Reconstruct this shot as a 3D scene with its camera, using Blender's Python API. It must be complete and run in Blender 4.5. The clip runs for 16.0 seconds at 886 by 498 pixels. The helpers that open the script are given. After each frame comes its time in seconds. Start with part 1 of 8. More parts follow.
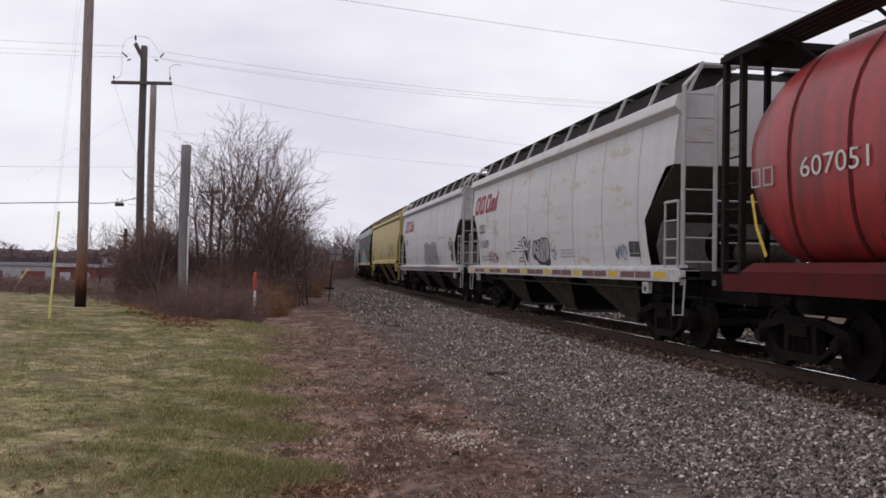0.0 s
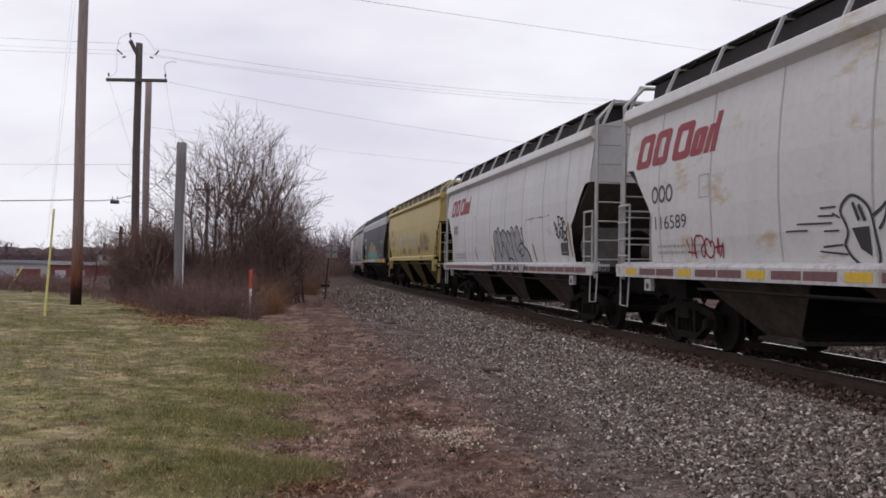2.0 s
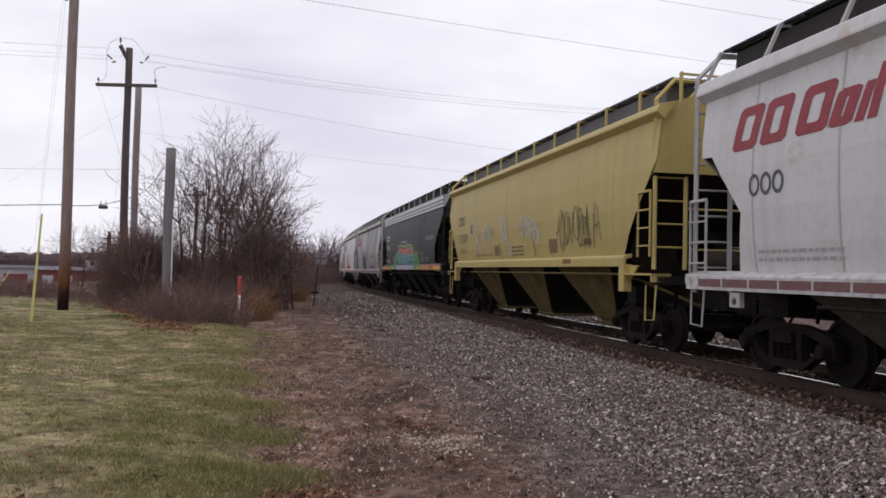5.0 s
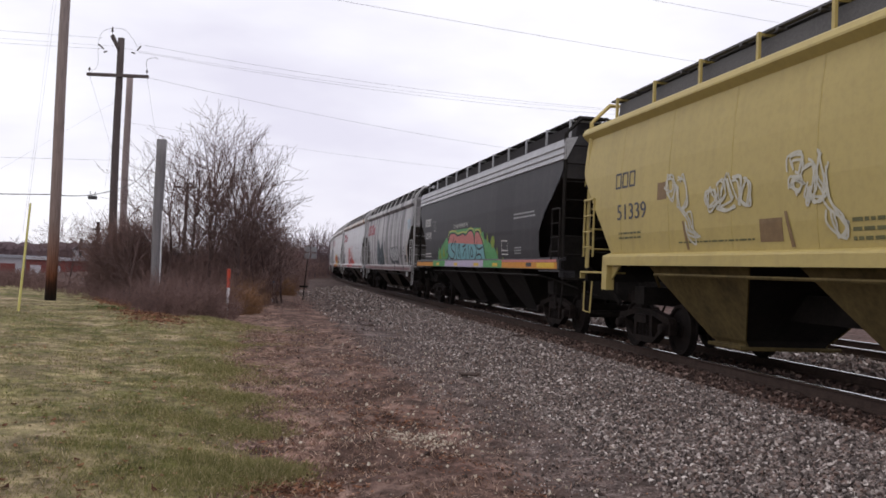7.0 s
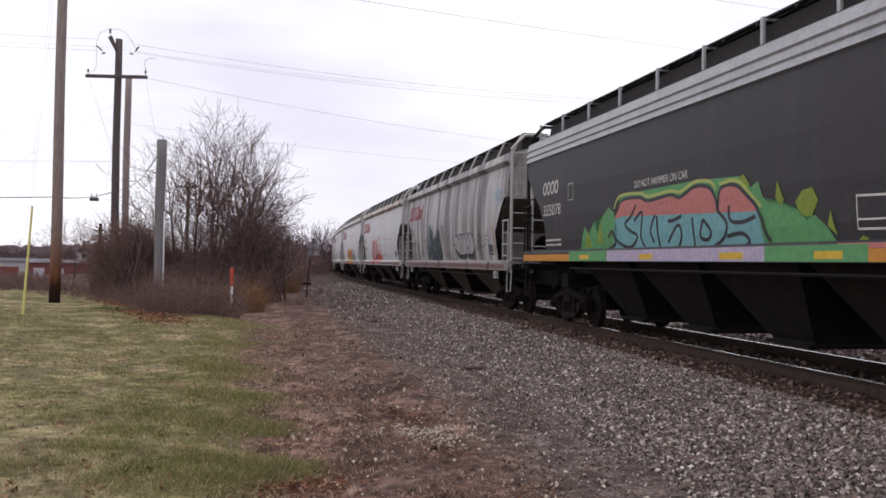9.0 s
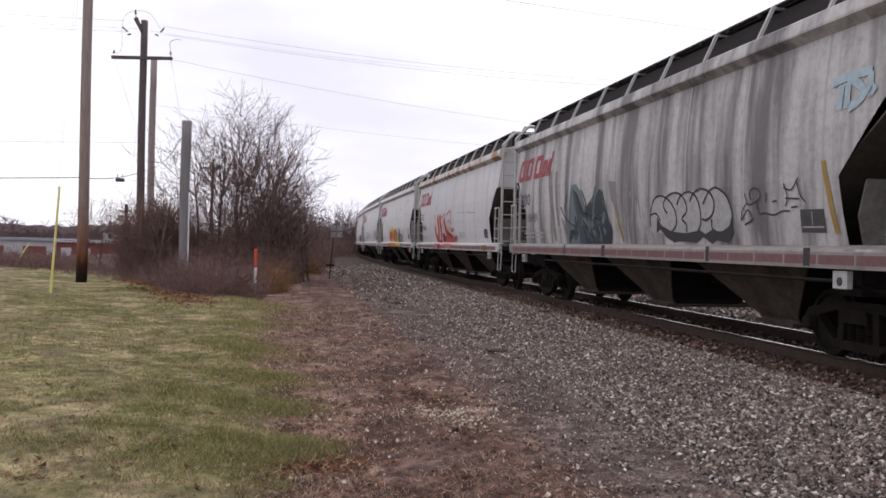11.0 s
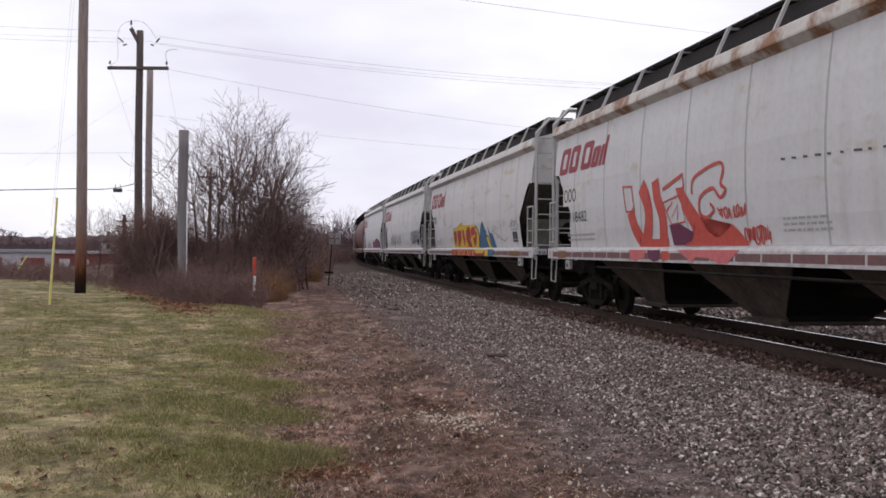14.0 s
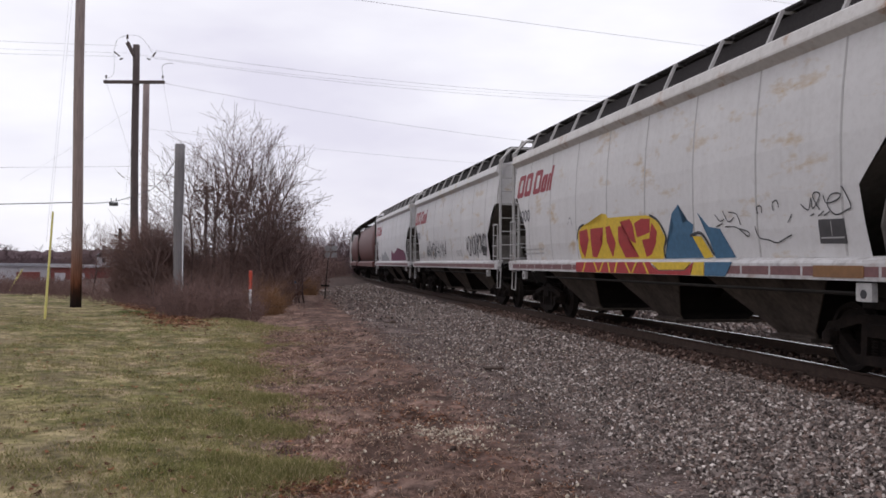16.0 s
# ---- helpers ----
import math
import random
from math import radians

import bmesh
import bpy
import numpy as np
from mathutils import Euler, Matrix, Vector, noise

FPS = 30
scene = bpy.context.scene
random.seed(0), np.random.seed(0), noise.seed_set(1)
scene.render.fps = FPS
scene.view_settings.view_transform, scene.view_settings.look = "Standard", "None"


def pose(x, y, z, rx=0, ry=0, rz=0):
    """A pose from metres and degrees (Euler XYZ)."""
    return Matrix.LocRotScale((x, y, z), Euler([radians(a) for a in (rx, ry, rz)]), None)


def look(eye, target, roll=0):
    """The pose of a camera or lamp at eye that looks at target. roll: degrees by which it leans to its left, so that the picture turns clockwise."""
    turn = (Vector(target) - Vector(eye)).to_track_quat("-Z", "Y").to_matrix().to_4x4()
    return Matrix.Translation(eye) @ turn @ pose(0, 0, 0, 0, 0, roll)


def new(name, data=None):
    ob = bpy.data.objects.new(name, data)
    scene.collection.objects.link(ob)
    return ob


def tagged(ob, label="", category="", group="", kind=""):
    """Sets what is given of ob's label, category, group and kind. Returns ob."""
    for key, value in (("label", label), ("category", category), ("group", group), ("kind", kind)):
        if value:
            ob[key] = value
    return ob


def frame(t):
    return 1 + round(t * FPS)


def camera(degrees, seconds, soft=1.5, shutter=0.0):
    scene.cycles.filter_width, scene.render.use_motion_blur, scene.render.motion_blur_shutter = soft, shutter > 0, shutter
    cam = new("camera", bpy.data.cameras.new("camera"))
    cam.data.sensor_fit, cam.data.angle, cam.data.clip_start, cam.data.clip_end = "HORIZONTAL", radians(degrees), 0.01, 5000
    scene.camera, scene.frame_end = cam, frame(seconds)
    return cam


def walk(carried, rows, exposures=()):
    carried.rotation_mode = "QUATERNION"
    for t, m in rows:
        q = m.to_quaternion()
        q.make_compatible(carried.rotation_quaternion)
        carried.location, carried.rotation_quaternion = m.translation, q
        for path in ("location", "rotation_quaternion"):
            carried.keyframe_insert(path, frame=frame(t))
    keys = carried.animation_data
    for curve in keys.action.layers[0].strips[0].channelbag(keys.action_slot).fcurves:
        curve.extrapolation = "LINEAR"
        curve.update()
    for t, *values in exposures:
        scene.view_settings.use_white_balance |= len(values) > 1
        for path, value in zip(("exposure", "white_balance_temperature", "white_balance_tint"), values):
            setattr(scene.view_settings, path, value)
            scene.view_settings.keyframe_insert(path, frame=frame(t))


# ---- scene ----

# ================= camera =================
EYE_Z = 1.69          # eye above the dirt path
RAIL_Z = 0.404        # top of rail
cam = camera(53.66, 16.0, soft=1.65)
TURNS = [  # seconds, yaw, pitch, roll of the hand-held camera
    (0.0, 0.0, 1.198, -1.01), (0.5, -0.05, 1.161, -0.894), (1.0, -0.152, 1.005, -1.146), (1.5, -0.148, 0.933, -1.007),
    (2.0, -0.261, 1.02, -0.923), (2.5, -0.252, 1.122, -1.175), (3.0, -0.424, 1.243, -1.054), (3.5, -0.579, 1.387, -1.258),
    (4.0, -0.662, 1.498, -0.943), (5.2, -1.02, 1.52, -1.35), (6.5, -1.401, 1.452, -1.829), (7.0, -1.616, 1.287, -2.171),
    (7.5, -1.766, 0.937, -1.589), (8.0, -1.633, 0.984, -1.374), (8.5, -1.673, 1.058, -1.013), (9.7, -0.95, 0.42, -1.2),
    (11.0, 0.046, -0.269, -1.353), (11.5, 0.54, -0.242, -0.932), (12.0, 0.696, -0.173, -0.364), (12.5, 0.493, -0.1, -0.388),
    (13.0, 0.173, -0.036, -0.605), (13.5, -0.018, 0.012, -0.635), (14.0, -0.044, 0.091, -0.488), (14.5, -0.012, 0.335, 0.005),
    (15.0, -0.085, 0.58, -0.367), (15.5, -0.119, 0.803, -0.395), (16.0, -0.286, 0.934, -0.317)]
walk(cam, [(t, pose(0, 0, EYE_Z, 90 + p, r, y)) for t, y, p, r in TURNS],
     exposures=[(0.0, -0.02), (4.0, 0.0), (7.0, 0.15), (9.0, 0.24), (11.0, 0.30), (12.5, 0.25), (14.5, 0.12), (16.0, 0.09)])

# ================= world and light =================
world = bpy.data.worlds.new("overcast")
scene.world = world
world.use_nodes = True
wn, wl = world.node_tree.nodes, world.node_tree.links
wn.clear()
w_out, w_bg = wn.new("ShaderNodeOutputWorld"), wn.new("ShaderNodeBackground")
w_sky = wn.new("ShaderNodeTexSky")
w_sky.sky_type, w_sky.sun_disc = "NISHITA", False
w_sky.sun_elevation, w_sky.sun_rotation = radians(66), radians(220)
w_co = wn.new("ShaderNodeTexCoord")
w_map = wn.new("ShaderNodeMapping")
w_map.inputs["Scale"].default_value = (2.2, 2.2, 7.0)
w_map.inputs["Location"].default_value = (3.1, 0.4, 0.7)
w_no = wn.new("ShaderNodeTexNoise")
w_no.inputs["Scale"].default_value, w_no.inputs["Detail"].default_value = 1.0, 5.0
w_no.inputs["Roughness"].default_value = 0.52
w_ramp = wn.new("ShaderNodeValToRGB")
e = w_ramp.color_ramp.elements
e[0].position, e[0].color = 0.34, (0.62, 0.598, 0.695, 1)
e[1].position, e[1].color = 0.64, (0.80, 0.79, 0.84, 1)
w_s = wn.new("ShaderNodeMix")
w_s.data_type = "RGBA"
w_s.inputs[0].default_value = 0.94
w_mul = wn.new("ShaderNodeVectorMath")
w_mul.operation = "SCALE"
w_mul.inputs[3].default_value = 0.1
wl.new(w_co.outputs["Generated"], w_map.inputs[0])
wl.new(w_map.outputs[0], w_no.inputs["Vector"])
wl.new(w_no.outputs["Fac"], w_ramp.inputs[0])
wl.new(w_sky.outputs[0], w_mul.inputs[0])
wl.new(w_mul.outputs[0], w_s.inputs[6])
wl.new(w_ramp.outputs[0], w_s.inputs[7])
wl.new(w_s.outputs[2], w_bg.inputs["Color"])
w_bg.inputs["Strength"].default_value = 1.22
wl.new(w_bg.outputs[0], w_out.inputs["Surface"])

sun = new("sun", bpy.data.lights.new("sun", "SUN"))
sun.data.energy, sun.data.angle, sun.data.color = 0.5, radians(40), (1.0, 0.97, 0.93)
sun.matrix_world = look((0, 0, 30), (5, 6, 12))

# ================= materials =================
def mat(name, rough=0.7, metal=0.0):
    m = bpy.data.materials.new(name)
    m.use_nodes = True
    b = m.node_tree.nodes["Principled BSDF"]
    b.inputs["Roughness"].default_value, b.inputs["Metallic"].default_value = rough, metal
    b.inputs["Specular IOR Level"].default_value = 0.15 if rough >= 0.8 else 0.5
    return m, m.node_tree.nodes, m.node_tree.links, b


def noise_node(n, l, scale, detail=4.0, rough=0.55, stretch=None, coords="Object"):
    tc = n.new("ShaderNodeTexCoord")
    t = n.new("ShaderNodeTexNoise")
    t.inputs["Scale"].default_value, t.inputs["Detail"].default_value, t.inputs["Roughness"].default_value = scale, detail, rough
    if stretch:
        mp = n.new("ShaderNodeMapping")
        mp.inputs["Scale"].default_value = stretch
        l.new(tc.outputs[coords], mp.inputs[0])
        l.new(mp.outputs[0], t.inputs["Vector"])
    else:
        l.new(tc.outputs[coords], t.inputs["Vector"])
    return t.outputs["Fac"]


def ramp(n, l, fac, stops):
    r = n.new("ShaderNodeValToRGB")
    els = r.color_ramp.elements
    while len(els) < len(stops):
        els.new(0.5)
    for el, (p, c) in zip(els, stops):
        el.position, el.color = p, (*c, 1) if len(c) == 3 else c
    l.new(fac, r.inputs[0])
    return r.outputs[0]


def mix(n, l, fac, a, b, blend="MIX"):
    x = n.new("ShaderNodeMix")
    x.data_type, x.blend_type = "RGBA", blend
    for sock, v in ((x.inputs[0], fac), (x.inputs[6], a), (x.inputs[7], b)):
        if isinstance(v, (int, float)):
            sock.default_value = v
        elif isinstance(v, tuple):
            sock.default_value = (*v, 1) if len(v) == 3 else v
        else:
            l.new(v, sock)
    return x.outputs[2]


def bump(n, l, b, fac, strength=0.3, dist=0.01):
    k = n.new("ShaderNodeBump")
    k.inputs["Strength"].default_value, k.inputs["Distance"].default_value = strength, dist
    l.new(fac, k.inputs["Height"])
    l.new(k.outputs[0], b.inputs["Normal"])


def grained(name, c1, c2, scale=6.0, rough=0.8, metal=0.0, bumps=0.2, stretch=None, detail=5.0, dist=0.01):
    """A surface that varies between two colours, with fine relief."""
    m, n, l, b = mat(name, rough, metal)
    f = noise_node(n, l, scale, detail, 0.6, stretch)
    g = noise_node(n, l, scale * 7, 3.0, 0.6, stretch)
    c = ramp(n, l, f, [(0.3, c1), (0.7, c2)])
    c = mix(n, l, 0.35, c, ramp(n, l, g, [(0.3, tuple(x * 0.55 for x in c1)), (0.7, c2)]))
    l.new(c, b.inputs["Base Color"])
    if bumps:
        bump(n, l, b, g, bumps, dist)
    return m


def car_paint(name, base, grime=(0.16, 0.13, 0.11), rust=(0.27, 0.12, 0.045), grime_amt=0.35, rust_amt=0.12, streak_amt=0.2, rough=0.55, streak=(0.50, 0.72), streak_w=3.2, blot_at=(0.58, 0.75), blot_s=(1.0, 1.0, 0.8)):
    """Old enamel on steel: fading, rain streaks running down, rust blooms and dust low down."""
    m, n, l, b = mat(name, rough)
    fade = noise_node(n, l, 0.55, 4.0, 0.5)
    c = mix(n, l, fade, tuple(x * 0.86 for x in base), tuple(min(1, x * 1.08) for x in base))
    st = noise_node(n, l, 1.0, 6.0, 0.6, (streak_w, streak_w, 0.16))
    c = mix(n, l, ramp(n, l, st, [(streak[0], (0, 0, 0)), (streak[1], (streak_amt,) * 3)]), c, grime)
    blot = noise_node(n, l, 1.4, 8.0, 0.68, blot_s)
    c = mix(n, l, ramp(n, l, blot, [(blot_at[0], (0, 0, 0)), (blot_at[1], (rust_amt * 3,) * 3)]), c, rust)
    fine = noise_node(n, l, 9.0, 6.0, 0.7)
    c = mix(n, l, ramp(n, l, fine, [(0.45, (0, 0, 0)), (0.8, (grime_amt,) * 3)]), c, grime)
    l.new(c, b.inputs["Base Color"])
    wav = noise_node(n, l, 1.3, 2.0, 0.5)
    bump(n, l, b, wav, 0.12, 0.03)
    return m


def plain(name, c, rough=0.6, metal=0.0):
    m, n, l, b = mat(name, rough, metal)
    f = noise_node(n, l, 12.0, 5.0, 0.65)
    l.new(ramp(n, l, f, [(0.3, tuple(x * 0.8 for x in c)), (0.7, tuple(min(1, x * 1.12) for x in c))]), b.inputs["Base Color"])
    return m


M = {}
M["white"] = car_paint("white_hopper_paint", (0.59, 0.583, 0.587), rust=(0.40, 0.27, 0.13), rust_amt=0.2, blot_at=(0.59, 0.72), blot_s=(0.7, 0.7, 1.1), streak_amt=0.18, grime_amt=0.2)
M["white_worn"] = car_paint("worn_white_hopper_paint", (0.59, 0.58, 0.577), rust=(0.42, 0.29, 0.14), rust_amt=0.25, blot_at=(0.56, 0.68), blot_s=(0.7, 0.7, 1.8), streak_amt=0.12, grime_amt=0.18)
M["white_streaked"] = car_paint("streaked_white_hopper_paint", (0.48, 0.462, 0.452), grime=(0.085, 0.078, 0.08), rust_amt=0.05, streak_amt=0.9, grime_amt=0.5, streak=(0.42, 0.62), streak_w=1.9)
M["eave_spotted"] = car_paint("rust_spotted_white_eave_paint", (0.57, 0.55, 0.53), rust=(0.30, 0.15, 0.06), rust_amt=0.26, blot_at=(0.57, 0.68), streak_amt=0.2)
M["eave_rust"] = car_paint("rusty_white_eave_paint", (0.56, 0.53, 0.49), rust=(0.24, 0.105, 0.04), rust_amt=0.33, blot_at=(0.47, 0.6), streak_amt=0.35)
M["yellow"] = car_paint("yellow_hopper_paint", (0.455, 0.355, 0.118), grime=(0.15, 0.11, 0.05), rust_amt=0.05, streak_amt=0.15, grime_amt=0.22)
M["black"] = car_paint("black_hopper_paint", (0.022, 0.020, 0.023), grime=(0.07, 0.062, 0.06), rust=(0.05, 0.035, 0.028), rust_amt=0.06, streak_amt=0.25, rough=0.6)
M["silver"] = grained("weathered_galvanised_roof", (0.34, 0.34, 0.35), (0.48, 0.48, 0.49), 3.0, 0.5, 0.3, 0.1)
M["red"] = car_paint("red_hopper_paint", (0.37, 0.028, 0.028), grime=(0.06, 0.02, 0.02), rust=(0.13, 0.03, 0.02), rust_amt=0.16, streak_amt=0.6, grime_amt=0.4, rough=0.36, streak=(0.45, 0.68))
M["brown"] = car_paint("brown_red_hopper_paint", (0.10, 0.026, 0.02), grime=(0.045, 0.022, 0.02), rust_amt=0.1, streak_amt=0.35)
M["white_sill"] = car_paint("grimy_white_sill_paint", (0.52, 0.51, 0.51), grime=(0.14, 0.115, 0.10), rust=(0.26, 0.14, 0.07), rust_amt=0.2, blot_at=(0.55, 0.7), blot_s=(1.6, 1.0, 3.0), streak_amt=0.45, streak_w=5.0, grime_amt=0.65)
M["dirty_sill"] = car_paint("brown_grey_dirty_sill", (0.26, 0.228, 0.222), grime=(0.10, 0.08, 0.075), rust=(0.16, 0.09, 0.055), rust_amt=0.25, streak_amt=0.5, grime_amt=0.5)
M["red_sill"] = car_paint("dull_dark_red_sill", (0.10, 0.013, 0.014), grime=(0.035, 0.016, 0.015), rust=(0.08, 0.025, 0.018), rust_amt=0.2, streak_amt=0.6, grime_amt=0.5, rough=0.85)
# Ladder and rail steel: body white greyed for the shade on it, plus rust.
M["white_steel"] = car_paint("shade_dulled_white_steel_rungs", (0.41, 0.40, 0.395), rust=(0.22, 0.12, 0.06), rust_amt=0.2, streak_amt=0.2, grime_amt=0.4)
M["pad_white"] = grained("chipped_white_jacking_pad", (0.30, 0.29, 0.28), (0.52, 0.51, 0.5), 9.0, 0.7)
# Underframe and truck steel: near black, shade beneath the cars put into the colour.
M["under"] = grained("near_black_underframe_steel", (0.009, 0.008, 0.0075), (0.024, 0.02, 0.017), 4.0, 0.85)
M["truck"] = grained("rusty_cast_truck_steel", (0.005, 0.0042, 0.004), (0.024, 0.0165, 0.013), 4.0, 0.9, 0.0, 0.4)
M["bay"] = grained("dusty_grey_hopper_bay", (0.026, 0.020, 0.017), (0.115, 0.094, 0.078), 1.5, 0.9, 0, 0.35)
M["bay_yellow"] = grained("dusty_yellow_hopper_bay", (0.055, 0.041, 0.019), (0.165, 0.122, 0.048), 1.4, 0.85)
# End slope: brown grime and the recess's shade, both in the colour.
M["cavity"] = grained("grimy_shaded_brown_end_slope", (0.075, 0.067, 0.057), (0.13, 0.116, 0.10), 1.5, 0.85)
# Bulkhead: dirt on grey, toned down as well for shade inside the car end.
M["bulkhead"] = grained("dirty_shaded_grey_bulkhead", (0.12, 0.108, 0.098), (0.22, 0.205, 0.19), 1.6, 0.8)
M["wheel"] = grained("dark_wheel_steel", (0.008, 0.0065, 0.006), (0.022, 0.016, 0.013), 6.0, 0.8, 0.1)
M["rail_head"] = plain("polished_rail_head", (0.6, 0.6, 0.6), 0.22, 1.0)
M["rail"] = grained("rusty_rail_side", (0.045, 0.031, 0.025), (0.085, 0.058, 0.046), 8.0, 0.85, 0.1)
M["tie"] = grained("creosoted_tie_wood", (0.02, 0.014, 0.012), (0.06, 0.038, 0.03), 7.0, 0.9, 0, 0.4, (1, 8, 4))
M["grate"] = grained("dark_running_board_grating", (0.02, 0.018, 0.019), (0.045, 0.04, 0.04), 30.0, 0.8)
M["grate_grey"] = grained("grey_running_board_grating", (0.055, 0.052, 0.052), (0.11, 0.105, 0.105), 30.0, 0.7)
M["maroon"] = grained("maroon_reflector_tape", (0.10, 0.05, 0.05), (0.20, 0.085, 0.085), 3.0, 0.5, 0, 0)
M["yellow_tape"] = plain("yellow_reflector_tape", (0.62, 0.40, 0.03), 0.5)
M["letter_red"] = plain("red_lettering", (0.27, 0.032, 0.045), 0.6)
M["letter_grey"] = plain("dark_grey_lettering", (0.09, 0.09, 0.10), 0.7)
M["letter_white"] = plain("white_lettering", (0.62, 0.60, 0.56), 0.7)
M["letter_faint"] = plain("faded_grey_lettering", (0.36, 0.355, 0.35), 0.7)
M["ink"] = plain("black_spray_paint", (0.03, 0.03, 0.035), 0.6)
M["pole"] = grained("grey_weathered_pole_wood", (0.22, 0.172, 0.165), (0.36, 0.295, 0.285), 5.0, 0.9, 0, 0.5, (6, 6, 0.35))


def treated_pole():
    """Grey weathered wood that turns rust-brown and then black towards the treated foot."""
    m, n, l, b = mat("treated_pole_wood", 0.9)
    f = noise_node(n, l, 5.0, 5.0, 0.6, (6, 6, 0.35))
    tc = n.new("ShaderNodeTexCoord")
    sp = n.new("ShaderNodeSeparateXYZ")
    l.new(tc.outputs["Object"], sp.inputs[0])
    ad = n.new("ShaderNodeMath"); ad.operation = "MULTIPLY_ADD"
    l.new(f, ad.inputs[0]); ad.inputs[1].default_value = 0.9
    l.new(sp.outputs[2], ad.inputs[2])
    dv = n.new("ShaderNodeMath"); dv.operation = "DIVIDE"
    l.new(ad.outputs[0], dv.inputs[0]); dv.inputs[1].default_value = 14.0
    c = ramp(n, l, dv.outputs[0], [(0.055, (0.022, 0.017, 0.016)), (0.085, (0.05, 0.023, 0.015)), (0.11, (0.15, 0.058, 0.03)), (0.16, (0.19, 0.105, 0.076)), (0.24, (0.25, 0.19, 0.17)), (1.0, (0.33, 0.285, 0.275))])
    c = mix(n, l, 0.55, c, ramp(n, l, f, [(0.3, (0.35, 0.35, 0.35)), (0.7, (1.25, 1.2, 1.2))]), "MULTIPLY")
    l.new(c, b.inputs["Base Color"])
    bump(n, l, b, f, 0.5, 0.01)
    return m


M["pole_treated"] = treated_pole()
M["pole_dark"] = grained("dark_weathered_pole_wood", (0.075, 0.06, 0.06), (0.14, 0.115, 0.11), 5.0, 0.9, 0, 0.5, (6, 6, 0.35))
M["post_grey"] = grained("bleached_grey_post_wood", (0.14, 0.13, 0.135), (0.25, 0.235, 0.24), 5.0, 0.9, 0, 0.4, (6, 6, 0.3))
M["wire"] = plain("grey_aluminium_wire", (0.30, 0.29, 0.31), 0.6)
M["wire_dark"] = plain("black_insulated_cable", (0.05, 0.05, 0.055), 0.6)
M["guard"] = plain("yellow_plastic_guard", (0.66, 0.60, 0.20), 0.5)
M["orange"] = plain("orange_plastic", (0.50, 0.062, 0.03), 0.5)
M["white_plastic"] = plain("white_plastic", (0.75, 0.75, 0.77), 0.5)
M["steel"] = plain("dull_galvanised_steel", (0.30, 0.30, 0.31), 0.5, 0.6)

# ================= mesh helpers =================
def box(bm, x0, x1, y0, y1, z0, z1):
    v = [bm.verts.new((x, y, z)) for x in (x0, x1) for y in (y0, y1) for z in (z0, z1)]
    for f in ((0, 1, 3, 2), (4, 6, 7, 5), (0, 4, 5, 1), (2, 3, 7, 6), (0, 2, 6, 4), (1, 5, 7, 3)):
        bm.faces.new([v[i] for i in f])


def prism(bm, poly, d, axis="y", at=0.0):
    """Extrude the polygon, given in the two other axes in order, from at to at + d along axis."""
    def p(a, b, c):
        return {"y": (a, c, b), "x": (c, a, b), "z": (a, b, c)}[axis]
    lo = [bm.verts.new(p(a, b, at)) for a, b in poly]
    hi = [bm.verts.new(p(a, b, at + d)) for a, b in poly]
    bm.faces.new(lo[::-1])
    bm.faces.new(hi)
    for i in range(len(poly)):
        j = (i + 1) % len(poly)
        bm.faces.new((lo[i], lo[j], hi[j], hi[i]))


def beam(bm, a, b, w, n=4, w2=None):
    """A bar with n sides from a to b."""
    a, b = Vector(a), Vector(b)
    q = (b - a).to_track_quat("Z", "Y").to_matrix()
    w2 = w if w2 is None else w2
    ra = [bm.verts.new(a + q @ Vector((math.cos(k), math.sin(k), 0)) * w / 2) for k in [math.pi * 2 * (i + 0.5) / n for i in range(n)]]
    rb = [bm.verts.new(b + q @ Vector((math.cos(k), math.sin(k), 0)) * w2 / 2) for k in [math.pi * 2 * (i + 0.5) / n for i in range(n)]]
    for i in range(n):
        bm.faces.new((ra[i], ra[(i + 1) % n], rb[(i + 1) % n], rb[i]))
    bm.faces.new(ra[::-1])
    bm.faces.new(rb)


def pipe(bm, pts, w, n=6):
    """One bent round bar through the points."""
    p = [Vector(q) for q in pts]
    rings = []
    for i, c in enumerate(p):
        d = (p[min(i + 1, len(p) - 1)] - p[max(i - 1, 0)]).normalized()
        q = d.to_track_quat("Z", "Y").to_matrix()
        if rings:
            ref = rings[-1][1]
            u = (ref - d * ref.dot(d)).normalized()
        else:
            u = q @ Vector((1, 0, 0))
        v = d.cross(u)
        rings.append(([bm.verts.new(c + (u * math.cos(2 * math.pi * k / n) + v * math.sin(2 * math.pi * k / n)) * w / 2) for k in range(n)], u))
    for (ra, _), (rb, _) in zip(rings, rings[1:]):
        for k in range(n):
            bm.faces.new((ra[k], ra[(k + 1) % n], rb[(k + 1) % n], rb[k]))
    bm.faces.new(rings[0][0][::-1])
    bm.faces.new(rings[-1][0])


def lathe(bm, prof, n=24, axis="y"):
    """Turn a profile of (radius, height) about an axis."""
    rings = []
    for r, h in prof:
        ring = []
        for i in range(n):
            k = 2 * math.pi * i / n
            c, s = r * math.cos(k), r * math.sin(k)
            ring.append(bm.verts.new({"y": (c, h, s), "z": (c, s, h), "x": (h, c, s)}[axis]))
        rings.append(ring)
    for a, b in zip(rings, rings[1:]):
        for i in range(n):
            j = (i + 1) % n
            bm.faces.new((a[i], a[j], b[j], b[i]))
    bm.faces.new(rings[0][::-1])
    bm.faces.new(rings[-1])


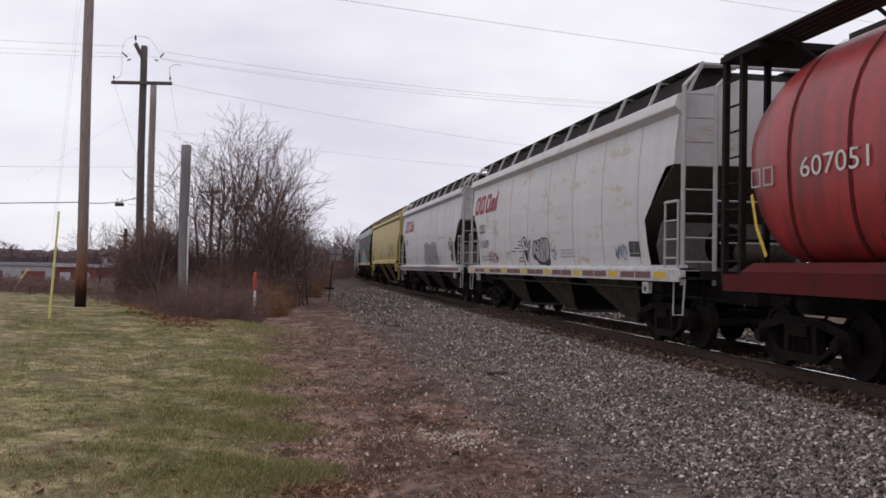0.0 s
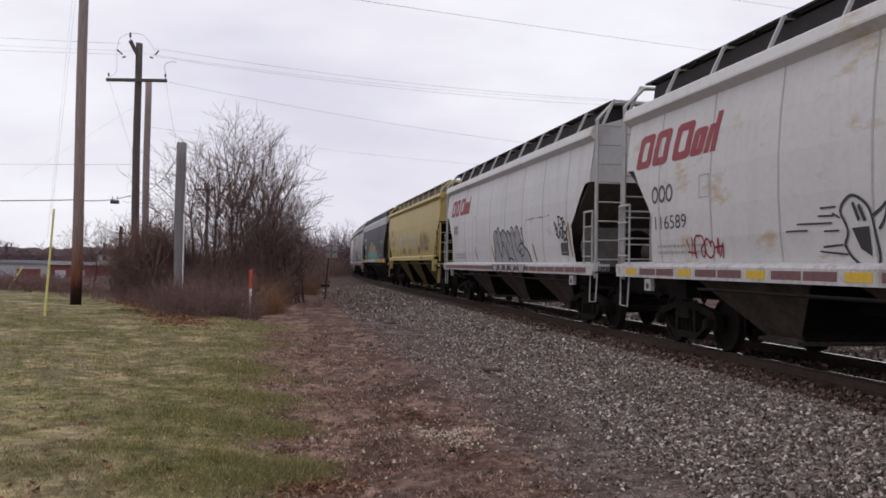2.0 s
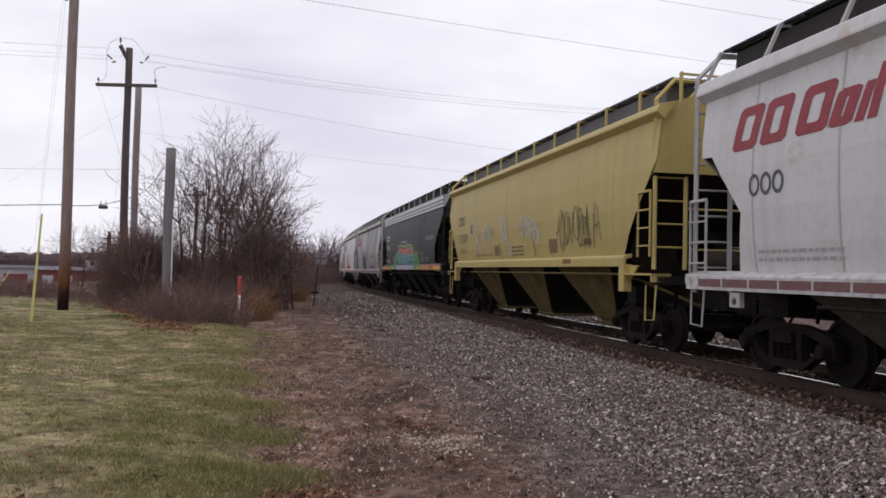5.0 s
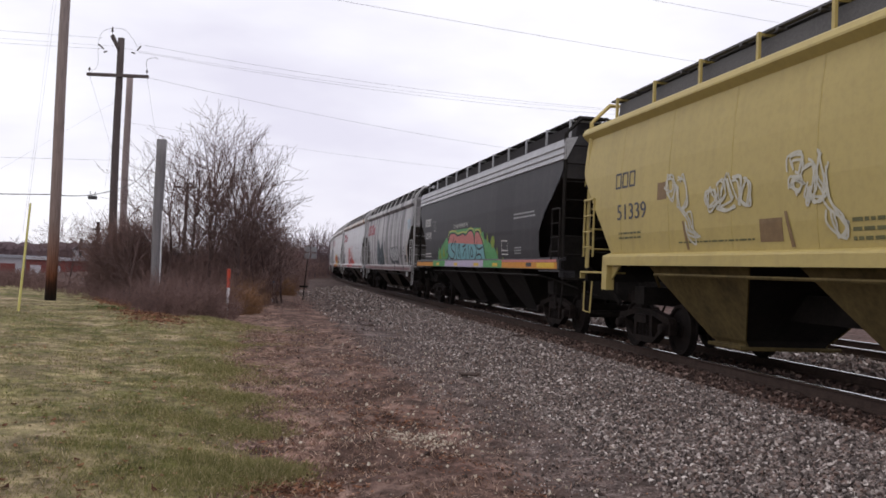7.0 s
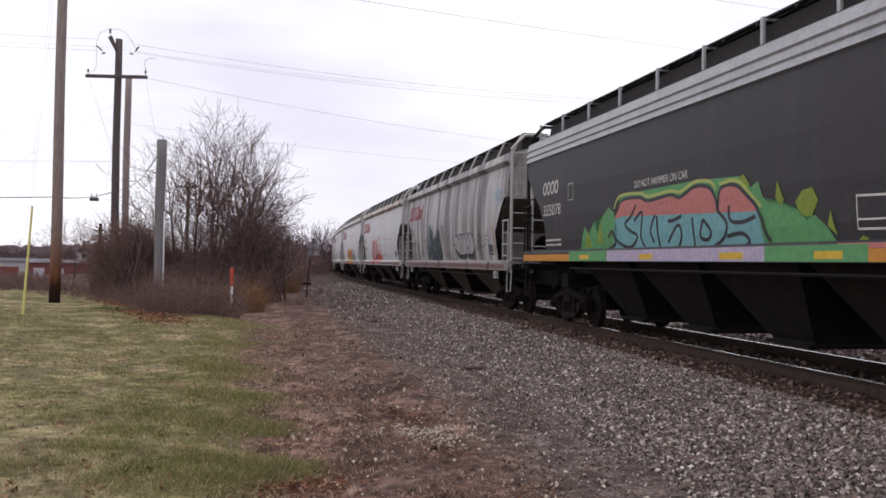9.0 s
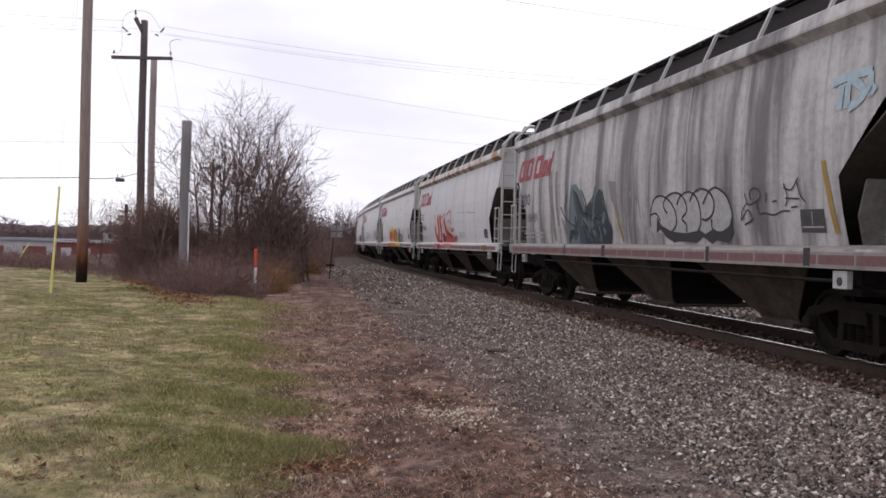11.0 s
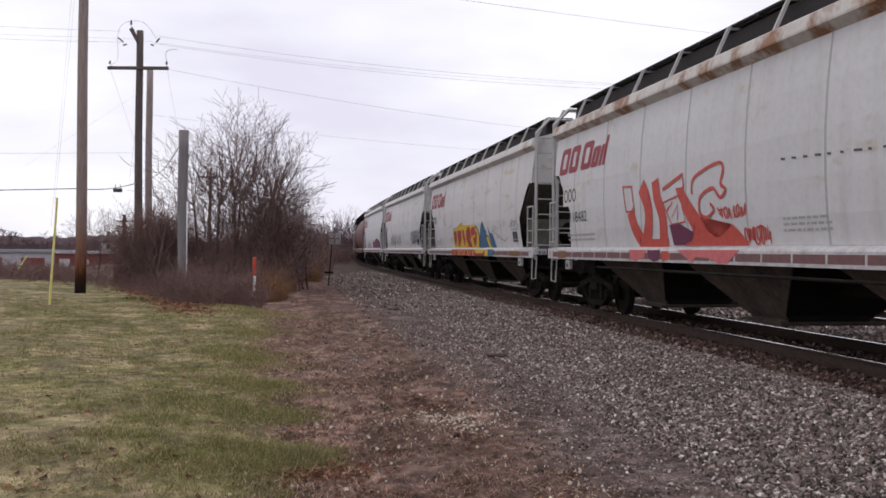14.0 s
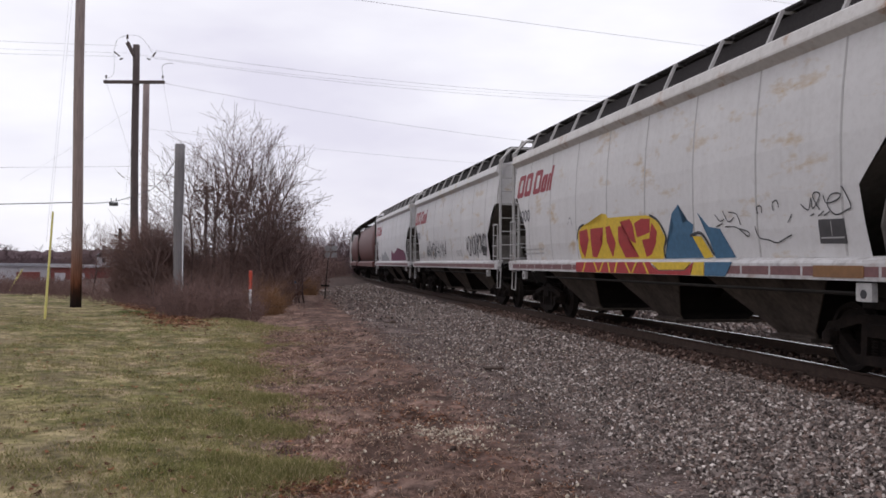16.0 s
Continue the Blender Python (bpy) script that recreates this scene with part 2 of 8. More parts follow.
def mesh_of(name, bm, material, smooth=False, fix=True):
    if fix:
        bmesh.ops.recalc_face_normals(bm, faces=bm.faces)
    me = bpy.data.meshes.new(name)
    bm.to_mesh(me)
    bm.free()
    me.materials.append(material)
    if smooth:
        for p in me.polygons:
            p.use_smooth = True
    return me


def part(name, bm, material, parent=None, label="", smooth=False):
    ob = new(name, mesh_of(name, bm, material, smooth))
    ob.parent = parent
    if label:
        ob["label"] = label
    return ob


def piece(name, me, parent, m=None, label=""):
    """An object on shared mesh data."""
    ob = new(name, me)
    ob.parent = parent
    if m is not None:
        ob.matrix_basis = m
    if label:
        ob["label"] = label
    return ob


def empty(name, label, category, group="", m=None):
    ob = new(name)
    ob.empty_display_size = 0.3
    if m is not None:
        ob.matrix_basis = m
    return tagged(ob, label, category, group)


def np_mesh(name, verts, faces, material, smooth=False):
    me = bpy.data.meshes.new(name)
    me.from_pydata(verts.tolist() if hasattr(verts, "tolist") else verts, [], faces.tolist() if hasattr(faces, "tolist") else faces)
    me.materials.append(material)
    if smooth:
        me.polygons.foreach_set("use_smooth", [True] * len(me.polygons))
    me.update()
    return me


# ================= the track's line =================
STEP = 0.25
S_ = np.arange(-40.0, 190.0, STEP)
K0, K1, TH0, A0 = 0.00104371, -3.35215e-5, 0.164531, 7.72247
_bend = np.where(S_ < 0, 0.0, np.where(S_ < 75, K0 + K1 * S_, K0 + K1 * 75))
T_ = TH0 + np.cumsum(_bend) * STEP
X_ = np.cumsum(-np.sin(T_)) * STEP
Y_ = np.cumsum(np.cos(T_)) * STEP
_i0 = int(round(40.0 / STEP))
X_, Y_, T_ = X_ - X_[_i0] + A0, Y_ - Y_[_i0], T_ - T_[_i0] + TH0


def on_track(s, off=0.0):
    """World x, y and heading (left of north) at s metres along, off metres to the right."""
    x, y, t = np.interp(s, S_, X_), np.interp(s, S_, Y_), np.interp(s, S_, T_)
    return x + off * math.cos(t), y + off * math.sin(t), t


def track_coords(x, y):
    """Arrays: the distance along and across the track of world points."""
    i = np.clip(np.searchsorted(Y_, y), 1, len(Y_) - 2)
    for _ in range(4):
        dx, dy = x - X_[i], y - Y_[i]
        along = -np.sin(T_[i]) * dx + np.cos(T_[i]) * dy
        i = np.clip(i + np.round(along / STEP).astype(int), 0, len(S_) - 1)
    dx, dy = x - X_[i], y - Y_[i]
    return S_[i], np.cos(T_[i]) * dx + np.sin(T_[i]) * dy

# ================= ground =================
def smooth_step(a, b, v):
    k = np.clip((v - a) / (b - a), 0, 1)
    return k * k * (3 - 2 * k)


def lawn_edge(y):
    """x of the lawn's right-hand edge at distance y."""
    return np.interp(y, [-30, 3, 6.6, 8.5, 11.9, 18.5, 24.5, 26, 60], [-0.2, -0.5, -1.0, -1.4, -2.2, -3.6, -5.0, -6.0, -25.0])


def lawn_lobe(y):
    """The ragged line where the grass ends: tongues of turf with bare notches between them."""
    line = np.interp(y, [-30, 3, 6.3, 7.2, 7.55, 7.9, 8.2, 8.7, 9.2, 9.7, 10.1, 10.6, 11.2, 12.0, 13.2, 14.0, 15.5, 18.0, 22.0, 24.5, 26, 60],
                     [-0.2, -0.5, -1.32, -1.08, -1.25, -1.78, -1.62, -1.42, -1.6, -2.12, -2.02, -1.88, -2.1, -2.62, -2.66, -2.9, -3.3, -3.6, -4.4, -5.0, -6.0, -25.0])
    return line + 0.05 * np.sin(y * 4.1) + 0.04 * np.sin(y * 9.7)


def clumps(x, y, seed=0.0, size=1.0):
    """A smooth uneven field from 0 to 1, for growth that gathers in patches."""
    x, y = np.asarray(x) / size + seed, np.asarray(y) / size * 0.8 - seed
    v = np.sin(1.9 * x + 1.3 * np.sin(1.1 * y + 0.4)) + np.sin(2.3 * y + 1.5 * np.sin(1.7 * x)) + 0.8 * np.sin(4.3 * x - 3.1 * y + 1.2 * np.sin(2.9 * y)) + 0.6 * np.sin(6.1 * y + 5.3 * x)
    return np.clip(0.5 + v / 5.0, 0, 1)


def ground_z(x, y):
    x, y = np.asarray(x, float), np.asarray(y, float)
    s, d = track_coords(x, y)
    near = smooth_step(-4.6, -1.75, d)
    far = 1 - smooth_step(6.4, 9.5, d)
    z = 0.215 * near * far
    lawn = np.clip(lawn_edge(y) - x, 0, 14)
    z = z + 0.03 * lawn + 0.05 * smooth_step(0, 0.8, lawn)
    z = z - 1.7 * smooth_step(15, 48, -d) * smooth_step(36, 54, y)
    fl = 1 - smooth_step(-2.3, -1.7, d) * (1 - smooth_step(6.2, 6.8, d))
    z = z + fl * (0.035 * np.sin(x * 0.9 + 1.3) * np.sin(y * 0.61) + 0.016 * np.sin(x * 2.3 + y * 1.1) + 0.012 * np.sin(y * 3.1 - x * 1.7))
    # the path is trodden into small hollows and crumbs
    rough = fl * (1 - smooth_step(-5.6, -4.2, d)) * smooth_step(3, 5, y) * (1 - smooth_step(14, 26, y)) * smooth_step(-0.4, 0.3, x - lawn_edge(y))
    z = z + rough * 0.05 * (clumps(x, y, 3.0, 0.55) - 0.5) + rough * 0.03 * (clumps(x, y, 8.0, 0.22) - 0.5)
    return z


def gz(x, y):
    return float(ground_z(np.array([x]), np.array([y]))[0])


def lawn_colour(n, l):
    """Winter lawn: green, straw and bare patches at three scales, by place."""
    g1 = noise_node(n, l, 0.5, 4.0, 0.55)
    g3 = noise_node(n, l, 1.7, 6.0, 0.6, (1.0, 0.8, 1.0))
    g4 = noise_node(n, l, 7.0, 6.0, 0.65, (1.0, 0.8, 1.0))
    c = ramp(n, l, g1, [(0.40, (0.142, 0.134, 0.049)), (0.5, (0.21, 0.18, 0.084)), (0.60, (0.265, 0.218, 0.12))])
    c = mix(n, l, ramp(n, l, g3, [(0.52, (0, 0, 0)), (0.66, (0.7, 0.7, 0.7))]), c, (0.33, 0.255, 0.165))
    c = mix(n, l, ramp(n, l, g3, [(0.36, (0.95, 0.95, 0.95)), (0.48, (0, 0, 0))]), c, (0.105, 0.103, 0.032))
    c = mix(n, l, ramp(n, l, g4, [(0.55, (0, 0, 0)), (0.68, (0.7, 0.7, 0.7))]), c, (0.38, 0.28, 0.195))
    c = mix(n, l, ramp(n, l, g4, [(0.32, (0.9, 0.9, 0.9)), (0.45, (0, 0, 0))]), c, (0.058, 0.052, 0.018))
    return c


def ground_material():
    m, n, l, b = mat("lawn_dirt_and_gravel", 0.95)
    at = n.new("ShaderNodeAttribute")
    at.attribute_name = "zones"
    sep = n.new("ShaderNodeSeparateColor")
    l.new(at.outputs["Color"], sep.inputs[0])
    edge = noise_node(n, l, 1.6, 6.0, 0.65)
    edge2 = noise_node(n, l, 9.0, 4.0, 0.6)

    def zone(i, w1=0.9, w2=0.35):
        a = n.new("ShaderNodeMath"); a.operation = "MULTIPLY_ADD"
        l.new(edge, a.inputs[0]); a.inputs[1].default_value = w1
        l.new(sep.outputs[i], a.inputs[2])
        c = n.new("ShaderNodeMath"); c.operation = "MULTIPLY_ADD"
        l.new(edge2, c.inputs[0]); c.inputs[1].default_value = w2
        l.new(a.outputs[0], c.inputs[2])
        o = 0.5 + (w1 + w2) / 2
        return c.outputs[0], o

    def cut(fac_o, soft):
        f, o = fac_o
        mr = n.new("ShaderNodeMapRange")
        mr.inputs["From Min"].default_value, mr.inputs["From Max"].default_value = o - soft, o + soft
        l.new(f, mr.inputs["Value"])
        return mr.outputs[0]

    # dirt: brown earth, dark blotches painted for clod shade, paler dusty stretches, fine crumbs
    d1 = noise_node(n, l, 0.7, 5.0, 0.6)
    d2 = noise_node(n, l, 30.0, 6.0, 0.7)
    dirt = ramp(n, l, d1, [(0.40, (0.098, 0.052, 0.041)), (0.5, (0.20, 0.118, 0.093)), (0.60, (0.345, 0.232, 0.185))])
    d3 = noise_node(n, l, 3.2, 7.0, 0.66, (1.0, 0.7, 1.0))
    dirt = mix(n, l, ramp(n, l, d3, [(0.48, (0, 0, 0)), (0.54, (0.92, 0.92, 0.92))]), dirt, (0.046, 0.022, 0.017))
    d4 = noise_node(n, l, 13.0, 6.0, 0.7, (1.0, 0.7, 1.0))
    dirt = mix(n, l, ramp(n, l, d4, [(0.50, (0, 0, 0)), (0.62, (0.75, 0.75, 0.75))]), dirt, (0.42, 0.285, 0.228))
    dirt = mix(n, l, 0.30, dirt, ramp(n, l, d2, [(0.40, (0.02, 0.011, 0.008)), (0.52, (0.18, 0.108, 0.082)), (0.64, (0.46, 0.33, 0.26))]))
    # gravel: crushed stone in greys, with pink and brown ones
    vo = n.new("ShaderNodeTexVoronoi")
    tc = n.new("ShaderNodeTexCoord")
    l.new(tc.outputs["Object"], vo.inputs["Vector"])
    vo.inputs["Scale"].default_value = 52.0
    sepv = n.new("ShaderNodeSeparateColor")
    l.new(vo.outputs["Color"], sepv.inputs[0])
    grav = ramp(n, l, sepv.outputs[0], [(0.0, (0.035, 0.028, 0.027)), (0.35, (0.105, 0.084, 0.078)), (0.7, (0.205, 0.170, 0.157)), (1.0, (0.40, 0.345, 0.32))])
    gl = noise_node(n, l, 0.9, 6.0, 0.62)
    grav = mix(n, l, ramp(n, l, gl, [(0.46, (0, 0, 0)), (0.62, (0.8, 0.8, 0.8))]), grav, (0.085, 0.056, 0.046))
    lawn = lawn_colour(n, l)
    far = ramp(n, l, noise_node(n, l, 0.12, 5.0, 0.6), [(0.35, (0.06, 0.036, 0.03)), (0.65, (0.125, 0.08, 0.066))])
    # darker base under the ballast: shade between the stones put into the colour
    bed = n.new("ShaderNodeAttribute")
    bed.attribute_name = "ballast_gap_shade"
    grav = mix(n, l, bed.outputs["Fac"], grav, ramp(n, l, d2, [(0.4, (0.022, 0.017, 0.016)), (0.62, (0.085, 0.068, 0.062))]))
    c = mix(n, l, cut(zone(0, 0.6, 0.5), 0.22), dirt, grav)
    c = mix(n, l, cut(zone(1, 0.9, 0.45), 0.2), c, lawn)
    c = mix(n, l, cut(zone(2, 0.3, 0.2), 0.2), c, far)
    # darker and paler patches, hand-sized to a metre across
    for scale, low, high in ((1.5, 0.68, 1.28), (5.5, 0.62, 1.34)):
        patchy = n.new("ShaderNodeMapRange")
        patchy.inputs["From Min"].default_value, patchy.inputs["From Max"].default_value = 0.37, 0.63
        patchy.inputs["To Min"].default_value, patchy.inputs["To Max"].default_value = low, high
        l.new(noise_node(n, l, scale, 3.0, 0.55), patchy.inputs["Value"])
        c = mix(n, l, 1.0, c, patchy.outputs[0], "MULTIPLY")
    l.new(c, b.inputs["Base Color"])
    h = mix(n, l, 0.5, d2, vo.outputs["Distance"])
    bump(n, l, b, h, 0.6, 0.03)
    return m


def build_ground():
    def axis(parts):
        out = []
        for a, b, st in parts:
            out += list(np.arange(a, b, st))
        return np.array(out)
    xs = axis([(-1500, -300, 200), (-300, -60, 30), (-60, -16, 2.0), (-16, -6, 0.4), (-6, -2.6, 0.16), (-2.6, 3.0, 0.08), (3.0, 7.5, 0.16), (7.5, 16, 0.5), (16, 60, 3), (60, 300, 30), (300, 1501, 200)])
    ys = axis([(-1500, -300, 200), (-300, -40, 20), (-40, -4, 2.0), (-4, 5, 0.5), (5, 13, 0.09), (13, 24, 0.18), (24, 60, 0.5), (60, 140, 3.0), (140, 400, 30), (400, 3001, 200)])
    gx, gy = np.meshgrid(xs, ys)
    x, y = gx.ravel(), gy.ravel()
    z = ground_z(x, y)
    nx, ny = len(xs), len(ys)
    i = np.arange(nx * ny).reshape(ny, nx)
    faces = np.stack([i[:-1, :-1], i[:-1, 1:], i[1:, 1:], i[1:, :-1]], -1).reshape(-1, 4)
    me = np_mesh("ground", np.stack([x, y, z], 1), faces, ground_material(), True)
    s, d = track_coords(x, y)
    gravel = np.clip((d + 5.35) / 1.4 + 0.5, 0, 1)
    lawn = np.clip((lawn_lobe(y) - x) / 0.8 + 0.5, 0, 1) * (y < 40)
    rough = np.clip(np.maximum((d - 9) / 2, np.maximum((y - 40) / 6 * (d < -7), (y - 150) / 10)) + 0.5, 0, 1)
    col = me.color_attributes.new("zones", "FLOAT_COLOR", "POINT")
    col.data.foreach_set("color", np.stack([gravel, lawn, rough, np.ones_like(x)], 1).astype(np.float32).ravel())
    bed = np.clip((d + 4.3) / 0.6 + 0.5, 0, 1) * np.clip((5.5 - d) / 0.6 + 0.5, 0, 1) * 0.85
    me.attributes.new("ballast_gap_shade", "FLOAT", "POINT").data.foreach_set("value", bed.astype(np.float32))
    ob = new("ground", me)
    return tagged(ob, "patchy winter lawn, brown dirt path and grey gravel", "ground", kind="structure")


ground = build_ground()

# ================= tracks =================
def sweep(prof, off, s0, s1, step, z):
    """A profile of (across, up) carried along the track."""
    ss = np.arange(s0, s1 + step, step)
    verts, faces, n = [], [], len(prof)
    for s in ss:
        for a, u in prof:
            x, y, _ = on_track(s, off + a)
            verts.append((x, y, z + u))
    for k in range(len(ss) - 1):
        for j in range(n):
            a, b = k * n + j, k * n + (j + 1) % n
            faces.append((a, b, b + n, a + n))
    return np.array(verts), np.array(faces)


RAIL = [(-0.07, -0.172), (-0.07, -0.16), (-0.012, -0.14), (-0.012, -0.04), (-0.036, -0.028), (-0.036, -0.008),
        (0.036, -0.008), (0.036, -0.028), (0.012, -0.04), (0.012, -0.14), (0.07, -0.16), (0.07, -0.172)]
HEAD = [(-0.033, -0.0078), (-0.026, 0.0), (0.026, 0.0), (0.033, -0.0078)]


def build_track(off, label):
    tr = empty("railway_track", label, "railway track", "parallel tracks")
    for side in (-0.752, 0.752):
        v, f = sweep(RAIL, off + side, -38, 170, 1.0, RAIL_Z)
        r = piece("rail", np_mesh("rail", v, f, M["rail"]), tr)
        v, f = sweep(HEAD, off + side, -38, 170, 1.0, RAIL_Z)
        piece("running_surface", np_mesh("running_surface", v, f, M["rail_head"]), r, label="polished steel rail head")
    bm = bmesh.new()
    box(bm, -1.3, 1.3, -0.11, 0.11, -0.17, 0.0)
    bmesh.ops.bevel(bm, geom=bm.edges, offset=0.012, segments=1)
    tie_me = mesh_of("tie", bm, M["tie"])
    bm = bmesh.new()
    prism(bm, [(-0.17, 0.0), (0.17, 0.0), (0.17, 0.014), (0.12, 0.018), (0.115, 0.05), (0.07, 0.05), (0.07, 0.02), (-0.07, 0.02), (-0.07, 0.05), (-0.115, 0.05), (-0.12, 0.018), (-0.17, 0.014)], 0.18, "y", -0.09)
    plate_me = mesh_of("tie_plate", bm, M["rail"])
    for k in range(250):
        s = -6 + k * 0.53
        jit = random.uniform(-0.05, 0.05)
        x, y, t = on_track(s, off + jit)
        m = pose(x, y, RAIL_Z - 0.188, 0, 0, math.degrees(t) + random.uniform(-1.2, 1.2))
        ti = piece("tie", tie_me, tr, m)
        if k < 110:
            for sx in (-0.752, 0.752):
                piece("tie_plate", plate_me, ti, pose(sx - jit, 0, 0))
    return tr


build_track(0.0, "rusty steel rails on dark ties in ballast")
build_track(4.9, "second track of rusty rails on dark ties")

# ================= train cars =================
Z_SILL = 1.0
# styles: heights above the rail, lengths back from the coupling plane
STYLE = {
    "white": dict(L=17.34, prof=[(1.38, 1.475), (1.75, 1.525), (2.2, 1.555), (2.75, 1.56), (3.3, 1.53), (3.87, 1.465)],
                  cut=[(0.95, 3.87), (0.98, 3.03), (1.28, 3.01), (2.1, 2.17), (1.98, 1.38)], eave=(3.85, 4.16), eave_y=1.57, sill=(1.12, 1.34), end=0.98),
    "yellow": dict(L=17.79, prof=[(1.64, 1.50), (2.0, 1.545), (2.5, 1.57), (3.1, 1.56), (3.5, 1.53), (3.91, 1.48)],
                   cut=[(0.55, 3.91), (0.55, 3.24), (0.75, 3.0), (1.6, 2.1), (1.95, 1.64)], eave=(3.89, 4.13), eave_y=1.57, sill=(1.46, 1.64), end=0.6),
    "black": dict(L=17.93, prof=[(1.44, 1.49), (1.8, 1.54), (2.3, 1.57), (2.9, 1.57), (3.3, 1.55), (3.69, 1.52)],
                  cut=[(0.72, 3.69), (0.74, 3.5), (0.88, 3.3), (1.3, 2.95), (1.8, 2.6), (2.15, 2.2), (2.2, 1.8), (2.1, 1.44)], eave=(3.67, 4.13), eave_y=1.56, sill=(1.36, 1.58), end=0.8),
}
MESHES = {}


def cached(key, make):
    if key not in MESHES:
        MESHES[key] = make()
    return MESHES[key]


def prof_y(style, z):
    p = STYLE[style]["prof"]
    return float(np.interp(z, [a for a, _ in p], [b for _, b in p]))


def onto_side(bm, style, lift=0.006, side=-1):
    """Bend flat work, drawn in x and z, onto the car's side."""
    for z, _ in STYLE[style]["prof"][1:-1]:
        bmesh.ops.bisect_plane(bm, geom=list(bm.verts) + list(bm.edges) + list(bm.faces), plane_co=(0, 0, z), plane_no=(0, 0, 1))
    for v in bm.verts:
        v.co.y = side * (prof_y(style, v.co.z) + lift)


def side_outline(st):
    h = st["L"] / 2
    a = [(h - d, z) for d, z in st["cut"]]
    return a + [(-x, z) for x, z in a[::-1]]


def hopper_body(style, material):
    st = STYLE[style]
    h = st["L"] / 2
    bm = bmesh.new()
    for side in (-1, 1):
        b2 = bmesh.new()
        b2.faces.new([b2.verts.new((x, 0, z)) for x, z in side_outline(st)])
        onto_side(b2, style, 0, side)
        tmp = bpy.data.meshes.new("tmp")
        b2.to_mesh(tmp)
        b2.free()
        bm.from_mesh(tmp)
        bpy.data.meshes.remove(tmp)
    zb, zt = st["prof"][0][0], st["eave"][1]
    y_t = st["prof"][-1][1]
    ze = next(z for d, z in st["cut"] if d >= st["end"] - 0.02 and z < st["eave"][0] - 0.05)
    ye = prof_y(style, ze)
    for k in (-1, 1):
        x = k * (h - st["end"])
        q = [bm.verts.new(p) for p in ((x, -ye, ze), (x, ye, ze), (x, y_t, st["eave"][0]), (x, y_t - 0.03, zt), (x, 0.45, zt + 0.3), (x, -0.45, zt + 0.3), (x, -y_t + 0.03, zt), (x, -y_t, st["eave"][0]))]
        bm.faces.new(q)
    xe = h - st["end"]
    for a, b in ((-1, -0.3), (0.3, 1)):
        ys = (-y_t, -0.4) if a < 0 else (0.4, y_t)
        zs = (zt, zt + 0.3) if a < 0 else (zt + 0.3, zt)
        bm.faces.new([bm.verts.new(p) for p in ((-xe, ys[0], zs[0]), (xe, ys[0], zs[0]), (xe, ys[1], zs[1]), (-xe, ys[1], zs[1]))])
    bm.faces.new([bm.verts.new(p) for p in ((-xe, -0.4, zt + 0.3), (xe, -0.4, zt + 0.3), (xe, 0.4, zt + 0.3), (-xe, 0.4, zt + 0.3))])
    me = mesh_of("body", bm, material, fix=False)
    return me


def end_slope_mesh(style, k, material):
    """The sheet under the end that slopes down and in to the first bay."""
    st = STYLE[style]
    h = st["L"] / 2
    ze = next(z for d, z in st["cut"] if d >= st["end"] - 0.02 and z < st["eave"][0] - 0.05)
    ye = prof_y(style, ze) - 0.012
    x, xi = k * (h - st["end"] - 0.01), k * (h - st["cut"][-1][0] - 1.55)
    yb, zb = st["prof"][0][1] - 0.02, st["prof"][0][0] - 0.05
    bm = bmesh.new()
    lo = [bm.verts.new(p) for p in ((x, -ye, ze), (x, ye, ze), (xi, yb, zb), (xi, -yb, zb))]
    hi = [bm.verts.new((v.co.x, v.co.y, v.co.z + 0.03)) for v in lo]
    bm.faces.new(lo)
    bm.faces.new(hi[::-1])
    for i in range(4):
        bm.faces.new((lo[i], lo[(i + 1) % 4], hi[(i + 1) % 4], hi[i]))
    return mesh_of("end_slope", bm, material)


def seam_mesh(style, material):
    st = STYLE[style]
    bm = bmesh.new()
    prism(bm, [(-0.018, st["prof"][0][0] + 0.01), (0.018, st["prof"][0][0] + 0.01), (0.018, st["prof"][-1][0] - 0.02), (-0.018, st["prof"][-1][0] - 0.02)], 0.01, "y", 0)
    for z, _ in st["prof"][1:-1]:
        bmesh.ops.bisect_plane(bm, geom=list(bm.verts) + list(bm.edges) + list(bm.faces), plane_co=(0, 0, z), plane_no=(0, 0, 1))
    for v in bm.verts:
        v.co.y = -prof_y(style, v.co.z) - (0.004 if v.co.y > 0.005 else -0.01)
    return mesh_of("seam", bm, material)


def eave_mesh(style, material):
    st = STYLE[style]
    z0, z1 = st["eave"]
    h = st["L"] / 2 - st["end"] + 0.12
    y0, y1 = st["prof"][-1][1] - 0.02, st["eave_y"]
    bm = bmesh.new()
    if style == "black":
        p = [(-y0, z0), (-y1, z0 + 0.02), (-y1 + 0.03, z0 + 0.12), (-y1 + 0.005, z0 + 0.15), (-y1 + 0.03, z0 + 0.26), (-y1 + 0.005, z0 + 0.29), (-y1 + 0.05, z1), (-y0 + 0.25, z1 + 0.04)]
    else:
        p = [(-y0, z0 - 0.02), (-y1 - 0.02, z0 + 0.10), (-y1 - 0.02, z0 + 0.13), (-y1 + 0.02, z1 - 0.03), (-y1 + 0.06, z1), (-y0 + 0.2, z1 + 0.05)]
    prism(bm, p, 2 * h, "x", -h)
    me = mesh_of("eave", bm, material)
    return me


